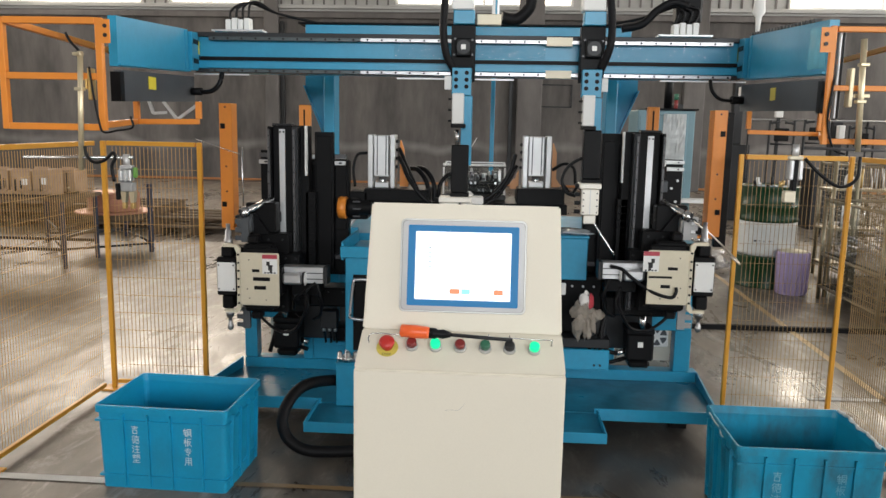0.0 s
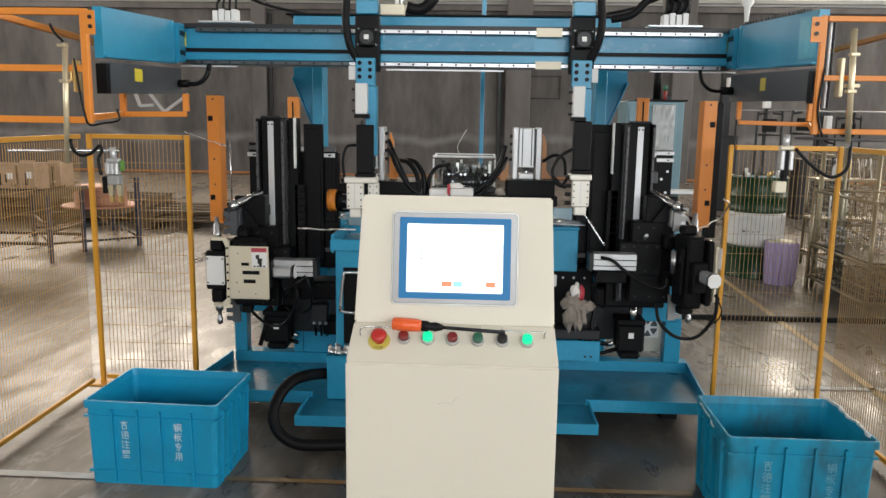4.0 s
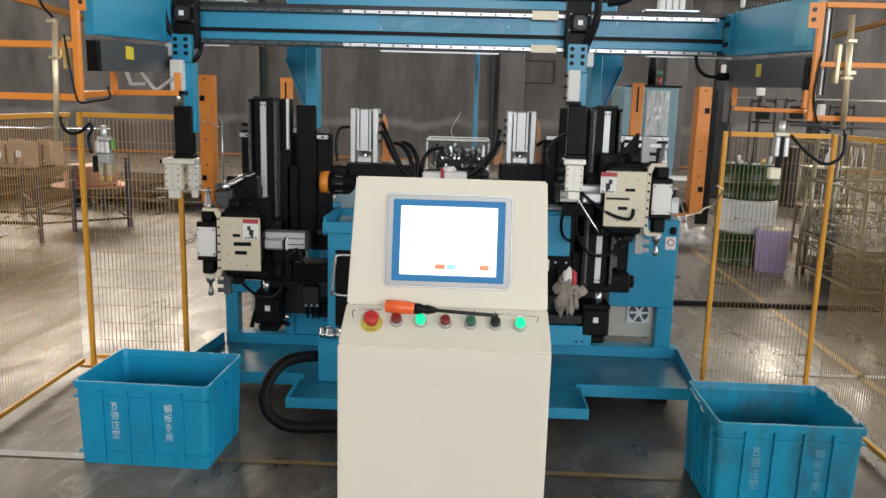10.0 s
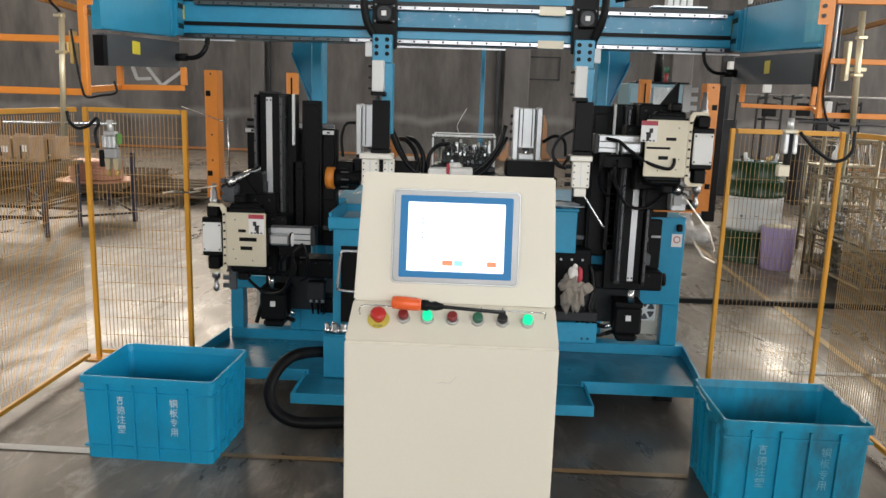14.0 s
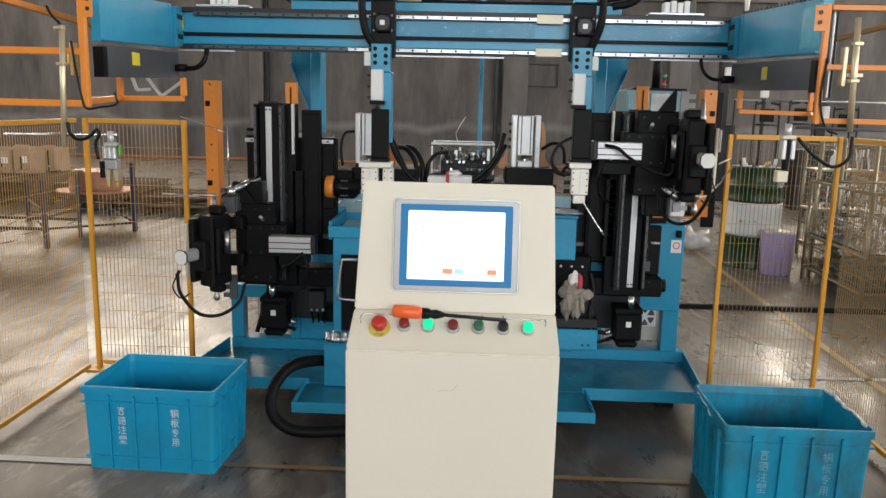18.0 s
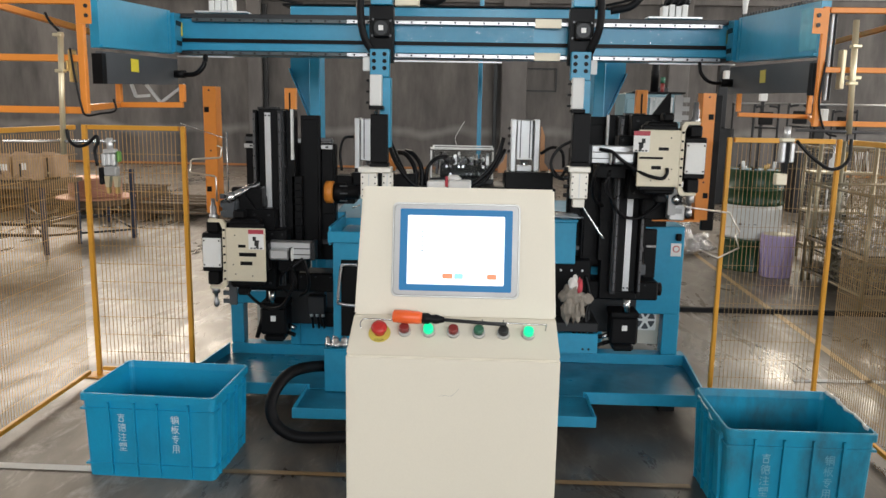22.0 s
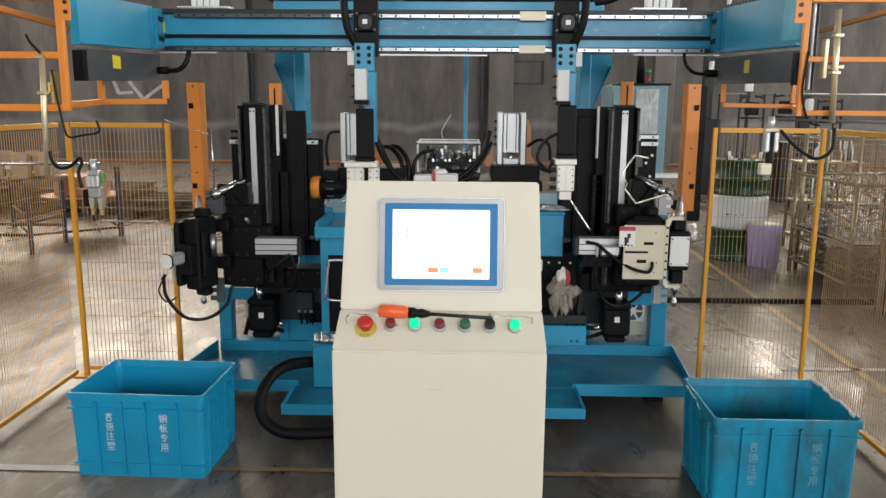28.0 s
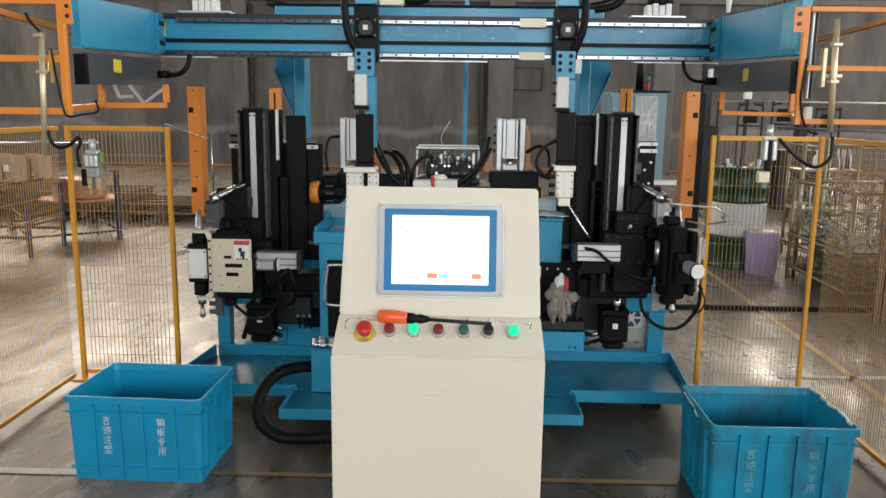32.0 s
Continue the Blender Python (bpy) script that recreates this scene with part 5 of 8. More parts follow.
# gantry carriages: a drive plate on the rails, a blue arm, a cylinder and a gripper
def carriage(name, x, fingers):
    """Built about x = 0 at the beam's front; moves along the beam."""
    c = new(name, mesh_of(name, box(bm_new(), -0.055, 0.07, 3.90, 3.97, 1.735, 2.02, 0.004), BLACK, OFF[GA.name]))
    c.parent = GA
    c["label"] = "black carriage plate with blue arm, air cylinder and gripper"
    P = lambda n, bm, mt, lb="": part(n, bm, mt, c, lb)
    P("servo_face", box(bm_new(), -0.03, 0.05, 3.86, 3.8995, 1.86, 1.95, 0.006), BLACK)
    P("servo_label", box(bm_new(), -0.002, 0.022, 3.852, 3.8565, 1.893, 1.917), WHITE)
    for dx, dz in ((-0.04, 1.87), (0.055, 1.87), (-0.035, 1.95), (0.055, 1.945)):
        P("bolt", cyl(bm_new(), (dx, 3.8995, dz), (dx, 3.892, dz), 0.006, seg=8), RAIL_DARK)
    P("upper_block", box(bm_new(), -0.045, 0.065, 3.87, 3.96, 2.0205, 2.09, 0.004), BLUE)
    P("upper_servo", box(bm_new(), -0.055, 0.06, 3.86, 3.97, 2.0905, 2.4, 0.006), WHITE, "white servo housing")
    P("cable", tube(bm_new(), [(-0.03, 3.88, 1.78), (-0.075, 3.86, 1.86), (-0.095, 3.86, 1.98), (-0.09, 3.87, 2.12), (-0.07, 3.89, 2.3)] if fingers > 1 else [(0.05, 3.88, 1.8), (0.085, 3.86, 1.9), (0.095, 3.86, 2.0), (0.085, 3.87, 2.14), (0.07, 3.89, 2.3)], 0.02, 10, 6), BLACK_RUB)
    P("arm", box(bm_new(), -0.045, 0.055, 3.85, 3.9, 1.66, 1.80, 0.003), BLUE)
    for dx in (-0.024, 0.03):
        for k in range(3):
            P("bolt_hole", cyl(bm_new(), (dx, 3.8498, 1.775 - 0.035 * k), (dx, 3.846, 1.775 - 0.035 * k), 0.011, seg=12), BLACK)
    P("arm", box(bm_new(), 0.005, 0.062, 3.86, 3.93, 1.30, 1.6595, 0.003), BLUE)
    P("air_cylinder", box(bm_new(), -0.04, 0.02, 3.80, 3.8585, 1.515, 1.67, 0.004), WHITE, "white air cylinder")
    P("cylinder_end", box(bm_new(), -0.045, 0.03, 3.795, 3.8585, 1.495, 1.5145, 0.003), BLACK)
    for k in range(3):
        P("fitting", cyl(bm_new(), (-0.04, 3.83, 1.53 + k * 0.055), (-0.06, 3.83, 1.53 + k * 0.055), 0.006, seg=8), DARK)
    P("servo_disc", cyl(bm_new(), (0.01, 3.8598, 1.905), (0.01, 3.857, 1.905), 0.036, seg=24), DARK)
    if fingers > 1:
        P("side_box", box(bm_new(), 0.075, 0.2, 3.9, 3.96, 2.02, 2.075, 0.004), CREAM, "ivory side box")
        P("side_post", box(bm_new(), 0.15, 0.168, 3.92, 3.94, 2.0755, 2.4, 0.002), WHITE)
        P("side_post", box(bm_new(), 0.178, 0.19, 3.92, 3.94, 2.0755, 2.4, 0.002), ALU)
        P("chain_loop", tube(bm_new(), [(0.2, 3.98, 2.07), (0.27, 4.0, 2.06), (0.33, 4.0, 2.1), (0.355, 4.0, 2.17), (0.355, 4.0, 2.4)], 0.03, 10, 8, ripple=0.06), BLACK_RUB)
    P("side_tab", box(bm_new(), -0.085, -0.046, 3.87, 3.89, 1.69, 1.76, 0.003) if fingers > 1 else box(bm_new(), 0.056, 0.09, 3.87, 3.89, 1.69, 1.76, 0.003), WHITE)
    c.location = (x, 0, 0)
    return c


def gripper(name, x, fingers):
    """The lower slide with its jaws; moves with the carriage and a little up and down."""
    c = new(name, mesh_of(name, box(bm_new(), -0.04, 0.05, 3.83, 3.9, 1.17, 1.42, 0.004), BLACK, OFF[GA.name]))
    c.parent = GA
    c["label"] = "black slide with pale gripper jaws"
    P = lambda n, bm, mt, lb="": part(n, bm, mt, c, lb)
    P("rod", cyl(bm_new(), (-0.012, 3.835, 1.42), (-0.012, 3.835, 1.497), 0.009), STEEL)
    P("rod", cyl(bm_new(), (0.03, 3.88, 1.42), (0.03, 3.88, 1.497), 0.006), STEEL)
    P("slide_plate", box(bm_new(), -0.045, 0.055, 3.82, 3.9, 1.15, 1.1695, 0.003), BLACK)
    P("gripper_body", box(bm_new(), *((-0.1, 0.07) if fingers > 1 else (-0.055, 0.058)), 3.8, 3.9, 1.12, 1.1495, 0.004), PLATE)
    sets = ((-0.085, 0.0), (0.02, 0.075)) if fingers > 1 else ((-0.043, 0.046),)
    for x0, x1 in sets:
        y0 = 3.79 if x0 < 0 else 3.84
        P("jaw", box(bm_new(), x0, x1, y0, y0 + 0.05, 0.985, 1.1195, 0.004), PLATE, "pale gripper jaw")
        P("jaw_tip", box(bm_new(), x0 + 0.015, x1 - 0.012, y0 + 0.004, y0 + 0.046, 0.94, 0.9845, 0.004), PLATE)
        for k in range(4):
            for xx in (x0 + 0.01, x1 - 0.01):
                P("bolt", cyl(bm_new(), (xx, y0 - 0.0002, 1.0 + 0.033 * k), (xx, y0 - 0.003, 1.0 + 0.033 * k), 0.004, seg=8), DARK)
        P("jaw_rib", box(bm_new(), (x0 + x1) / 2 - 0.002, (x0 + x1) / 2 + 0.002, y0 - 0.003, y0 - 0.0002, 0.99, 1.115), ALU)
    if fingers == 1:
        P("finger_rod", tube(bm_new(), [(0.0, 3.81, 0.98), (0.03, 3.8, 0.94), (0.08, 3.78, 0.865), (0.135, 3.77, 0.785)], 0.006, 8, 4), STEEL, "thin steel finger")
        for k in range(4):
            P("fitting", cyl(bm_new(), (-0.045, 3.83, 1.0 + k * 0.045), (-0.075, 3.83, 1.0 + k * 0.045), 0.011, seg=10), DARK)
        P("hose", tube(bm_new(), [(-0.07, 3.83, 1.08), (-0.12, 3.85, 1.1), (-0.14, 3.86, 1.17), (-0.1, 3.87, 1.24), (-0.03, 3.88, 1.28)], 0.009, 8, 6), CABLE)
    else:
        P("finger_rod", tube(bm_new(), [(-0.09, 3.8, 0.95), (-0.13, 3.8, 0.935)], 0.004, 6, 2), STEEL)
        P("finger_rod", tube(bm_new(), [(0.07, 3.85, 1.0), (0.1, 3.84, 1.015)], 0.004, 6, 2), STEEL)
        P("sensor", box(bm_new(), -0.12, -0.1, 3.82, 3.85, 1.12, 1.14, 0.003), BLACK)
    c.location = (x, 0, 0)
    return c


CAR_L, GRIP_L = carriage("carriage", -0.056, 2), gripper("gripper_slide", -0.056, 2)
CAR_R, GRIP_R = carriage("carriage", 0.608, 1), gripper("gripper_slide", 0.62, 1)
for ob in (CAR_R, GRIP_R):
    ob.location = (0.61, 0, 0)
GRIP_R.location = (0.625, 0, 0.075)

KEEP_BACK = ("column", "gusset", "gusset_flange", "chain_tray", "cable_chain", "rear_strut")
for ob in list(GA.children):
    if ob.name.split(".")[0] not in KEEP_BACK:
        nearer(ob)
for x in (-0.857, 0.806):
    part("beam_bracket", box(bm_new(), x - 0.05, x + 0.05, 3.71, 4.309, 1.80, 1.86, 0.002), BLUE, GA)

part("cable_duct", box(bm_new(), 0.95, 1.07, 3.56, 3.64, 1.995, 2.6, 0.01), BLACK, GA, "black cable duct rising from the beam")
part("duct_hose", tube(bm_new(), [(1.0, 3.55, 2.07), (0.93, 3.54, 2.085), (0.86, 3.54, 2.05), (0.79, 3.54, 1.985), (0.7, 3.55, 1.965)], 0.018, 10, 8), BLACK_RUB, GA)

# ---- bending units ----


def bending_unit(s, xc, zh):
    """A tower on a slide with a head that climbs it and an arm that swings about a spindle. s: -1 or 1, the side to which the head sticks out.
    Local space: origin on the floor under the tower, y as in the hall from 3.7."""
    U = thing("bending_unit", (0, 0, 0), "black bending unit with a vertical linear axis and a swinging head", "bending machine", "bending units")
    mx = Matrix.Diagonal((s, 1, 1, 1)) @ Matrix.Translation((0, -3.7, 0))

    def P(name, bm, mat, parent=None, label="", flip=mx):
        bmesh.ops.transform(bm, matrix=flip, verts=bm.verts)
        return part(name, bm, mat, parent or U, label)

    # back plate on its cross slide
    P("slide_plate", box(bm_new(), -0.285, 0.13, 3.84, 3.9, 0.70, 1.315, 0.004), BLACK)
    for z, m_ in ((1.33, ALU), (1.30, BLACK), (0.8, RAIL_DARK)):
        P("cross_rail", box(bm_new(), -0.275, 0.119, 3.815, 3.8395, z - 0.011, z + 0.011, 0.002), m_)
    if s > 0:
        P("side_plate", box(bm_new(), 0.131, 0.195, 3.86, 3.9, 0.64, 0.9, 0.004), BLACK)
        P("side_strip", box(bm_new(), 0.14, 0.19, 3.85, 3.8595, 0.805, 0.818, 0.002), RAIL)
    P("lower_slide", box(bm_new(), -0.3, 0.19, 3.74, 3.9, 0.545, 0.645, 0.008), BLACK)
    P("slide_end", cyl(bm_new(), (0.19, 3.8, 0.595), (0.215, 3.8, 0.595), 0.035, seg=16), BLACK)
    if s < 0:
        P("rail_block", box(bm_new(), 0.12, 0.18, 3.8152, 3.838, 1.06, 1.36, 0.003), BLACK)
        for z, m_ in ((1.30, ALU), (1.335, RAIL_DARK)):
            P("rail_end", box(bm_new(), 0.12, 0.185, 3.80, 3.8145, z - 0.011, z + 0.011, 0.002), m_)
        P("rail_hole", box(bm_new(), 0.14, 0.155, 3.7985, 3.7998, 1.296, 1.304), BLACK)
    P("slide_stand", box(bm_new(), -0.2, 0.12, 3.92, 3.94, 0.32, 0.545), DARK)
    # tower
    q = 0.018 if s < 0 else 0.0
    P("tower_back", box(bm_new(), q - 0.12, q + 0.068, 3.7, 3.78, 0.56, 1.49, 0.003), BLACK)
    P("tower_side", box(bm_new(), q + 0.05, q + 0.068, 3.62, 3.6995, 0.60, 1.485, 0.003), BLACK)
    P("tower_side", box(bm_new(), q - 0.082, q - 0.052, 3.63, 3.6995, 0.60, 1.485, 0.003), DARK)
    P("tower_cover", box(bm_new(), q - 0.05, q + 0.048, 3.655, 3.6995, 0.61, 1.49, 0.002), BLACK)
    P("belt_strip", box(bm_new(), q - 0.013, q + 0.016, 3.648, 3.6545, 0.615, 1.472), ALU, None, "silver belt strip")
    for k in (1.458, 0.63):
        for dx in (-0.007, 0.01):
            P("bolt", cyl(bm_new(), (q + dx, 3.6478, k), (q + dx, 3.645, k), 0.0045, seg=8), BLACK)
    for x0 in (0.054, -0.072):
        rl = P("guide_rail", box(bm_new(), q + x0, q + x0 + 0.012, 3.608, 3.6195 if x0 > 0 else 3.6295, 0.62, 1.47, 0.002), RAIL_DARK)
        hb = bm_new()
        for k in range(14):
            cyl(hb, (q + x0 + 0.006, 3.6078, 0.66 + k * 0.06), (q + x0 + 0.006, 3.6068, 0.66 + k * 0.06), 0.0035, seg=8)
        P("bolt_holes", hb, BLACK, rl)["kind"] = "stuff"
    P("white_edge", box(bm_new(), 1.6 * q - 0.128, 1.6 * q - 0.121, 3.66, 3.70, 1.24, 1.49, 0.001), WHITE)
    P("cable_chain", box(bm_new(), -0.215, -0.115, 3.785, 3.8145, 0.72, 1.46 if s < 0 else 1.48, 0.003), BLACK_RUB)
    P("chain_cover", box(bm_new(), -0.205, -0.125, 3.776, 3.7845, 0.735, 1.44, 0.003), BLACK)
    for z, m_ in ((1.30, ALU), (1.335, RAIL_DARK)) if s < 0 else ():
        P("rail_end", box(bm_new(), -0.275, -0.216, 3.80, 3.8145, z - 0.011, z + 0.011, 0.002), m_)
    P("rail_hole", box(bm_new(), -0.255, -0.24, 3.7985, 3.7998, 1.296, 1.304), BLACK)
    P("end_plate", box(bm_new(), -0.275, -0.2165, 3.8152, 3.838, 0.95, 1.345, 0.003), BLACK)
    P("top_cap", box(bm_new(), q - 0.05, q + 0.048, 3.64, 3.7, 1.4905, 1.5, 0.001), DARK)
    # motor
    P("coupling", cyl(bm_new(), (0.005, 3.615, 0.5145), (0.005, 3.615, 0.58), 0.018, seg=16), STEEL, None, "steel shaft coupling")
    P("motor_flange", box(bm_new(), -0.07, 0.07, 3.60, 3.74, 0.487, 0.514, 0.004), BLACK)
    P("motor", box(bm_new(), -0.066, 0.07, 3.605, 3.73, 0.345, 0.4865, 0.01), BLACK)
    P("motor_cap", box(bm_new(), -0.052, 0.056, 3.615, 3.72, 0.305, 0.3445, 0.012), BLACK)
    P("motor_label", box(bm_new(), -0.012, 0.014, 3.602, 3.6045, 0.418, 0.446), WHITE)
    P("motor_plug", cyl(bm_new(), (-0.06, 3.66, 0.385), (-0.105, 3.65, 0.37), 0.013, seg=10), STEEL)
    P("motor_plug", cyl(bm_new(), (-0.06, 3.66, 0.345), (-0.1, 3.65, 0.335), 0.011, seg=10), BLACK)
    if s > 0:
        P("motor_cable", tube(bm_new(), [(-0.105, 3.65, 0.37), (-0.16, 3.64, 0.39), (-0.19, 3.65, 0.47), (-0.17, 3.68, 0.58), (-0.19, 3.7, 0.68)], 0.011, 8, 6), CABLE)
    if s > 0:
        P("motor_cable", tube(bm_new(), [(-0.1, 3.65, 0.335), (-0.15, 3.64, 0.33), (-0.2, 3.65, 0.4), (-0.22, 3.7, 0.52)], 0.009, 8, 6), CABLE)
    if s < 0:
        P("stay", tube(bm_new(), [(0.085, 3.6, 0.33), (0.03, 3.66, 0.56)], 0.012, 8, 2), BLACK)

    # small hardware on the black plates
    for k in range(6):
        P("bolt", cyl(bm_new(), (-0.27 + k * 0.078, 3.8398, 0.725), (-0.27 + k * 0.078, 3.834, 0.725), 0.006, seg=8), DARK)
        P("bolt", cyl(bm_new(), (-0.27 + k * 0.078, 3.7398, 0.625), (-0.27 + k * 0.078, 3.735, 0.625), 0.005, seg=8), DARK)
    for k in range(5):
        P("bolt", cyl(bm_new(), (-0.067, 3.6298, 0.70 + k * 0.17), (-0.067, 3.626, 0.70 + k * 0.17), 0.005, seg=8), DARK)
    P("junction_box", box(bm_new(), -0.25, -0.16, 3.68, 3.739, 0.44, 0.535, 0.005), DARK)
    for k in range(3):
        P("cable_gland", cyl(bm_new(), (-0.235 + k * 0.03, 3.71, 0.4395), (-0.235 + k * 0.03, 3.71, 0.42), 0.009, seg=10), ALU)
        P("cable", tube(bm_new(), [(-0.235 + k * 0.03, 3.71, 0.42), (-0.235 + k * 0.03, 3.75, 0.36), (-0.22 + k * 0.03, 3.82, 0.33), (-0.2 + k * 0.03, 3.91, 0.34)], 0.006, 8, 6), CABLE)
    for k in range(11):
        P("chain_link", box(bm_new(), -0.135, -0.085, 3.70, 3.752, 0.76 + k * 0.036, 0.7955 + k * 0.036, 0.0015), BLACK)
    P("limit_switch", box(bm_new(), 0.07, 0.095, 3.64, 3.67, 1.20, 1.255, 0.003), GREY)
    P("limit_switch", box(bm_new(), 0.07, 0.095, 3.64, 3.67, 0.70, 0.755, 0.003), GREY)

    # head that climbs the tower: local z is the head's own height
    H = new("head", mesh_of("head", (lambda bm: (bmesh.ops.transform(bm, matrix=mx, verts=bm.verts), bm)[1])(box(bm_new(), -0.04, 0.16, 3.52, 3.60, 0.56, 0.96, 0.006)), BLACK))
    H.parent = U
    H["label"] = "black head with a servo spindle and an aluminium slide"
    h = lambda n, bm, mt, lb="": P(n, bm, mt, H, lb)
    h("head_block", box(bm_new(), -0.1, 0.1, 3.5, 3.607, 0.70, 0.86, 0.004), BLACK)
    h("crossbar", box(bm_new(), -0.235, -0.03, 3.42, 3.49, 0.735, 0.815, 0.003), ALU, "aluminium cross slide")
    for z in (0.757, 0.786):
        h("bar_groove", box(bm_new(), -0.233, -0.032, 3.4165, 3.4198, z - 0.002, z + 0.002), DARK)
    h("bar_end", box(bm_new(), -0.255, -0.236, 3.415, 3.495, 0.73, 0.82, 0.003), DARK)
    h("bar_bracket", box(bm_new(), -0.2, -0.06, 3.49, 3.6, 0.66, 0.72, 0.004), BLACK)
    h("cable", tube(bm_new(), [(-0.2, 3.41, 0.80), (-0.15, 3.38, 0.79), (-0.1, 3.36, 0.75), (-0.02, 3.325, 0.70), (0.06, 3.30, 0.68), (0.085, 3.305, 0.70), (0.088, 3.315, 0.725)] if s > 0 else [(-0.2, 3.41, 0.74), (-0.15, 3.39, 0.70), (-0.1, 3.4, 0.66), (-0.08, 3.45, 0.6)], 0.008, 8, 6), CABLE)
    h("cable", tube(bm_new(), [(-0.2, 3.43, 0.735), (-0.22, 3.44, 0.64), (-0.2, 3.5, 0.56), (-0.15, 3.56, 0.52)], 0.008, 8, 6), CABLE)
    for dx in (-0.08, -0.03, 0.03, 0.08):
        for z in (0.72, 0.84):
            h("bolt", cyl(bm_new(), (dx, 3.4998, z), (dx, 3.494, z), 0.006, seg=8), DARK)
    for dx in (-0.01, 0.06, 0.13):
        for z in (0.59, 0.93):
            h("bolt", cyl(bm_new(), (dx, 3.5198, z), (dx, 3.514, z), 0.006, seg=8), DARK)
    h("air_fitting", cyl(bm_new(), (0.02, 3.51, 0.88), (0.02, 3.47, 0.9), 0.008, seg=10), ALU)
    # spindle
    AX, AY = 0.222, 3.40
    h("spindle_arm", box(bm_new(), 0.1, 0.235, 3.44, 3.53, 0.66, 0.72, 0.006), BLACK)
    h("spindle_arm", box(bm_new(), 0.1, 0.235, 3.44, 3.53, 0.84, 0.90, 0.006), BLACK)
    h("spindle_body", box(bm_new(), AX - 0.05, AX + 0.05, AY - 0.035, AY + 0.045, 0.675, 0.862, 0.006), BLACK)
    h("servo_plate", box(bm_new(), AX - 0.044, AX + 0.044, AY - 0.045, AY - 0.0355, 0.698, 0.838, 0.003), WHITE, "white servo face plate")
    for dx in (-0.036, 0.036):
        for z in (0.71, 0.826):
            h("bolt", cyl(bm_new(), (AX + dx, AY - 0.0452, z), (AX + dx, AY - 0.048, z), 0.004, seg=8), DARK)
    h("neck", box(bm_new(), AX - 0.028, AX + 0.028, AY - 0.03, AY + 0.03, 0.61, 0.6745, 0.006), BLACK)
    h("neck", box(bm_new(), AX - 0.028, AX + 0.028, AY - 0.03, AY + 0.03, 0.8625, 0.915, 0.006), BLACK)
    h("spindle_tip", lathe(bm_new(), [(0.02, 0.9155), (0.02, 0.945), (0.015, 0.95), (0.015, 0.985), (0.01, 0.99), (0.01, 1.02)], (AX, AY, 0), (0, 0, 1), 16), RAIL, "chrome spindle tip")
    h("spindle_tip", lathe(bm_new(), [(0.006, 0.495), (0.013, 0.502), (0.015, 0.515), (0.012, 0.528), (0.009, 0.532), (0.009, 0.56), (0.019, 0.565), (0.019, 0.59), (0.016, 0.594), (0.016, 0.6095)], (AX, AY, 0), (0, 0, 1), 16), RAIL, "chrome spindle tip")
    for z0 in (0.93, 0.5):
        cb = bm_new()
        box(cb, 0.13, 0.165, 3.42, 3.44, z0, z0 + 0.12)
        for k in range(3):
            box(cb, 0.1655, 0.195, 3.42, 3.44, z0 + 0.008 + 0.04 * k, z0 + 0.03 + 0.04 * k)
        h("toothed_plate", cb, PANEL if s > 0 else GREY, "notched grey clamp plate")
    gb = prism(bm_new(), [(0.05, 0.96), (0.13, 0.96), (0.13, 1.06), (0.12, 1.06)], "y", 3.5, 3.52)
    h("gusset", gb, BLACK)

    # swinging arm: origin on the spindle's axis
    PV = 0.165
    mz = Matrix.Diagonal((s, 1, 1, 1)) @ Matrix.Translation((-PV, -AY, 0))
    A = new("swing_arm", mesh_of("swing_arm", (lambda bm: (bmesh.ops.transform(bm, matrix=mz, verts=bm.verts), bm)[1])(box(bm_new(), -0.043, 0.144, 3.325, 3.337, 0.64, 0.894, 0.004, 2)), CREAM))
    A.parent = U
    A["label"] = "cream swinging plate with a red and white warning label"
    a = lambda n, bm, mt, lb="": P(n, bm, mt, A, lb, mz)
    cb = bm_new()
    prism(cb, [(0.1445, 0.645), (0.16, 0.645), (0.172, 0.615), (0.226, 0.615), (0.226, 0.602), (0.16, 0.602), (0.1445, 0.62)], "y", 3.327, 3.345)
    prism(cb, [(0.1445, 0.889), (0.16, 0.889), (0.172, 0.919), (0.226, 0.919), (0.226, 0.932), (0.16, 0.932), (0.1445, 0.914)], "y", 3.327, 3.345)
    box(cb, 0.1445, 0.16, 3.327, 3.345, 0.6455, 0.8885)
    a("bracket", cb, CREAM, "cream bolted bracket")
    for z0 in (0.60, 0.9195):
        a("bracket_lug", box(bm_new(), 0.19, 0.225, 3.3455, 3.36, z0, z0 + 0.0145, 0.002), CREAM)
    for k in range(7):
        a("bolt", cyl(bm_new(), (0.152, 3.3268, 0.65 + 0.039 * k), (0.152, 3.323, 0.65 + 0.039 * k), 0.0055, seg=8), BLACK)
    for x0, x1, z, e in (((0.05, 0.086, 0.809, 0.007), (0.0, 0.082, 0.769, 0.009), (0.02, 0.077, 0.727, 0.009)) if s < 0 else ((0.047, 0.092, 0.81, 0.007), (-0.037, 0.069, 0.769, 0.005), (0.019, 0.062, 0.726, 0.008))):
        a("slot", box(bm_new(), x0, x1, 3.3238, 3.3248, z - e, z + e, 0.0004), BLACK)
    for x0, z in ((0.1, 0.86), (0.1, 0.675), (0.02, 0.668), (0.11, 0.72)):
        a("screw", cyl(bm_new(), (x0, 3.3249, z), (x0, 3.3225, z), 0.003, seg=8), DARK)
    lx = 0.0 if s < 0 else -0.03
    lb_ = a("warning_label", box(bm_new(), lx - 0.036, lx + 0.036, 3.3232, 3.3248, 0.795, 0.888), WHITE, "red and white warning label")
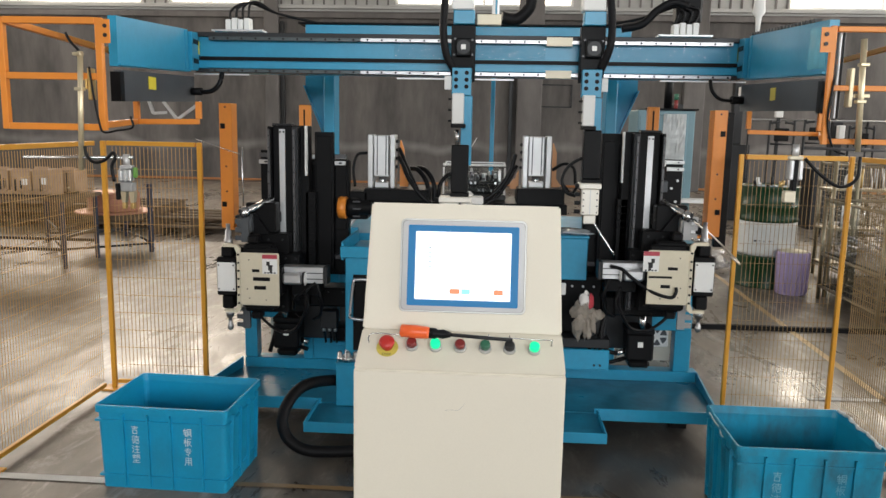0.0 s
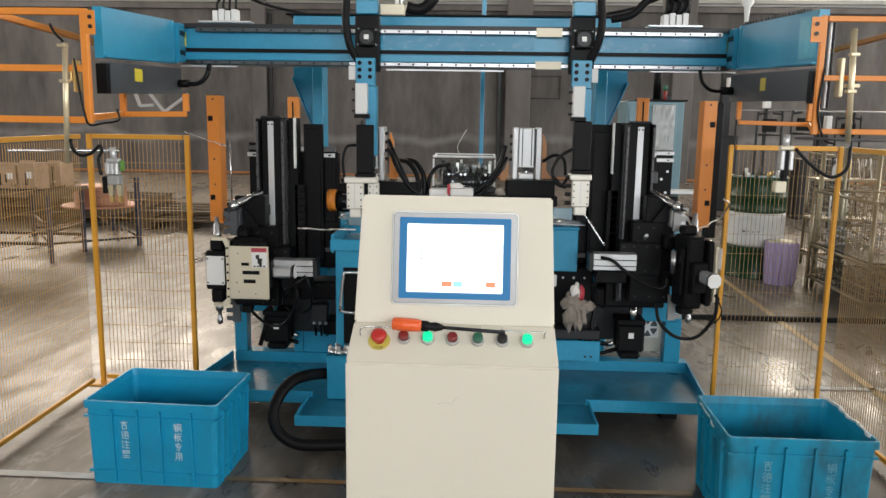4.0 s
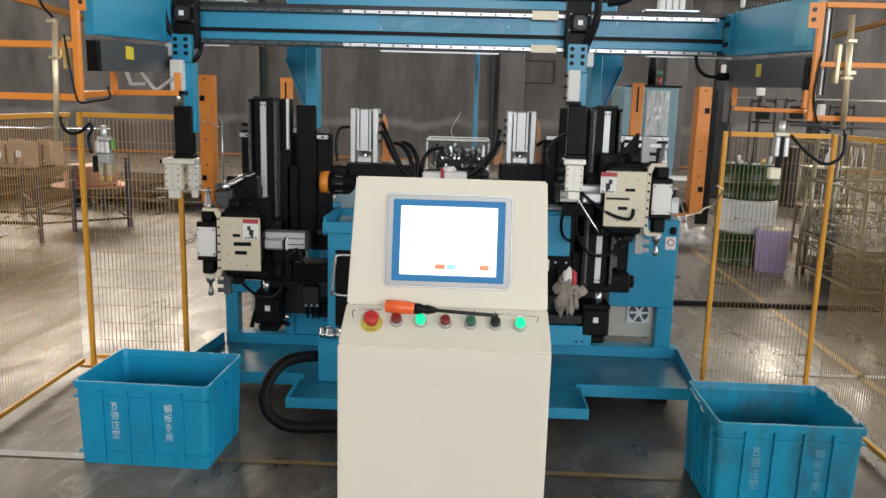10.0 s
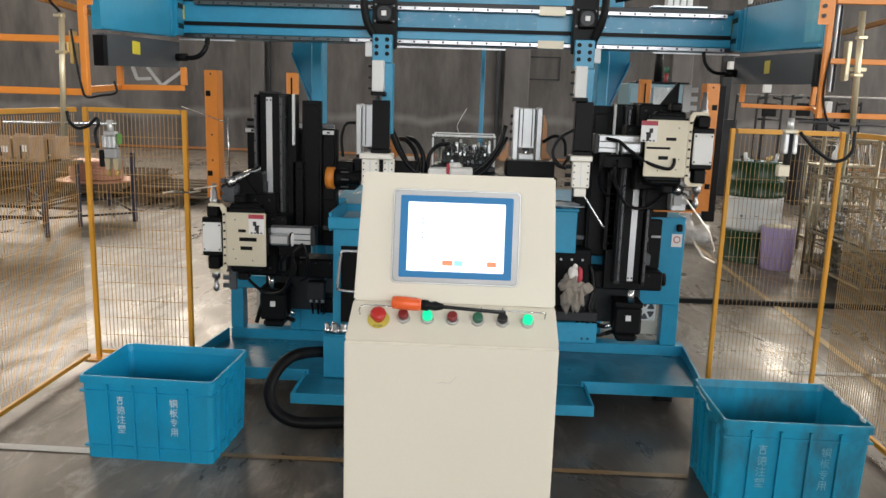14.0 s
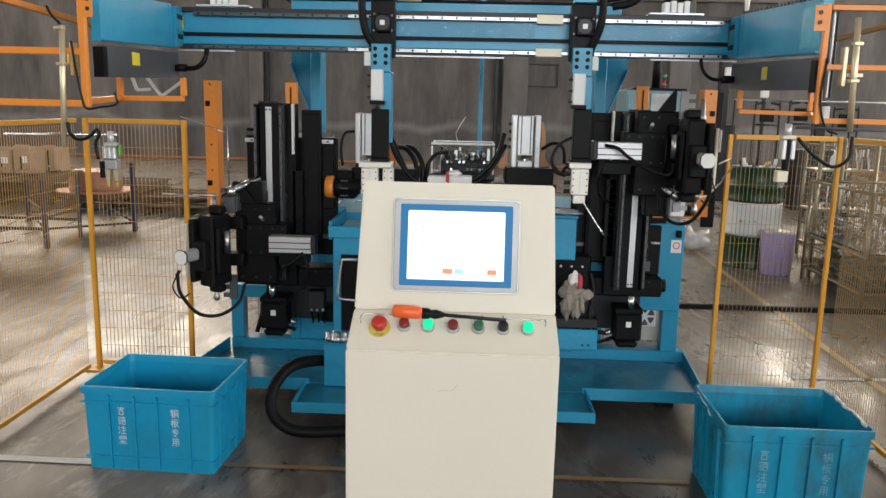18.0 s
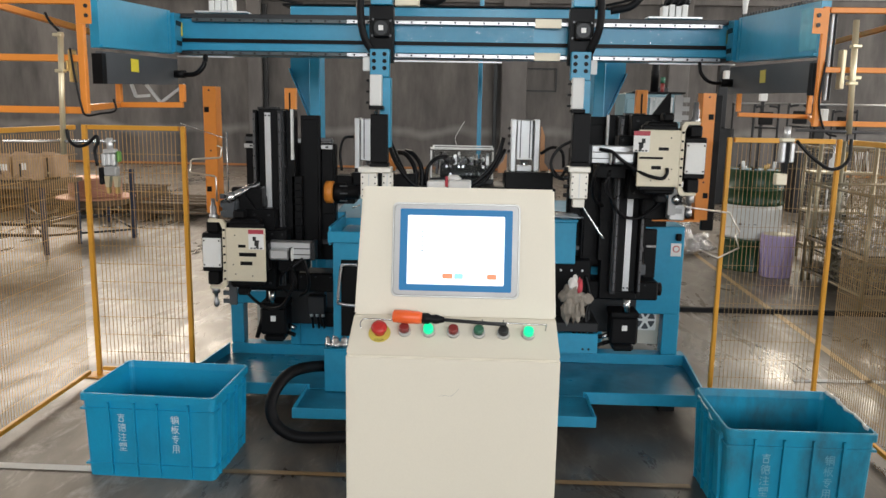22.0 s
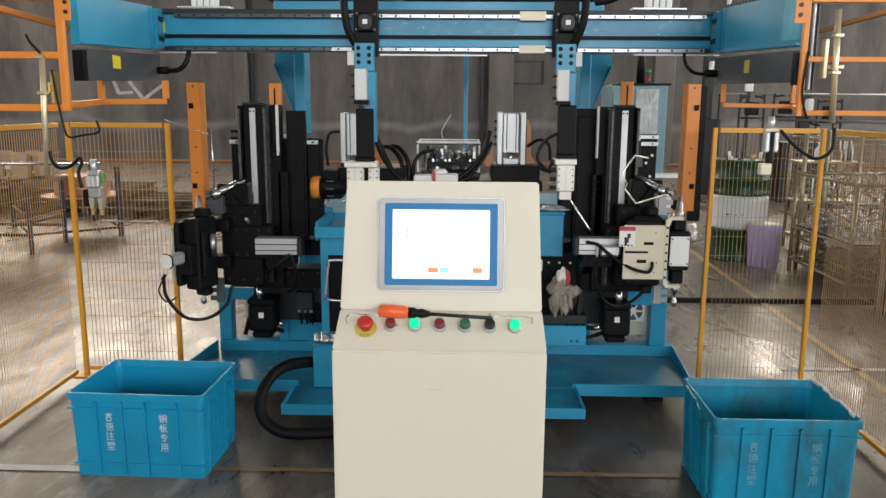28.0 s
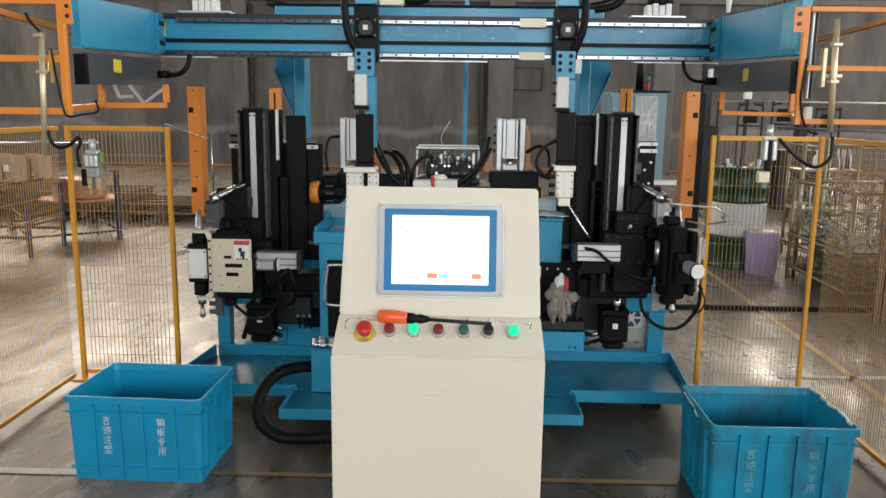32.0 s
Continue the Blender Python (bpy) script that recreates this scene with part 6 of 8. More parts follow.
    P("label_head", box(bm_new(), lx - 0.036, lx + 0.036, 3.3222, 3.3231, 0.868, 0.888), LABEL_RED, lb_, "", mz)
    mark = bm_new()
    for (u0, v0, u1, v1, r) in ((-0.008, 0.812, 0.004, 0.835, 0.004), (0.004, 0.835, 0.012, 0.855, 0.004), (-0.008, 0.812, -0.002, 0.8, 0.003), (0.002, 0.83, -0.012, 0.838, 0.0025)):
        box(mark, lx + min(u0, u1) - r, lx + max(u0, u1) + r, 3.3226, 3.3231, min(v0, v1), max(v0, v1))
    P("label_mark", mark, INK, lb_, "", mz)
    for k in range(4):
        P("label_bar", box(bm_new(), lx - 0.028 + k * 0.015, lx - 0.018 + k * 0.015, 3.3226, 3.3231, 0.797, 0.804), GREY, lb_, "", mz)
    a("back_plate", box(bm_new(), -0.03, 0.13, 3.3375, 3.365, 0.62, 0.915, 0.006), BLACK)
    a("body", box(bm_new(), 0.0, 0.14, 3.3655, 3.45, 0.60, 0.93, 0.01), BLACK)
    a("body_rib", box(bm_new(), 0.06, 0.11, 3.37, 3.44, 0.5605, 0.5995, 0.008), BLACK)
    a("body_rib", box(bm_new(), 0.07, 0.12, 3.37, 3.44, 0.9305, 0.97, 0.008), BLACK)
    a("body_cover", box(bm_new(), 0.015, 0.1, 3.4505, 3.47, 0.66, 0.88, 0.008), BLACK)
    a("body_pin", cyl(bm_new(), (0.06, 3.485, 0.755), (0.06, 3.485, 0.86), 0.014, seg=16), RAIL)
    a("drive_motor", box(bm_new(), -0.142, -0.0435, 3.375, 3.418, 0.735, 0.79, 0.01), ALU, "silver drive motor")
    a("motor_cap", prism(bm_new(), [(3.368, 0.746), (3.384, 0.730), (3.416, 0.730), (3.432, 0.746), (3.432, 0.778), (3.416, 0.794), (3.384, 0.794), (3.368, 0.778)], "x", -0.15, -0.1425), BLACK)
    a("motor_face", prism(bm_new(), [(3.370, 0.747), (3.385, 0.732), (3.415, 0.732), (3.430, 0.747), (3.430, 0.777), (3.415, 0.792), (3.385, 0.792), (3.370, 0.777)], "x", -0.154, -0.1505), WHITE, "white motor end plate")
    a("motor_mount", box(bm_new(), -0.043, -0.0005, 3.37, 3.44, 0.68, 0.82, 0.006), BLACK)
    a("plug", cyl(bm_new(), (-0.15, 3.39, 0.704), (-0.16, 3.38, 0.68), 0.008, seg=10), BLACK)
    a("hose", tube(bm_new(), [(-0.158, 3.385, 0.685), (-0.15, 3.39, 0.6), (-0.09, 3.43, 0.5), (0.0, 3.48, 0.475), (0.09, 3.52, 0.52), (0.14, 3.52, 0.6)], 0.008, 8, 7), CABLE)
    a("hose", tube(bm_new(), [(-0.159, 3.38, 0.68), (-0.175, 3.37, 0.63), (-0.14, 3.38, 0.575), (-0.1, 3.4, 0.59)], 0.0035, 8, 6), CABLE)
    axis = Vector((s * PV, AY - 3.7, 0))
    U.location = (xc, 3.7, 0)
    H.location = (0, 0, zh)
    A.location = axis + Vector((0, 0, zh))
    return U, H, A, axis


UL, HL, AL, AXL = bending_unit(-1, -0.922, 0.0)
UR, HR, AR, AXR = bending_unit(1, 0.885, 0.065)

# ---- wire chucks with orange brackets ----
for s, xc in ((-1, -1.07), (1, 1.03)):
    ck = thing("wire_chuck", (xc, 3.5, 0.9), "chromed wire chuck on an arm beside the bending unit", "chuck", "wire chucks")
    X = lambda d: xc + s * d
    dz = 0.0 if s < 0 else 0.035
    part("arm", tube(bm_new(), [(X(-0.08), 3.62, 1.12 + dz), (X(0.0), 3.44, 1.075 + dz)], 0.016, 14, 2), STEEL, ck, "polished chuck arm")
    part("chuck", lathe(bm_new(), [(0.02, 0.0), (0.027, 0.004), (0.027, 0.022), (0.02, 0.028), (0.01, 0.042)], (X(-0.005), 3.44, 1.076 + dz), (s * 0.4, -0.9, -0.2), 18), STEEL, ck)
    for k in range(3):
        part("jaw", obox(bm_new(), Matrix.Translation((X(0.012), 3.395, 1.066 + dz)) @ Matrix.Rotation(2.1 * k, 4, "Y") @ pose(0, 0, 0.016), 0.012, 0.02, 0.02, 0.003), DARK, ck)
    part("clamp_block", box(bm_new(), min(X(-0.02), X(0.05)), max(X(-0.02), X(0.05)), 3.45, 3.53, 0.97 + dz, 1.055 + dz, 0.006), GREY if s < 0 else ALU, ck)
    part("carrier", box(bm_new(), min(X(-0.12), X(0.03)), max(X(-0.12), X(0.03)), 3.54, 3.62, 0.96 + dz, 1.11 + dz, 0.006), BLACK, ck)
    part("carrier_rail", box(bm_new(), min(X(-0.12), X(-0.0)), max(X(-0.12), X(-0.0)), 3.6205, 3.95, 1.0 + dz, 1.06 + dz, 0.006), BLACK, ck)

for s, x, z0, z1 in ((-1, -1.315, 0.93, 1.60), (1, 1.287, 0.95, 1.607)):
    og = thing("orange_guard", (x, 3.92, 0.9), "orange folded steel guard channel fixed to the machine", "guard", "orange guards")
    part("channel_web", box(bm_new(), x - 0.03, x + 0.03, 3.9, 3.904, z0, z1, 0.001), ORANGE, og)
    for e in (-1, 1):
        part("channel_flange", box(bm_new(), min(x + e * 0.0301, x + e * 0.034), max(x + e * 0.0301, x + e * 0.034), 3.9, 3.99, z0, z1, 0.001), ORANGE, og)
    part("foot_plate", box(bm_new(), min(x, x - s * 0.25), max(x, x - s * 0.25), 3.905, 3.99, z0 - 0.012, z0 - 0.001, 0.001), ORANGE, og)
    for z in (z1 - 0.12, z0 + 0.13):
        part("black_clip", box(bm_new(), x - 0.028, x - 0.002, 3.896, 3.8995, z - 0.014, z + 0.014, 0.002) if s < 0 else box(bm_new(), x + 0.002, x + 0.028, 3.896, 3.8995, z - 0.014, z + 0.014, 0.002), BLACK, og)
    for z in (z1 - 0.02, (z0 + z1) / 2, z0 + 0.2):
        part("bolt", cyl(bm_new(), (x, 3.8998, z), (x, 3.896, z), 0.005, seg=8), DARK, og)
    if s > 0:
        part("side_strip", box(bm_new(), x + 0.035, x + 0.1, 4.0, 4.03, 0.88, 1.6, 0.003), BLACK, og)
    part("bracket", box(bm_new(), min(x - s * 0.04, x - s * 0.2), max(x - s * 0.04, x - s * 0.2), 3.95, 4.0, z0 + 0.0, z0 + 0.05, 0.003), BLACK, og)
    # the inner guard behind the tower
    xi = -0.905 if s < 0 else 0.96
    part("inner_channel", box(bm_new(), xi - 0.03, xi + 0.03, 3.98, 4.02, 0.92 if s < 0 else 1.2, 1.60 if s < 0 else 1.62, 0.003), ORANGE, og)
    part("inner_slot", box(bm_new(), xi - 0.005, xi + 0.003, 3.976, 3.9795, 1.47, 1.575 if s < 0 else 1.6, 0.001), BLACK, og)
st = thing("sensor_stick", (-1.25, 3.86, 1.0), "thin steel stick with a small cross piece", "sensor")
part("stick", tube(bm_new(), [(-1.215, 3.86, 1.0), (-1.215, 3.86, 1.37)], 0.004, 6, 2), STEEL, st)
part("cross", tube(bm_new(), [(-1.225, 3.86, 1.335), (-1.26, 3.85, 1.345), (-1.45, 3.83, 1.41)], 0.0025, 6, 3), STEEL, st)

# ---- wire work-pieces held in the chucks ----
WIREW = material("tinned_wire", (0.72, 0.66, 0.58), 0.3, 0.9, 60, 0.05, 2.5, 0.1, 0.01)


def workpiece(pts, base, label):
    """A bent wire about its chuck: local space, origin in the chuck's mouth."""
    t = new("bent_wire", mesh_of("bent_wire", tube(bm_new(), pts, 0.0042, 8, 5, smooth=False), WIREW))
    t.location = base
    return tagged(t, label, "wire", "wire work-pieces")


WR = workpiece([(0, 0, 0), (0.025, 0, -0.012), (0.215, 0, -0.034), (0.268, 0, -0.12), (0.25, 0, -0.138), (0.272, 0, -0.195), (0.18, 0, -0.245), (0.1, 0, -0.21)], (1.04, 3.37, 1.1), "bright bent wire held in a chuck")
WL = workpiece([(0, 0, 0), (-0.112, 0, -0.004), (-0.118, 0, -0.012), (-0.13, 0, -0.118), (-0.138, 0, -0.125), (-0.184, 0, -0.12), (-0.192, 0, -0.112), (-0.204, 0, 0.014), (-0.212, 0, 0.022), (-0.252, 0, 0.026), (-0.26, 0, 0.004)], (-1.115, 3.37, 1.06), "copper-coloured bent wire held in a chuck")

# ---- orange guard frames and pick-up arms at the ends of the gantry ----
def tube_frame(t, name, segs, w, mat):
    for p, q in segs:
        p, q = Vector(p), Vector(q)
        d = q - p
        m = Matrix.Translation((p + q) / 2) @ d.to_track_quat("Z", "Y").to_matrix().to_4x4()
        ob = part(name, obox(bm_new(), m, w, w, d.length, 0.002), mat, t)
        nearer(ob, KN * 0.94)


for s, xi, xo in ((-1, -1.43, -1.825), (1, 1.36, 1.79)):
    label = "orange square-tube guard frame bolted to the end of the gantry arm"
    fr = thing("guard_frame", (xi, 2.4, 1.4), label, "guard frame", "guard frames")
    z0, z1, zm, y = 1.475, 1.885, 1.672, 2.8
    xb = -1.345 if s < 0 else 1.335
    xc_ = -1.66 if s < 0 else 1.665
    tube_frame(fr, "tube", [((xi, y, z0 - 0.012), (xi, y, z1 + 0.012)), ((xo, y, z0 - 0.012), (xo, y, z1 + 0.012)), ((xi - 0.013 * -s, y, z1), (xo + 0.013 * -s, y, z1)), ((xi - 0.013 * -s, y, z0), (xo + 0.013 * -s, y, z0)), ((xi - 0.013 * -s, y, zm), (xo + 0.013 * -s, y, zm)),
                          ((xi, y + 0.013, z0 + 0.01), (xc_, 3.58, 1.497)), ((xc_, 3.6, 1.497), (xb, 3.6, 1.502)), ((xc_, 3.6, 1.511), (xc_, 3.6, 1.6)), ((xb, 3.6, 1.516), (xb, 3.6, 1.6)),
                          ((xo, y + 0.013, z1), (xo - s * 0.1, 3.6, z1 - 0.06))], 0.026 if s < 0 else 0.02, ORANGE)
    b = box(bm_new(), min(xi, xi - s * 0.05), max(xi, xi - s * 0.05), 2.783, 2.7865, 1.80, 1.89)
    nearer(part("lug", b, ORANGE, fr), KN * 0.94)
    for z in (1.83, 1.865):
        nearer(part("bolt", cyl(bm_new(), (xi - s * 0.032, 2.7828, z), (xi - s * 0.032, 2.778, z), 0.008, seg=8), DARK, fr), KN * 0.94)

# pick-up arm with its drop pipe, at the end that moves
PICK = new("picker", mesh_of("picker", tube(bm_new(), [(-1.458, 2.7, 1.76), (-1.478, 2.7, 1.31)], 0.0105, 12, 2), ZINC, OFF[GA.name]))
PICK.parent = GA
PICK["label"] = "brass-coloured drop pipe with a rod and a small gripper"


def picker_parts(parent, px, z, gx, side):
    P = lambda n, bm, mt, lb="": part(n, bm, mt, parent, lb)
    for zz in (1.75, 1.62):
        P("clamp", box(bm_new(), px - 0.016, px + 0.016, 2.685, 2.715, zz - 0.006, zz + 0.006, 0.002), ZINC)
    P("rod", cyl(bm_new(), (px + (-0.24 if side < 0 else 0.27), 2.7, z), (gx, 2.7, z + 0.008), 0.007 if side < 0 else 0.0055, seg=10), STEEL if side < 0 else RAIL_DARK)
    P("gripper_stem", cyl(bm_new(), (gx - 0.027, 2.7, z - 0.03), (gx - 0.027, 2.7, z + 0.02), 0.012, seg=12), ALU)
    P("gripper_head", box(bm_new(), gx - 0.05, gx - 0.002, 2.685, 2.715, z - 0.036, z - 0.022, 0.003), ALU if side < 0 else CREAM)
    if side < 0:
        for k in range(3):
            P("gripper_body", box(bm_new(), gx - 0.056 + k * 0.0175, gx - 0.0395 + k * 0.0175, 2.68, 2.715, z - 0.085, z - 0.0365, 0.005), ALU, "ribbed aluminium gripper body")
        P("gripper_block", box(bm_new(), gx - 0.044, gx + 0.002, 2.672, 2.715, z - 0.122, z - 0.0855, 0.004), PANEL, "pale grey gripper block")
        P("side_block", box(bm_new(), gx - 0.066, gx - 0.05, 2.675, 2.71, z - 0.155, z - 0.0905, 0.004), BLACK)
        for dx in (-0.045, -0.012):
            P("finger", prism(bm_new(), [(gx + dx - 0.003, z - 0.1225), (gx + dx + 0.019, z - 0.1225), (gx + dx + 0.014, z - 0.165), (gx + dx + 0.002, z - 0.165)], "y", 2.682, 2.708), ZINC)
            P("fingertip", box(bm_new(), gx + dx + 0.002, gx + dx + 0.014, 2.682, 2.708, z - 0.19, z - 0.1655, 0.003), BRASS, "brass fingertip")
    else:
        for dx in (-0.05, -0.018):
            P("gripper_body", box(bm_new(), gx + dx, gx + dx + 0.016, 2.678, 2.715, z - 0.11, z - 0.0365, 0.004), ALU, "aluminium gripper body")
        P("gripper_block", box(bm_new(), gx - 0.034, gx - 0.0182, 2.685, 2.715, z - 0.15, z - 0.0365, 0.002), BLACK)
        P("fingertip", box(bm_new(), gx - 0.062, gx - 0.022, 2.675, 2.708, z - 0.192, z - 0.1505, 0.003), CREAM, "cream finger block")
    P("hose", tube(bm_new(), [(px + 0.012, 2.69, z + 0.05), (px + 0.02, 2.69, z + 0.01), (px + 0.05, 2.685, z - 0.012), (px + 0.09, 2.685, z - 0.004), (px + 0.125, 2.685, z + 0.026), (px + 0.133, 2.685, z + 0.005), (px + 0.118, 2.685, z - 0.026), (px + 0.125, 2.685, z - 0.085)] if side < 0 else [(gx, 2.68, z - 0.03), (gx + 0.06, 2.67, z - 0.09), (gx + 0.13, 2.67, z - 0.13), (gx + 0.19, 2.68, z - 0.1), (gx + 0.2, 2.69, z - 0.02)], 0.0065, 8, 6), CABLE)
    P("hose", tube(bm_new(), [(px + 0.03, 2.72, 1.705), (px + 0.042, 2.72, 1.6), (px + 0.058, 2.72, 1.5), (px + 0.075, 2.72, 1.458), (px + 0.13, 2.72, 1.465), (px + 0.19, 2.72, 1.478), (px + 0.185, 2.72, 1.52)] if side < 0 else [(px - 0.09, 2.72, 1.7), (px - 0.1, 2.72, 1.55), (px - 0.07, 2.72, 1.45), (px - 0.03, 2.71, 1.43)], 0.0042, 8, 6), CABLE)
    if side < 0:
        P("hose", tube(bm_new(), [(px - 0.055, 2.72, 1.83), (px - 0.035, 2.71, 1.80), (px + 0.0, 2.705, 1.765)], 0.005, 8, 6), CABLE)
    P("slide_plate", box(bm_new(), px + 0.02, px + 0.035, 2.72, 2.76, 1.58, 1.7, 0.003) if side < 0 else box(bm_new(), px - 0.032, px - 0.018, 2.72, 2.76, 1.6, 1.74, 0.003), BRASS if side < 0 else ZINC)
    P("slide_plate", box(bm_new(), px + 0.011, px + 0.0195, 2.715, 2.735, 1.62, 1.66, 0.003) if side < 0 else box(bm_new(), px - 0.0175, px + 0.04, 2.715, 2.7195, 1.634, 1.648, 0.002), BRASS if side < 0 else ZINC)


picker_parts(PICK, -1.467, 1.355, -1.27, -1)
part("green_valve", box(bm_new(), -1.2725, -1.262, 2.695, 2.72, 1.285, 1.325, 0.003), material("green_plastic", (0.12, 0.28, 0.05), 0.4), PICK, "bright green valve")
PICK_B = part("picker", tube(bm_new(), [(1.427, 2.7, 1.84), (1.442, 2.7, 1.44)], 0.0105, 12, 2), ZINC, GA, "brass-coloured drop pipe with a rod and a small gripper")
picker_parts(PICK_B, 1.434, 1.443, 1.25, 1)
for k, x in enumerate((1.364, 1.376, 1.388)):
    part("lift_rail", box(bm_new(), x, x + 0.007, 2.775, 2.785, 1.56, 1.87, 0.002), (DARK, ALU, DARK)[k], PICK_B)
nearer(PICK, KN * 0.96)
nearer(PICK_B, KN * 0.96)
# angle pieces stored behind one frame
b = bm_new()
for p, q in (((-1.64, 3.7, 1.6), (-1.62, 3.7, 1.54)), ((-1.62, 3.7, 1.54), (-1.55, 3.7, 1.545)), ((-1.565, 3.7, 1.6), (-1.495, 3.7, 1.51)), ((-1.495, 3.7, 1.51), (-1.37, 3.7, 1.6))):
    p, q = Vector(p), Vector(q)
    obox(b, Matrix.Translation((p + q) / 2) @ (q - p).to_track_quat("Z", "Y").to_matrix().to_4x4(), 0.014, 0.014, (q - p).length)
z_ = part("angle_bracket", b, ALU, GA, "bent pale angle brackets under the arm")
nearer(z_)
pd = thing("hanging_hose", (1.79, 5.0, 2.13), "white hose end wrapped in plastic hanging from above", "hose")
part("nozzle", lathe(bm_new(), [(0.012, 0.0), (0.016, 0.06), (0.02, 0.1), (0.04, 0.13), (0.034, 0.2), (0.05, 0.25), (0.046, 0.3), (0.03, 0.4)], (1.79, 5.0, 2.12), (0, 0, 1), 12), WHITE, pd)
part("hose", tube(bm_new(), [(1.79, 5.0, 2.5), (1.79, 5.02, 4.0), (1.8, 5.05, 7.99)], 0.02, 8, 3), WHITE, pd)

# ---- storage on the one side: steel tables, cartons of parts, copper spool ----
CARD = material("brown_carton", (0.36, 0.25, 0.175), 0.8, 0, 60, 0.15, 3.5, 0.4, 0.1, rand=0.25)
LEG_BLUE = material("dark_blue_leg", (0.018, 0.028, 0.06), 0.5, 0, 60, 0.1, 2.5, 0.3, 0.02)
WOOD = material("pallet_wood", (0.13, 0.09, 0.055), 0.8, 0, 30, 0.2, 2.5, 0.5, 0.15)


def work_table(x0, x1, y0, y1, z, mat):
    t = thing("work_table", ((x0 + x1) / 2, (y0 + y1) / 2, 0), "steel work table with thin legs and lower rails", "table", "work tables")
    part("tabletop", box(bm_new(), x0, x1, y0, y1, z - 0.04, z, 0.004), WOOD, t)
    for x in (x0 + 0.05, x1 - 0.05):
        for y in (y0 + 0.05, y1 - 0.05):
            part("leg", box(bm_new(), x - 0.018, x + 0.018, y - 0.018, y + 0.018, 0, z - 0.0405, 0.003), mat, t)
    for y in (y0 + 0.05, y1 - 0.05):
        part("rail", box(bm_new(), x0 + 0.076, x1 - 0.076, y - 0.015, y + 0.015, 0.18, 0.21, 0.003), DARK, t)
    for x in (x0 + 0.05, x1 - 0.05):
        part("rail", box(bm_new(), x - 0.015, x + 0.015, y0 + 0.076, y1 - 0.076, 0.3, 0.33, 0.003), DARK, t)
    return t


work_table(-5.6, -4.09, 7.19, 7.95, 0.72, LEG_BLUE)
work_table(-7.6, -5.8, 7.6, 8.8, 0.72, DARK)
random.seed(11)
k = 0
for y, z in ((7.3, 0.72), (7.62, 0.72)):
    x = -5.5
    while x < -4.35:
        w_, h_ = random.uniform(0.13, 0.2), random.uniform(0.19, 0.27)
        t = solo("carton", box(bm_new(), x, x + w_, y, y + 0.28, z + 0.001, z + h_, 0.004), CARD, "small brown carton of parts on the table", "carton", "cartons")
        for k in range(3):
            if random.random() < 0.75:
                u = x + w_ * (0.12 + 0.3 * k)
                part("slot", box(bm_new(), u, u + w_ * 0.15, y - 0.003, y - 0.0006, z + 0.02, z + h_ * random.uniform(0.6, 0.93)), INK, t)
        if random.random() < 0.5:
            part("label", box(bm_new(), x + w_ * 0.55, x + w_ * 0.9, y - 0.005, y - 0.0032, z + h_ * 0.45, z + h_ * 0.7), WHITE, t)
        part("lid_flap", obox(bm_new(), pose(x + w_ / 2, y + 0.02, z + h_ + 0.012, 35, 0, 0), w_ * 0.96, 0.06, 0.003), CARD, t)
        x += w_ + random.uniform(0.015, 0.04)
x = -7.5
while x < -5.95:
    w_, h_ = random.uniform(0.2, 0.36), random.uniform(0.12, 0.25)
    solo("carton", box(bm_new(), x, x + w_, 7.9, 8.3, 0.721, 0.72 + h_, 0.005), CARD, "brown carton of parts on the table", "carton", "cartons")
    x += w_ + 0.03
random.seed(17)
for x0, x1, y0 in ((-5.5, -4.2, 7.21), (-5.5, -4.2, 7.62)):
    tr = thing("parts_tray", ((x0 + x1) / 2, y0, 0.72), "shallow tray of bright metal parts on the table", "tray", "parts trays")
    part("tray", box(bm_new(), x0, x1, y0, y0 + 0.085, 0.7205, 0.745, 0.003), DARK, tr)
    heap = bm_new()
    for i in range(170):
        p = Vector((random.uniform(x0 + 0.03, x1 - 0.03), random.uniform(y0 + 0.01, y0 + 0.075), 0.75 + random.random() ** 2 * 0.04))
        d = Vector((random.uniform(-1, 1), random.uniform(-1, 1), random.uniform(-0.5, 0.9))).normalized() * random.uniform(0.015, 0.04)
        cyl(heap, p - d, p + d, random.uniform(0.006, 0.014), seg=6)
    part("scrap", heap, CARD if y0 < 7.5 else ZINC, tr, "heap of small bright metal parts")["kind"] = "stuff"
# corner posts, low rails and a dark turntable that carry the spool
ss = thing("spool_stand", (-4.5, 8.62, 0), "dark blue steel spool stand with corner posts and low rails", "stand")
corners = [Vector(c) for c in ((-4.45, 7.78, 0), (-3.74, 8.36, 0), (-4.56, 9.47, 0), (-5.27, 8.89, 0))]
for c in corners:
    part("post", box(bm_new(), c.x - 0.022, c.x + 0.022, c.y - 0.022, c.y + 0.022, 0.0, 0.78, 0.003), LEG_BLUE, ss)
for z in (0.1, 0.27):
    for p, q in zip(corners, corners[1:] + corners[:1]):
        d = (q - p).normalized() * 0.026
        part("rail", cyl(bm_new(), p + d + Vector((0, 0, z)), q - d + Vector((0, 0, z)), 0.012, seg=8), DARK, ss)
m_ = (corners[0] + corners[2]) / 2
part("cross_beam", cyl(bm_new(), (corners[0] + m_ * 0.08) / 1.08 + Vector((0, 0, 0.3)), (corners[2] + m_ * 0.08) / 1.08 + Vector((0, 0, 0.3)), 0.016, seg=8), DARK, ss)
part("turntable", lathe(bm_new(), [(0.2, 0.0), (0.34, 0.02), (0.36, 0.09), (0.34, 0.1)], (-4.3, 8.65, 0.32), (0, 0, 1), 28), WOOD, ss, "dark wooden turntable")
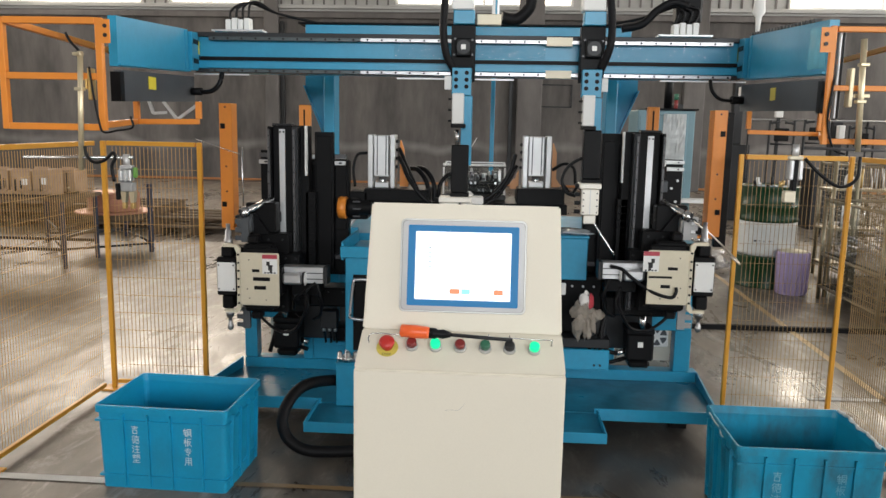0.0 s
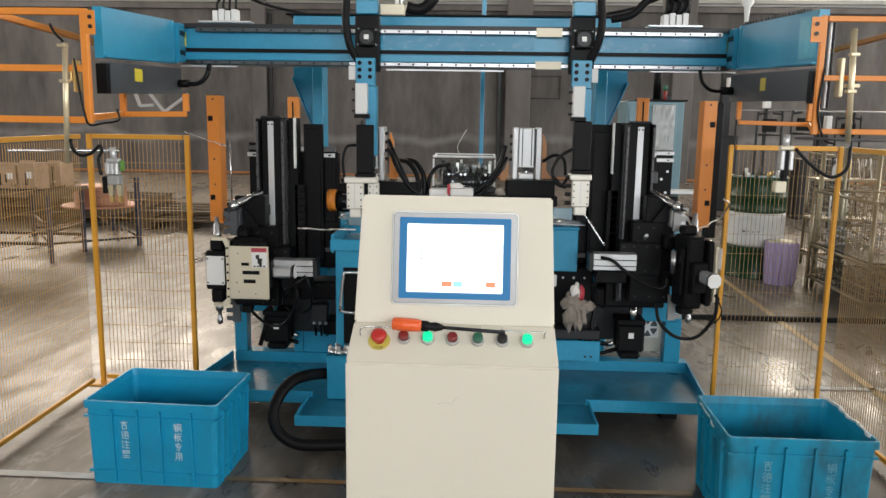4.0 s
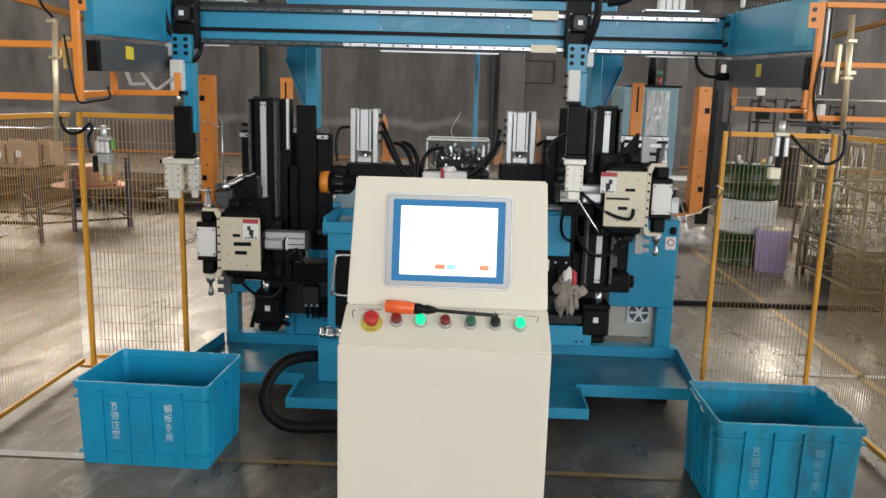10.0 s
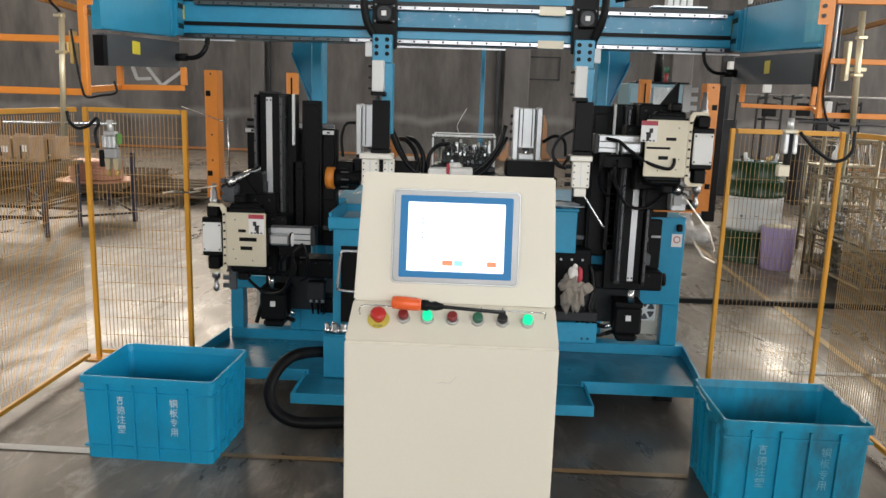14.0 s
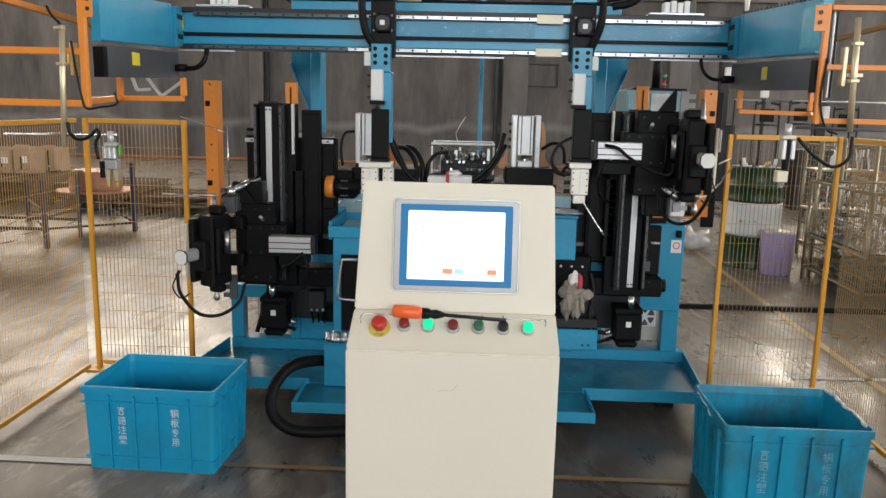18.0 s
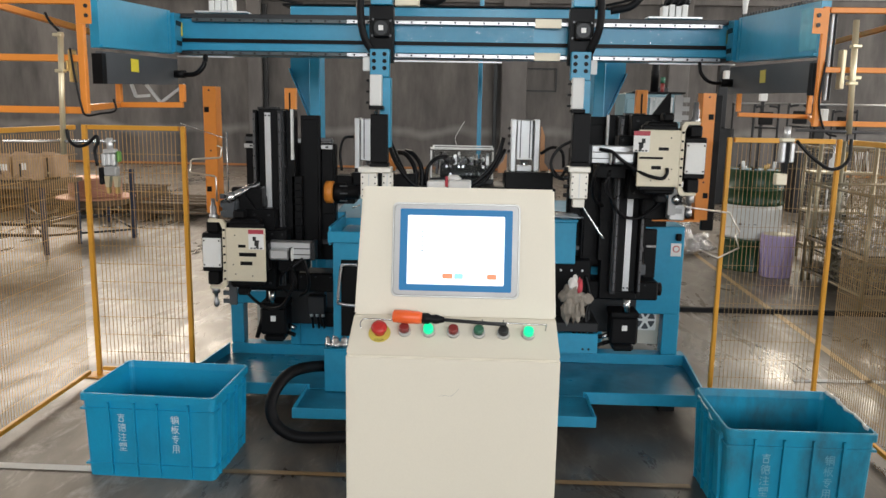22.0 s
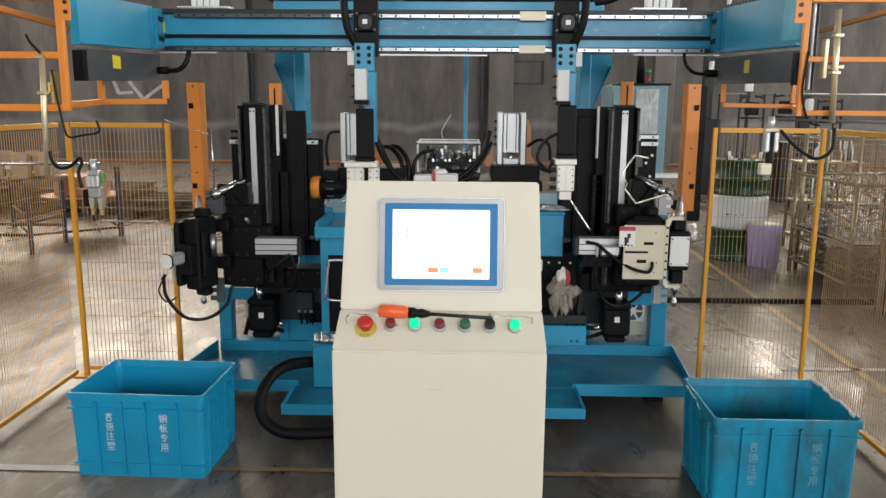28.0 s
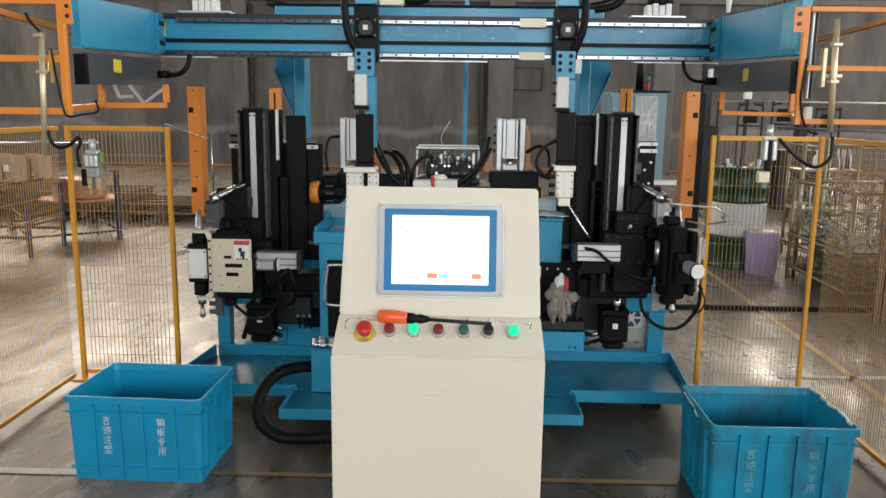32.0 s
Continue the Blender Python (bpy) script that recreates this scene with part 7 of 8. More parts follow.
sp_ = thing("copper_spool", (-4.3, 8.65, 0.42), "large spool of copper wire on a wooden disc", "wire spool")
part("disc", lathe(bm_new(), [(0.43, 0.0), (0.43, 0.018)], (-4.3, 8.65, 0.4205), (0, 0, 1), 36), COPPER, sp_)
part("winding", lathe(bm_new(), [(0.25, 0.019), (0.28, 0.03), (0.28, 0.23), (0.25, 0.24)] , (-4.3, 8.65, 0.42), (0, 0, 1), 36), COPPER, sp_)
ring = bm_new()
for q in range(10):
    tor = [(-4.3 + 0.281 * math.cos(a), 8.65 + 0.281 * math.sin(a), 0.455 + q * 0.02) for a in [2 * math.pi * i / 36 for i in range(37)]]
    tube(ring, tor, 0.009, 6, 1, smooth=False)
part("wire_winding", ring, COPPER, sp_)["kind"] = "stuff"
for k, (x, y, n) in enumerate(((-4.9, 10.4, 3), (-3.75, 10.2, 2), (-6.4, 10.5, 4))):
    pt = thing("pallet_stack", (x, y, 0), "low stack of dark wooden pallets", "pallet", "pallets")
    for q in range(n):
        for e in (-0.45, -0.15, 0.15, 0.45):
            part("board", box(bm_new(), x - 0.6, x + 0.6, y + e - 0.06, y + e + 0.06, q * 0.12 + 0.095, q * 0.12 + 0.115), WOOD, pt)
        for e in (-0.5, 0, 0.5):
            part("bearer", box(bm_new(), x + e - 0.05, x + e + 0.05, y - 0.5, y + 0.5, q * 0.12 + 0.001, q * 0.12 + 0.0945), WOOD, pt)

# ---- storage on the other side: drums, bucket, cage trolleys, wrapped cabinet ----
GREEN_DRUM = material("green_drum", (0.006, 0.04, 0.013), 0.35, 0, 60, 0.1, 2.5, 0.3, 0.03, spec=0.3)
DRUM_WHITE = material("white_drum_band", (0.62, 0.62, 0.6), 0.5, 0, 60, 0.06, 2.5, 0.25, 0.02)
LILAC = material("lilac_plastic", (0.42, 0.33, 0.55), 0.45, 0, 60, 0.06, 2.5, 0.2, 0.02)
TEAL = material("blue_lid", (0.08, 0.25, 0.4), 0.45, 0, 60, 0.1, 2.5, 0.3, 0.02)


def drum(x, y, label):
    t = thing("oil_drum", (x, y, 0), label, "drum", "oil drums")
    R = 0.268
    part("lower_shell", lathe(bm_new(), [(R, 0.0), (R + 0.006, 0.01), (R, 0.02), (R, 0.28), (R + 0.012, 0.3), (R, 0.315)], (x, y, 0), (0, 0, 1), 40), GREEN_DRUM, t)
    part("white_band", lathe(bm_new(), [(R + 0.001, 0.316), (R + 0.012, 0.34), (R + 0.002, 0.36), (R + 0.002, 0.60), (R + 0.001, 0.64)], (x, y, 0), (0, 0, 1), 40), DRUM_WHITE, t, "white painted belly with faint marks")
    part("upper_shell", lathe(bm_new(), [(R, 0.641), (R + 0.013, 0.66), (R, 0.68), (R, 0.78), (R + 0.01, 0.79), (R, 0.8), (R, 0.96), (R + 0.008, 0.975), (R - 0.01, 0.985), (R - 0.02, 0.965)], (x, y, 0), (0, 0, 1), 40), GREEN_DRUM, t)
    part("lid", lathe(bm_new(), [(R - 0.03, 0.966), (R - 0.05, 0.975)], (x, y, 0), (0, 0, 1), 32), TEAL, t, "dull blue drum lid with loose parts")
    for k in range(9):
        a = k * 0.7
        part("loose_part", cyl(bm_new(), (x + 0.16 * math.cos(a), y - 0.05 + 0.12 * math.sin(a), 0.976), (x + 0.17 * math.cos(a), y - 0.05 + 0.12 * math.sin(a), 1.0 + 0.03 * (k % 3)), 0.016, seg=8), random.choice((BRASS, DARK, WHITE)), t)
    for k in range(4):
        part("scribble", box(bm_new(), x - 0.19 + k * 0.04, x - 0.165 + k * 0.04, y - R + 0.055 - 0.018 * k, y - R + 0.058 - 0.018 * k, 0.455 + 0.008 * (k % 2), 0.47), GREY, t)


drum(2.84, 7.5, "green steel drum with a white band and parts on its lid")
bk = thing("lilac_bucket", (2.96, 7.1, 0), "lilac ribbed plastic bucket beside the drums", "bucket")
part("shell", lathe(bm_new(), [(0.13, 0.0), (0.135, 0.01), (0.14, 0.2), (0.147, 0.38), (0.147, 0.4)], (2.96, 7.1, 0), (0, 0, 1), 32), LILAC, bk)
for k in range(16):
    a = 2 * math.pi * k / 16
    part("rib", cyl(bm_new(), (2.96 + 0.136 * math.cos(a), 7.1 + 0.136 * math.sin(a), 0.02), (2.96 + 0.147 * math.cos(a), 7.1 + 0.147 * math.sin(a), 0.38), 0.006, seg=6), LILAC, bk)
part("contents", lathe(bm_new(), [(0.14, 0.401), (0.1, 0.41), (0.04, 0.42)], (2.96, 7.1, 0), (0, 0, 1), 20), CREAM, bk, "pale scrap heaped to the rim")

CAGE = material("galvanised_wire", (0.28, 0.21, 0.11), 0.4, 0.6, 60, 0.12, 2.5, 0.3, 0.02)
random.seed(21)


def cage(x0, x1, y0, y1, h, label, CAGE=CAGE):
    """A wire-mesh cage trolley with bright metal parts heaped on its shelves."""
    t = thing("cage_trolley", ((x0 + x1) / 2, (y0 + y1) / 2, 0), label, "trolley", "cage trolleys")
    for x in (x0, x1):
        for y in (y0, y1):
            part("post", cyl(bm_new(), (x, y, 0.0), (x, y, h), 0.017, seg=10), CAGE, t)
    for z in (0.12, h * 0.45, h - 0.02):
        b = bm_new()
        for p, q in (((x0, y0), (x1, y0)), ((x1, y0), (x1, y1)), ((x1, y1), (x0, y1)), ((x0, y1), (x0, y0))):
            cyl(b, (*p, z), (*q, z), 0.014, seg=8)
        part("hoop", b, CAGE, t)
    m = bm_new()
    n = int((x1 - x0) / 0.06)
    for i in range(1, n):
        x = x0 + (x1 - x0) * i / n
        cyl(m, (x, y0, 0.12), (x, y0, h - 0.02), 0.0026, seg=5, caps=False)
    n = int((y1 - y0) / 0.06)
    for i in range(1, n):
        y = y0 + (y1 - y0) * i / n
        cyl(m, (x0, y, 0.12), (x0, y, h - 0.02), 0.0026, seg=5, caps=False)
    for i in range(1, int(h / 0.06)):
        z = 0.12 + i * 0.06
        if z < h - 0.03:
            cyl(m, (x0, y0, z), (x1, y0, z), 0.0026, seg=5, caps=False)
            cyl(m, (x0, y0, z), (x0, y1, z), 0.0026, seg=5, caps=False)
    part("wire_mesh", m, CAGE, t)["kind"] = "stuff"
    for z in (0.13, h * 0.46):
        part("shelf", box(bm_new(), x0 + 0.02, x1 - 0.02, y0 + 0.02, y1 - 0.02, z, z + 0.015), DARK, t)
        heap = bm_new()
        for i in range(150):
            p = Vector((random.uniform(x0 + 0.07, x1 - 0.07), random.uniform(y0 + 0.06, y1 - 0.06), z + 0.02 + random.random() ** 1.5 * h * 0.28))
            d = Vector((random.uniform(-1, 1), random.uniform(-1, 1), random.uniform(-0.6, 0.6))).normalized() * random.uniform(0.02, 0.05)
            cyl(heap, p - d, p + d, random.uniform(0.006, 0.012), seg=6)
        part("metal_scrap", heap, random.choice((BRASS, RAIL, CAGE)), t, "heap of bright small metal parts")["kind"] = "stuff"


CAGE_STEEL = material("bright_zinc_wire", (0.24, 0.21, 0.15), 0.35, 0.7, 60, 0.12, 2.5, 0.3, 0.02)
cage(3.13, 3.95, 5.8, 6.9, 0.92, "zinc wire-mesh cage trolley heaped with bright metal parts", CAGE_STEEL)
cage(4.05, 4.9, 5.3, 6.3, 1.1, "wire-mesh cage trolley heaped with bright metal parts")
cage(3.6, 4.5, 7.3, 8.2, 1.2, "zinc wire-mesh cage trolley heaped with bright metal parts", CAGE_STEEL)
cage(4.7, 5.7, 6.9, 8.0, 1.2, "wire-mesh cage trolley heaped with bright metal parts")

RACK = material("tarnished_rack", (0.34, 0.3, 0.21), 0.38, 0.7, 60, 0.15, 2.5, 0.4, 0.02)
rk = thing("parts_rack", (3.4, 7.0, 0), "open steel rack with bright rods and small parts on its shelves", "rack")
for x in (3.22, 3.42, 3.72):
    part("post", cyl(bm_new(), (x, 6.98, 0), (x, 6.98, 1.28), 0.02, seg=10), RACK, rk)
for z in (0.3, 0.62, 0.98):
    part("shelf", box(bm_new(), 3.18, 3.76, 6.97, 7.22, z, z + 0.02, 0.003), RACK, rk)
random.seed(33)
for k in range(26):
    x = 3.2 + 0.52 * random.random()
    z = random.choice((0.321, 0.641, 1.001))
    part("rod", cyl(bm_new(), (x, 7.05 + 0.1 * random.random(), z), (x + random.uniform(-0.02, 0.02), 7.1, z + random.uniform(0.1, 0.26)), random.uniform(0.005, 0.011), seg=6), random.choice((STEEL, BRASS, DARK, WHITE)), rk)
part("bottle", lathe(bm_new(), [(0.035, 0.0), (0.04, 0.02), (0.04, 0.1), (0.015, 0.14), (0.015, 0.17)], (3.35, 6.99, 1.001), (0, 0, 1), 14), WHITE, rk, "white plastic bottle")
for x, y, h_, m_ in ((3.32, 5.62, 0.52, 4), (3.12, 5.35, 1.05, 5)):
    bb = thing("board_bundle", (x, y, 0), "upright bundle of dark narrow boards beside the cage trolleys", "boards", "board bundles")
    for k in range(m_):
        part("board", obox(bm_new(), pose(x + k * 0.034, y + 0.012 * (k % 2), h_ / 2 + 0.004 * k + 0.001, 0, 0.6 * (k - 2), 0), 0.024, 0.03, h_ + 0.008 * k, 0.002), WOOD, bb)

WRAP = material("plastic_wrap", (0.84, 0.85, 0.84), 0.22, 0, 18, 0.25, 4.0, 0.5, 0.6, coat=0.5)
CAB = material("blue_grey_cabinet", (0.13, 0.24, 0.28), 0.4, 0, 40, 0.06, 2.2, 0.25, 0.03)
cb = thing("electrical_cabinet", (1.58, 6.7, 0), "blue-grey electrical cabinet partly wrapped in clear plastic", "cabinet")
part("body", box(bm_new(), 1.345, 1.82, 6.5, 6.95, 0.08, 1.66, 0.006), CAB, cb)
part("plinth", box(bm_new(), 1.36, 1.80, 6.52, 6.93, 0.0, 0.0795), DARK, cb)
part("door", box(bm_new(), 1.36, 1.76, 6.485, 6.4995, 0.14, 1.62, 0.004), CAB, cb)
wr = bm_new()
gx, gz = 14, 26
vs = [[wr.verts.new((1.55 + 0.19 * i / gx, 6.47 - 0.014 * abs(noise.noise(Vector((i * 0.6, j * 0.45, 2.0)))), 0.75 + 0.88 * j / gz)) for i in range(gx + 1)] for j in range(gz + 1)]
for j in range(gz):
    for i in range(gx):
        wr.faces.new((vs[j][i], vs[j][i + 1], vs[j + 1][i + 1], vs[j + 1][i]))
bmesh.ops.solidify(wr, geom=wr.faces[:], thickness=0.002)
part("plastic_wrap", wr, WRAP, cb, "crinkled clear plastic wrap")
part("signal_mast", cyl(bm_new(), (1.63, 6.7, 1.6605), (1.63, 6.7, 2.05), 0.035, seg=14), BLACK, cb)
part("signal_lamp", cyl(bm_new(), (1.68, 6.62, 1.6605), (1.68, 6.62, 1.75), 0.017, seg=12), DULL_RED, cb, "dull red signal lamp")
part("roof_plate", box(bm_new(), 1.4, 1.84, 6.47, 6.9, 1.661, 1.675, 0.003), BLACK, cb)
part("signal_lamp", cyl(bm_new(), (1.68, 6.62, 1.7505), (1.68, 6.62, 1.80), 0.02, seg=12), DULL_GREEN, cb)
part("folding_shelf", box(bm_new(), 1.70, 2.0, 6.3, 6.4995, 0.9, 0.925, 0.003), WHITE, cb)
bag = thing("plastic_bag", (2.42, 8.15, 0), "crumpled clear plastic bag on the floor", "plastic bag")
BAG_FILM = FILM.copy()
BAG_FILM.name = "cloudy_clear_film"
BAG_FILM.node_tree.nodes["Mix Shader"].inputs[0].default_value = 0.5
for c, q, sd_ in (((2.40, 8.15, 0.12), (0.2, 0.12, 0.12), 4.4), ((2.36, 8.15, 0.25), (0.09, 0.07, 0.14), 6.1), ((2.52, 8.13, 0.08), (0.13, 0.09, 0.07), 8.3)):
    part("bag_fold", crumple(bm_new(), c, q, 2.0, sd_), BAG_FILM, bag)
# black cable cover lying across the floor
b = bm_new()
prism(b, [(5.64, 0.001), (5.74, 0.001), (5.71, 0.028), (5.67, 0.028)], "x", 1.4, 5.5)
solo("cable_cover", b, BLACK_RUB, "black rubber cable cover lying across the floor", "cable cover")
# a dark rolling stand with monitors of welding gear in the distance
for x, y, w_, h_ in ((3.1, 12.5, 0.5, 1.9), (4.2, 13.0, 0.4, 2.3), (5.4, 12.0, 0.7, 1.7)):
    g = thing("machine_stand", (x, y, 0), "dark machine stand far back in the hall", "stand", "far stands")
    part("frame", box(bm_new(), x - w_ / 2, x + w_ / 2, y, y + 0.5, 0.0, h_ * 0.55, 0.01), DARK, g)
    part("mast", box(bm_new(), x - 0.08, x + 0.08, y + 0.1, y + 0.25, h_ * 0.55, h_, 0.01), DARK, g)
    part("head", box(bm_new(), x - 0.03, x + 0.06, y - 0.02, y + 0.095, h_ - 0.3, h_ - 0.1, 0.01), WHITE, g)
# dark tubular chairs and a pale lamp box far back, behind the drums
for x, y, h_ in ((4.17, 11.0, 1.6), (4.72, 11.2, 1.62), (5.3, 11.1, 1.55)):
    ch = thing("tubular_stand", (x, y, 0), "dark tubular steel stand with rounded hoops far back", "stand", "tubular stands")
    for e in (-0.17, 0.17):
        part("hoop", tube(bm_new(), [(x + e, y, 0.0), (x + e, y, h_ - 0.1), (x + e * 0.85, y, h_), (x + e * 0.2, y, h_ + 0.02)], 0.017, 8, 6), DARK, ch)
    part("cross_tube", cyl(bm_new(), (x - 0.15, y, h_ - 0.28), (x + 0.15, y, h_ - 0.28), 0.014, seg=8), DARK, ch)
    part("panel", box(bm_new(), x - 0.1, x + 0.1, y - 0.01, y + 0.02, h_ - 0.24, h_ - 0.06, 0.01), BLACK, ch)
hr = thing("hand_rail", (5.5, 11.6, 0), "thin pale rail on posts far back in the hall", "rail")
part("rail", cyl(bm_new(), (3.9, 11.6, 1.66), (7.6, 11.6, 1.66), 0.014, seg=8), RAIL, hr)
for x in (3.9, 5.6, 7.6):
    part("post", cyl(bm_new(), (x, 11.6, 0.0), (x, 11.6, 1.66), 0.016, seg=8), DARK, hr)
lb2 = thing("lamp_box", (4.22, 11.3, 0), "white lamp box on a dark post far back", "lamp")
part("post", box(bm_new(), 4.2, 4.24, 11.3, 11.34, 0.0, 1.6895), DARK, lb2)
part("box", box(bm_new(), 4.16, 4.27, 11.27, 11.33, 1.69, 1.9, 0.01), WHITE, lb2)
# thin frame drawn on the back wall by conduits
b = bm_new()
for (x0, z0, x1, z1) in ((1.22, 2.47, 2.05, 2.5), (1.22, 1.95, 2.05, 1.98), (1.22, 1.95, 1.25, 2.5), (2.02, 1.95, 2.05, 2.5)):
    box(b, x0, x1, HY1 - 0.03, HY1 - 0.002, z0, z1)
solo("wall_conduit", b, DARK, "thin dark conduit frame on the back wall", "conduit")
for x in (0.58, -5.0):
    solo("downpipe", box(bm_new(), x - 0.05, x + 0.05, HY1 - 0.1, HY1 - 0.002, 0.3, 3.9, 0.01), DARK, "dark conduit running up the back wall", "conduit", "wall conduits")
def motions():
    # carriage along the beam
    rows = [(0, -0.066, -0.012), (0.5, -0.069, 0.0), (0.9, -0.08, 0.02), (1.0, -0.12, 0.03), (1.2, -0.30, 0.04), (1.5, -0.47, 0.04), (1.8, -0.505, 0.04), (2.0, -0.51, 0.04), (3.5, -0.51, 0.04), (6.0, -0.51, 0.04), (6.3, -0.62, 0.035), (6.6, -0.92, 0.03), (6.9, -1.24, 0.02),
            (7.2, -1.41, 0.017), (7.5, -1.43, 0.017), (9.0, -1.43, 0.017), (11.4, -1.43, 0.017), (11.6, -1.38, 0.03), (11.9, -1.20, 0.045), (12.2, -0.9, 0.05), (12.5, -0.62, 0.052), (12.8, -0.45, 0.052), (13.0, -0.425, 0.052), (20, -0.425, 0.052), (32, -0.425, 0.052)]
    walk(CAR_L, [(t, pose(KN * (x + 0.01), 0, 0)) for t, x, z in rows])
    walk(GRIP_L, [(t, pose(KN * (x + 0.01), 0, KN * z)) for t, x, z in rows])
    # swinging arms, in degrees from rest
    swing, reach = 111, 103
    left = [(0, 0), (14.2, 0), (14.45, 50), (14.7, swing), (16.5, swing), (16.75, 75), (17.0, 0), (17.45, 0), (17.7, 62), (17.95, swing), (18.35, swing), (18.6, 14), (18.8, 0), (19.05, 0), (19.25, 35), (19.45, swing), (19.9, swing), (20.1, 50), (20.3, 0), (20.75, 0), (20.95, swing),
            (21.4, swing), (21.6, 88), (21.8, 0), (22.25, 0), (22.45, 44), (22.8, 45), (23.15, 45), (23.35, 0), (24.55, 0), (24.75, swing), (28.45, swing), (28.6, 72), (28.78, 0), (32, 0)]
    right = [(0, 0), (2.95, 0), (3.2, 30), (3.45, reach), (5.85, reach), (6.0, 32), (6.1, 0), (14.4, 0), (14.8, reach), (16.6, reach), (16.85, 0), (17.55, 0), (17.8, 88), (18.15, 92), (18.4, 72), (18.6, 0), (19.55, 0), (19.75, reach), (20.35, reach), (20.6, 6), (20.7, 0),
             (29.15, 0), (29.3, 33), (29.48, reach), (30.15, reach), (30.3, 90), (30.45, 0), (31.4, 0), (31.58, reach), (32, reach)]

    def between(track, t):
        for (t0, v0), (t1, v1) in zip(track, track[1:]):
            if t <= t1:
                return v0 + (v1 - v0) * (t - t0) / (t1 - t0)
        return track[-1][1]

    rise = [(0, 0), (9.15, 0), (9.3, 0.015), (9.5, 0.035), (9.7, 0.046), (9.9, 0.048), (30.15, 0.048), (30.28, 0.025), (30.42, 0), (32, 0)]
    walk(HL, [(t, pose(0, 0, z)) for t, z in rise])
    times = sorted({t for t, _ in left} | {t for t, _ in rise})
    walk(AL, [(t, pose(AXL.x, AXL.y, between(rise, t), 0, 0, -between(left, t))) for t in times])
    # the other unit slides across and its head climbs
    slide = [(0, 0), (7.65, 0), (8.0, -0.05), (8.3, -0.095), (8.6, -0.13), (9.0, -0.135), (11.45, -0.135), (11.7, -0.09), (12.0, -0.035), (12.4, 0), (21.6, 0), (22.0, -0.022), (22.5, -0.075), (22.9, -0.125), (23.2, -0.135), (25.6, -0.135), (26.3, -0.07), (27.0, 0), (32, 0)]
    climb = [(0, 0.065), (9.2, 0.065), (9.5, 0.165), (9.8, 0.26), (10.1, 0.345), (10.4, 0.43), (10.7, 0.505), (10.95, 0.535), (23.2, 0.535), (23.4, 0.50), (23.6, 0.435), (23.9, 0.345), (24.2, 0.255), (24.5, 0.165), (24.8, 0.06), (24.95, 0.035), (25.6, 0.033), (26.3, 0.05), (27.0, 0.065), (32, 0.065)]
    walk(UR, [(t, pose(0.885 + x, 3.7, 0)) for t, x in slide])
    walk(HR, [(t, pose(0, 0, z)) for t, z in climb])
    times = sorted({t for t, _ in right} | {t for t, _ in climb})
    walk(AR, [(t, pose(AXR.x, AXR.y, between(climb, t), 0, 0, between(right, t))) for t in times])

    # the picker dips once to take a wire away
    walk(PICK, [(t, pose(x, 0, z)) for t, x, z in ((0, 0, 0), (26.2, 0, 0), (27.0, 0, -0.07), (27.4, 0, -0.075), (28.45, 0, -0.075), (28.8, 0, -0.01), (29.0, 0, 0), (32, 0, 0))])
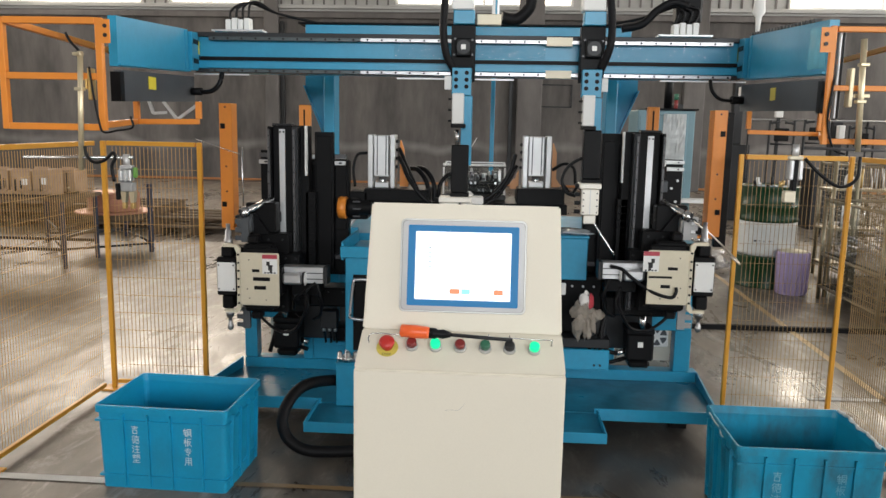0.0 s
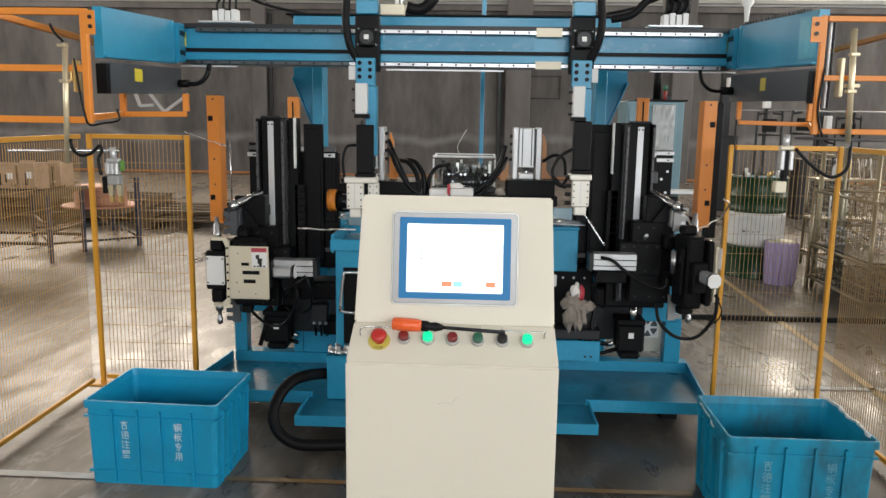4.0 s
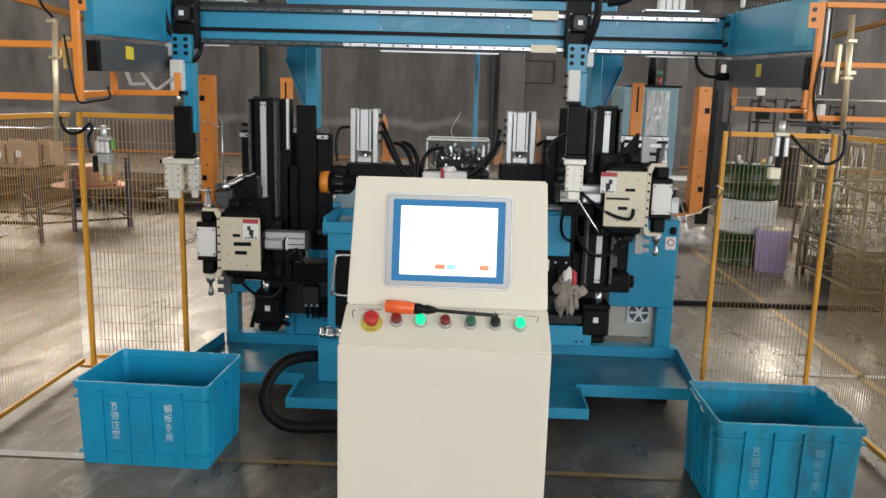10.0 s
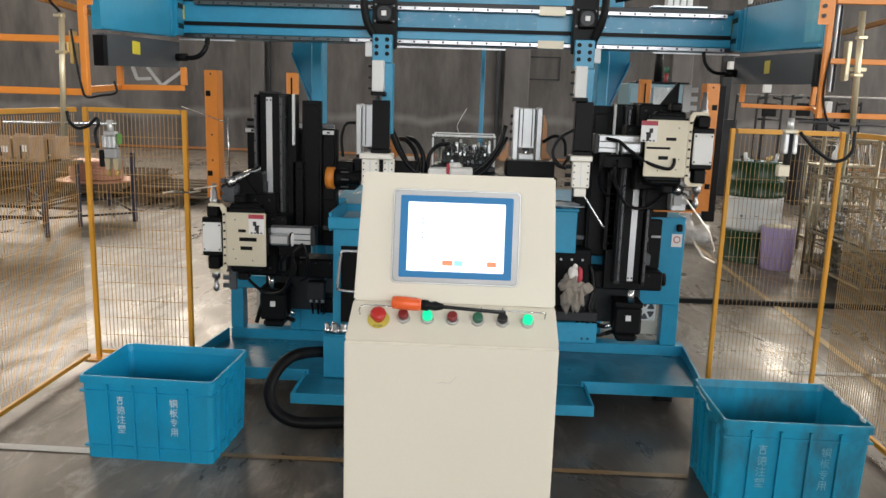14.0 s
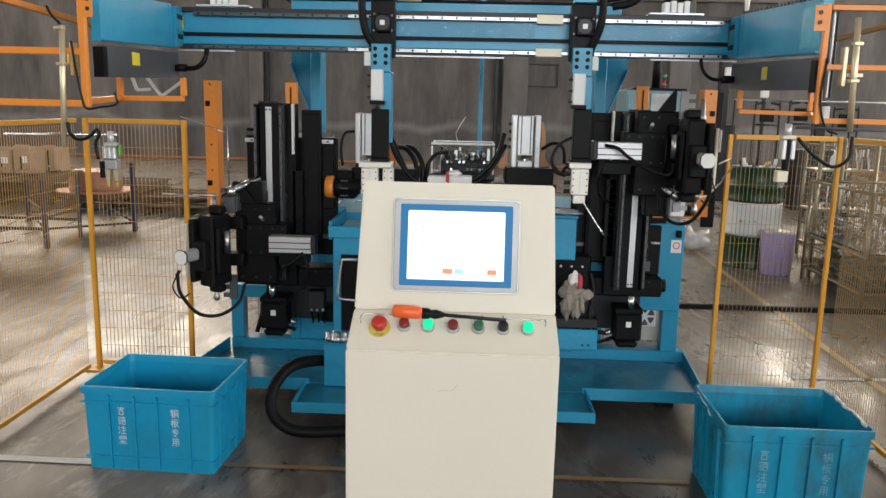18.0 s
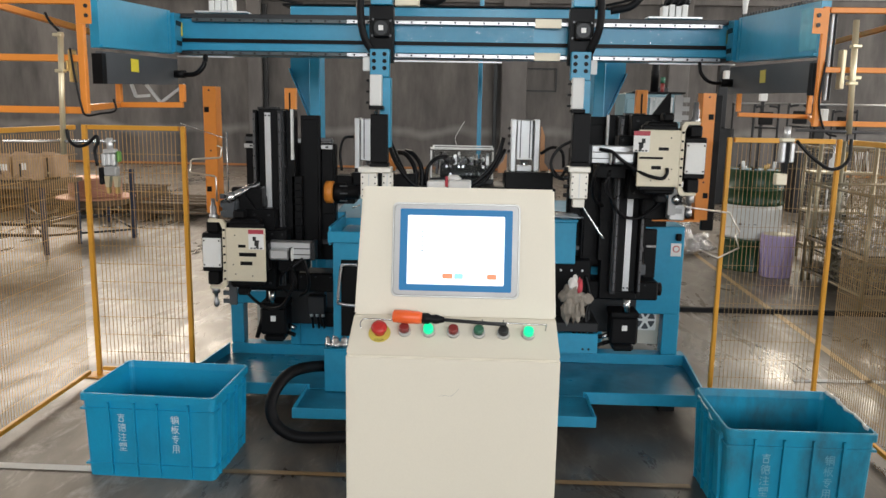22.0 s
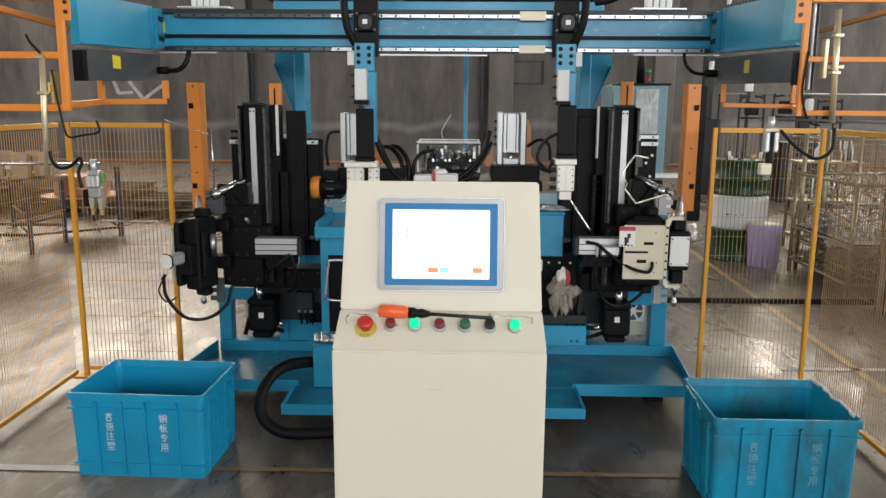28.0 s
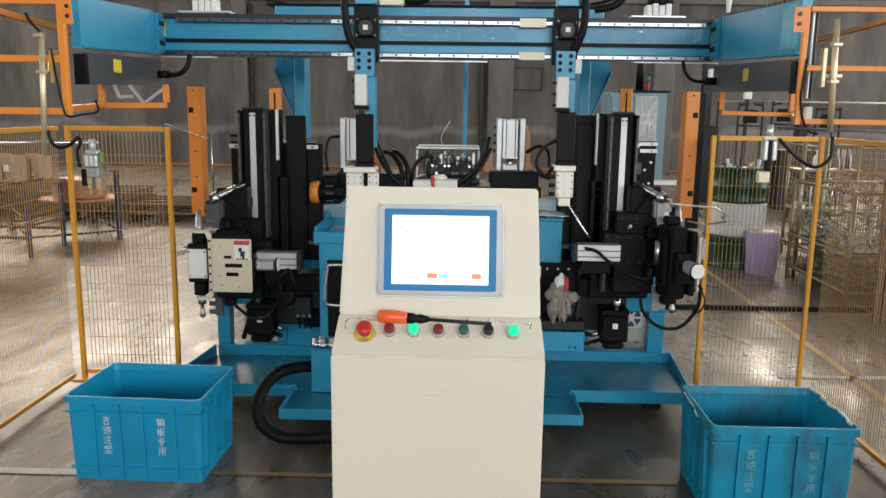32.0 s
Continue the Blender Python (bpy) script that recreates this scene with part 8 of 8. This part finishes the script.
    # the wires turn in their chucks; the finished one drops into the tub
    turn = ((0, -50, 15, 60), (0.7, -70, 20, 62), (1.2, -90, 25, 65), (1.6, -110, 30, 68), (2.0, -130, 35, 70), (13, -130, 35, 70), (13.4, -100, 38, 50), (13.8, -60, 42, 30), (14.2, -25, 45, 10), (14.5, 0, 45, 0), (14.9, -50, 30, 30), (15.5, -100, 15, 50),
            (16.5, -140, 10, 60), (17.4, -140, 10, 60), (17.9, -150, 5, 50), (18.3, -150, 5, 50), (18.5, -90, 20, 30), (18.7, -40, 40, 10), (19.0, 0, 55, 0), (19.5, 0, 40, 0), (19.8, 0, 0, 0), (25.5, 0, 0, 0), (26.2, 0, 60, 0), (26.9, 0, 120, 15), (27.5, 0, 165, 35), (29.2, 0, 165, 35))
    after = ((29.33, 180, 12, 165), (29.5, 180, 10, 100), (29.65, 180, 8, 30), (29.9, 180, 8, -40), (30.4, 180, 8, -40), (30.65, 180, 6, -80), (30.9, 180, 5, -110), (31.2, 170, 5, -110), (31.5, 120, 2, -70), (31.75, 60, 0, -20), (32, 60, 0, -15))
    walk(WR, [(t, pose(1.045, 3.37, 1.092, r, a, c)) for t, r, a, c in turn + after])
    rows = ((0, -0.1, 3.22, 0.98, 0), (0.9, -0.1, 3.22, 1.0, 0), (1.2, -0.27, 3.22, 1.0, 0), (1.5, -0.41, 3.22, 1.0, 0), (2.0, -0.45, 3.22, 1.0, 0), (6.0, -0.45, 3.22, 1.0, 0), (6.3, -0.54, 3.22, 1.02, 0), (6.6, -0.8, 3.22, 1.03, 0), (6.9, -1.05, 3.24, 1.04, 0), (7.3, -1.115, 3.37, 1.06, 0),
            (11.4, -1.115, 3.37, 1.06, 0), (11.9, -1.115, 3.37, 1.06, -20), (13.5, -1.115, 3.37, 1.06, -20), (14.5, -1.115, 3.37, 1.06, 0), (20.9, -1.115, 3.37, 1.06, 0), (21.5, -1.115, 3.37, 1.06, 60), (22.2, -1.115, 3.37, 1.06, 95), (23.3, -1.115, 3.37, 1.06, 80), (23.8, -1.115, 3.37, 1.06, 20),
            (24.5, -1.115, 3.37, 1.06, 0), (25.5, -1.115, 3.37, 1.06, 0), (26.5, -1.12, 3.35, 1.06, 0), (27.4, -1.24, 3.3, 1.0, 0), (28.0, -1.3, 3.3, 0.96, 0), (28.2, -1.22, 3.0, 0.7, 40), (28.45, -1.1, 2.85, 0.03, 0), (32, -1.1, 2.85, 0.03, 0))
    walk(WL, [(t, pose(x, y, z, 80 if 27 < t < 28.1 or t < 21 or t > 28.4 else 0, a, 0)) for t, x, y, z, a in rows])


motions()
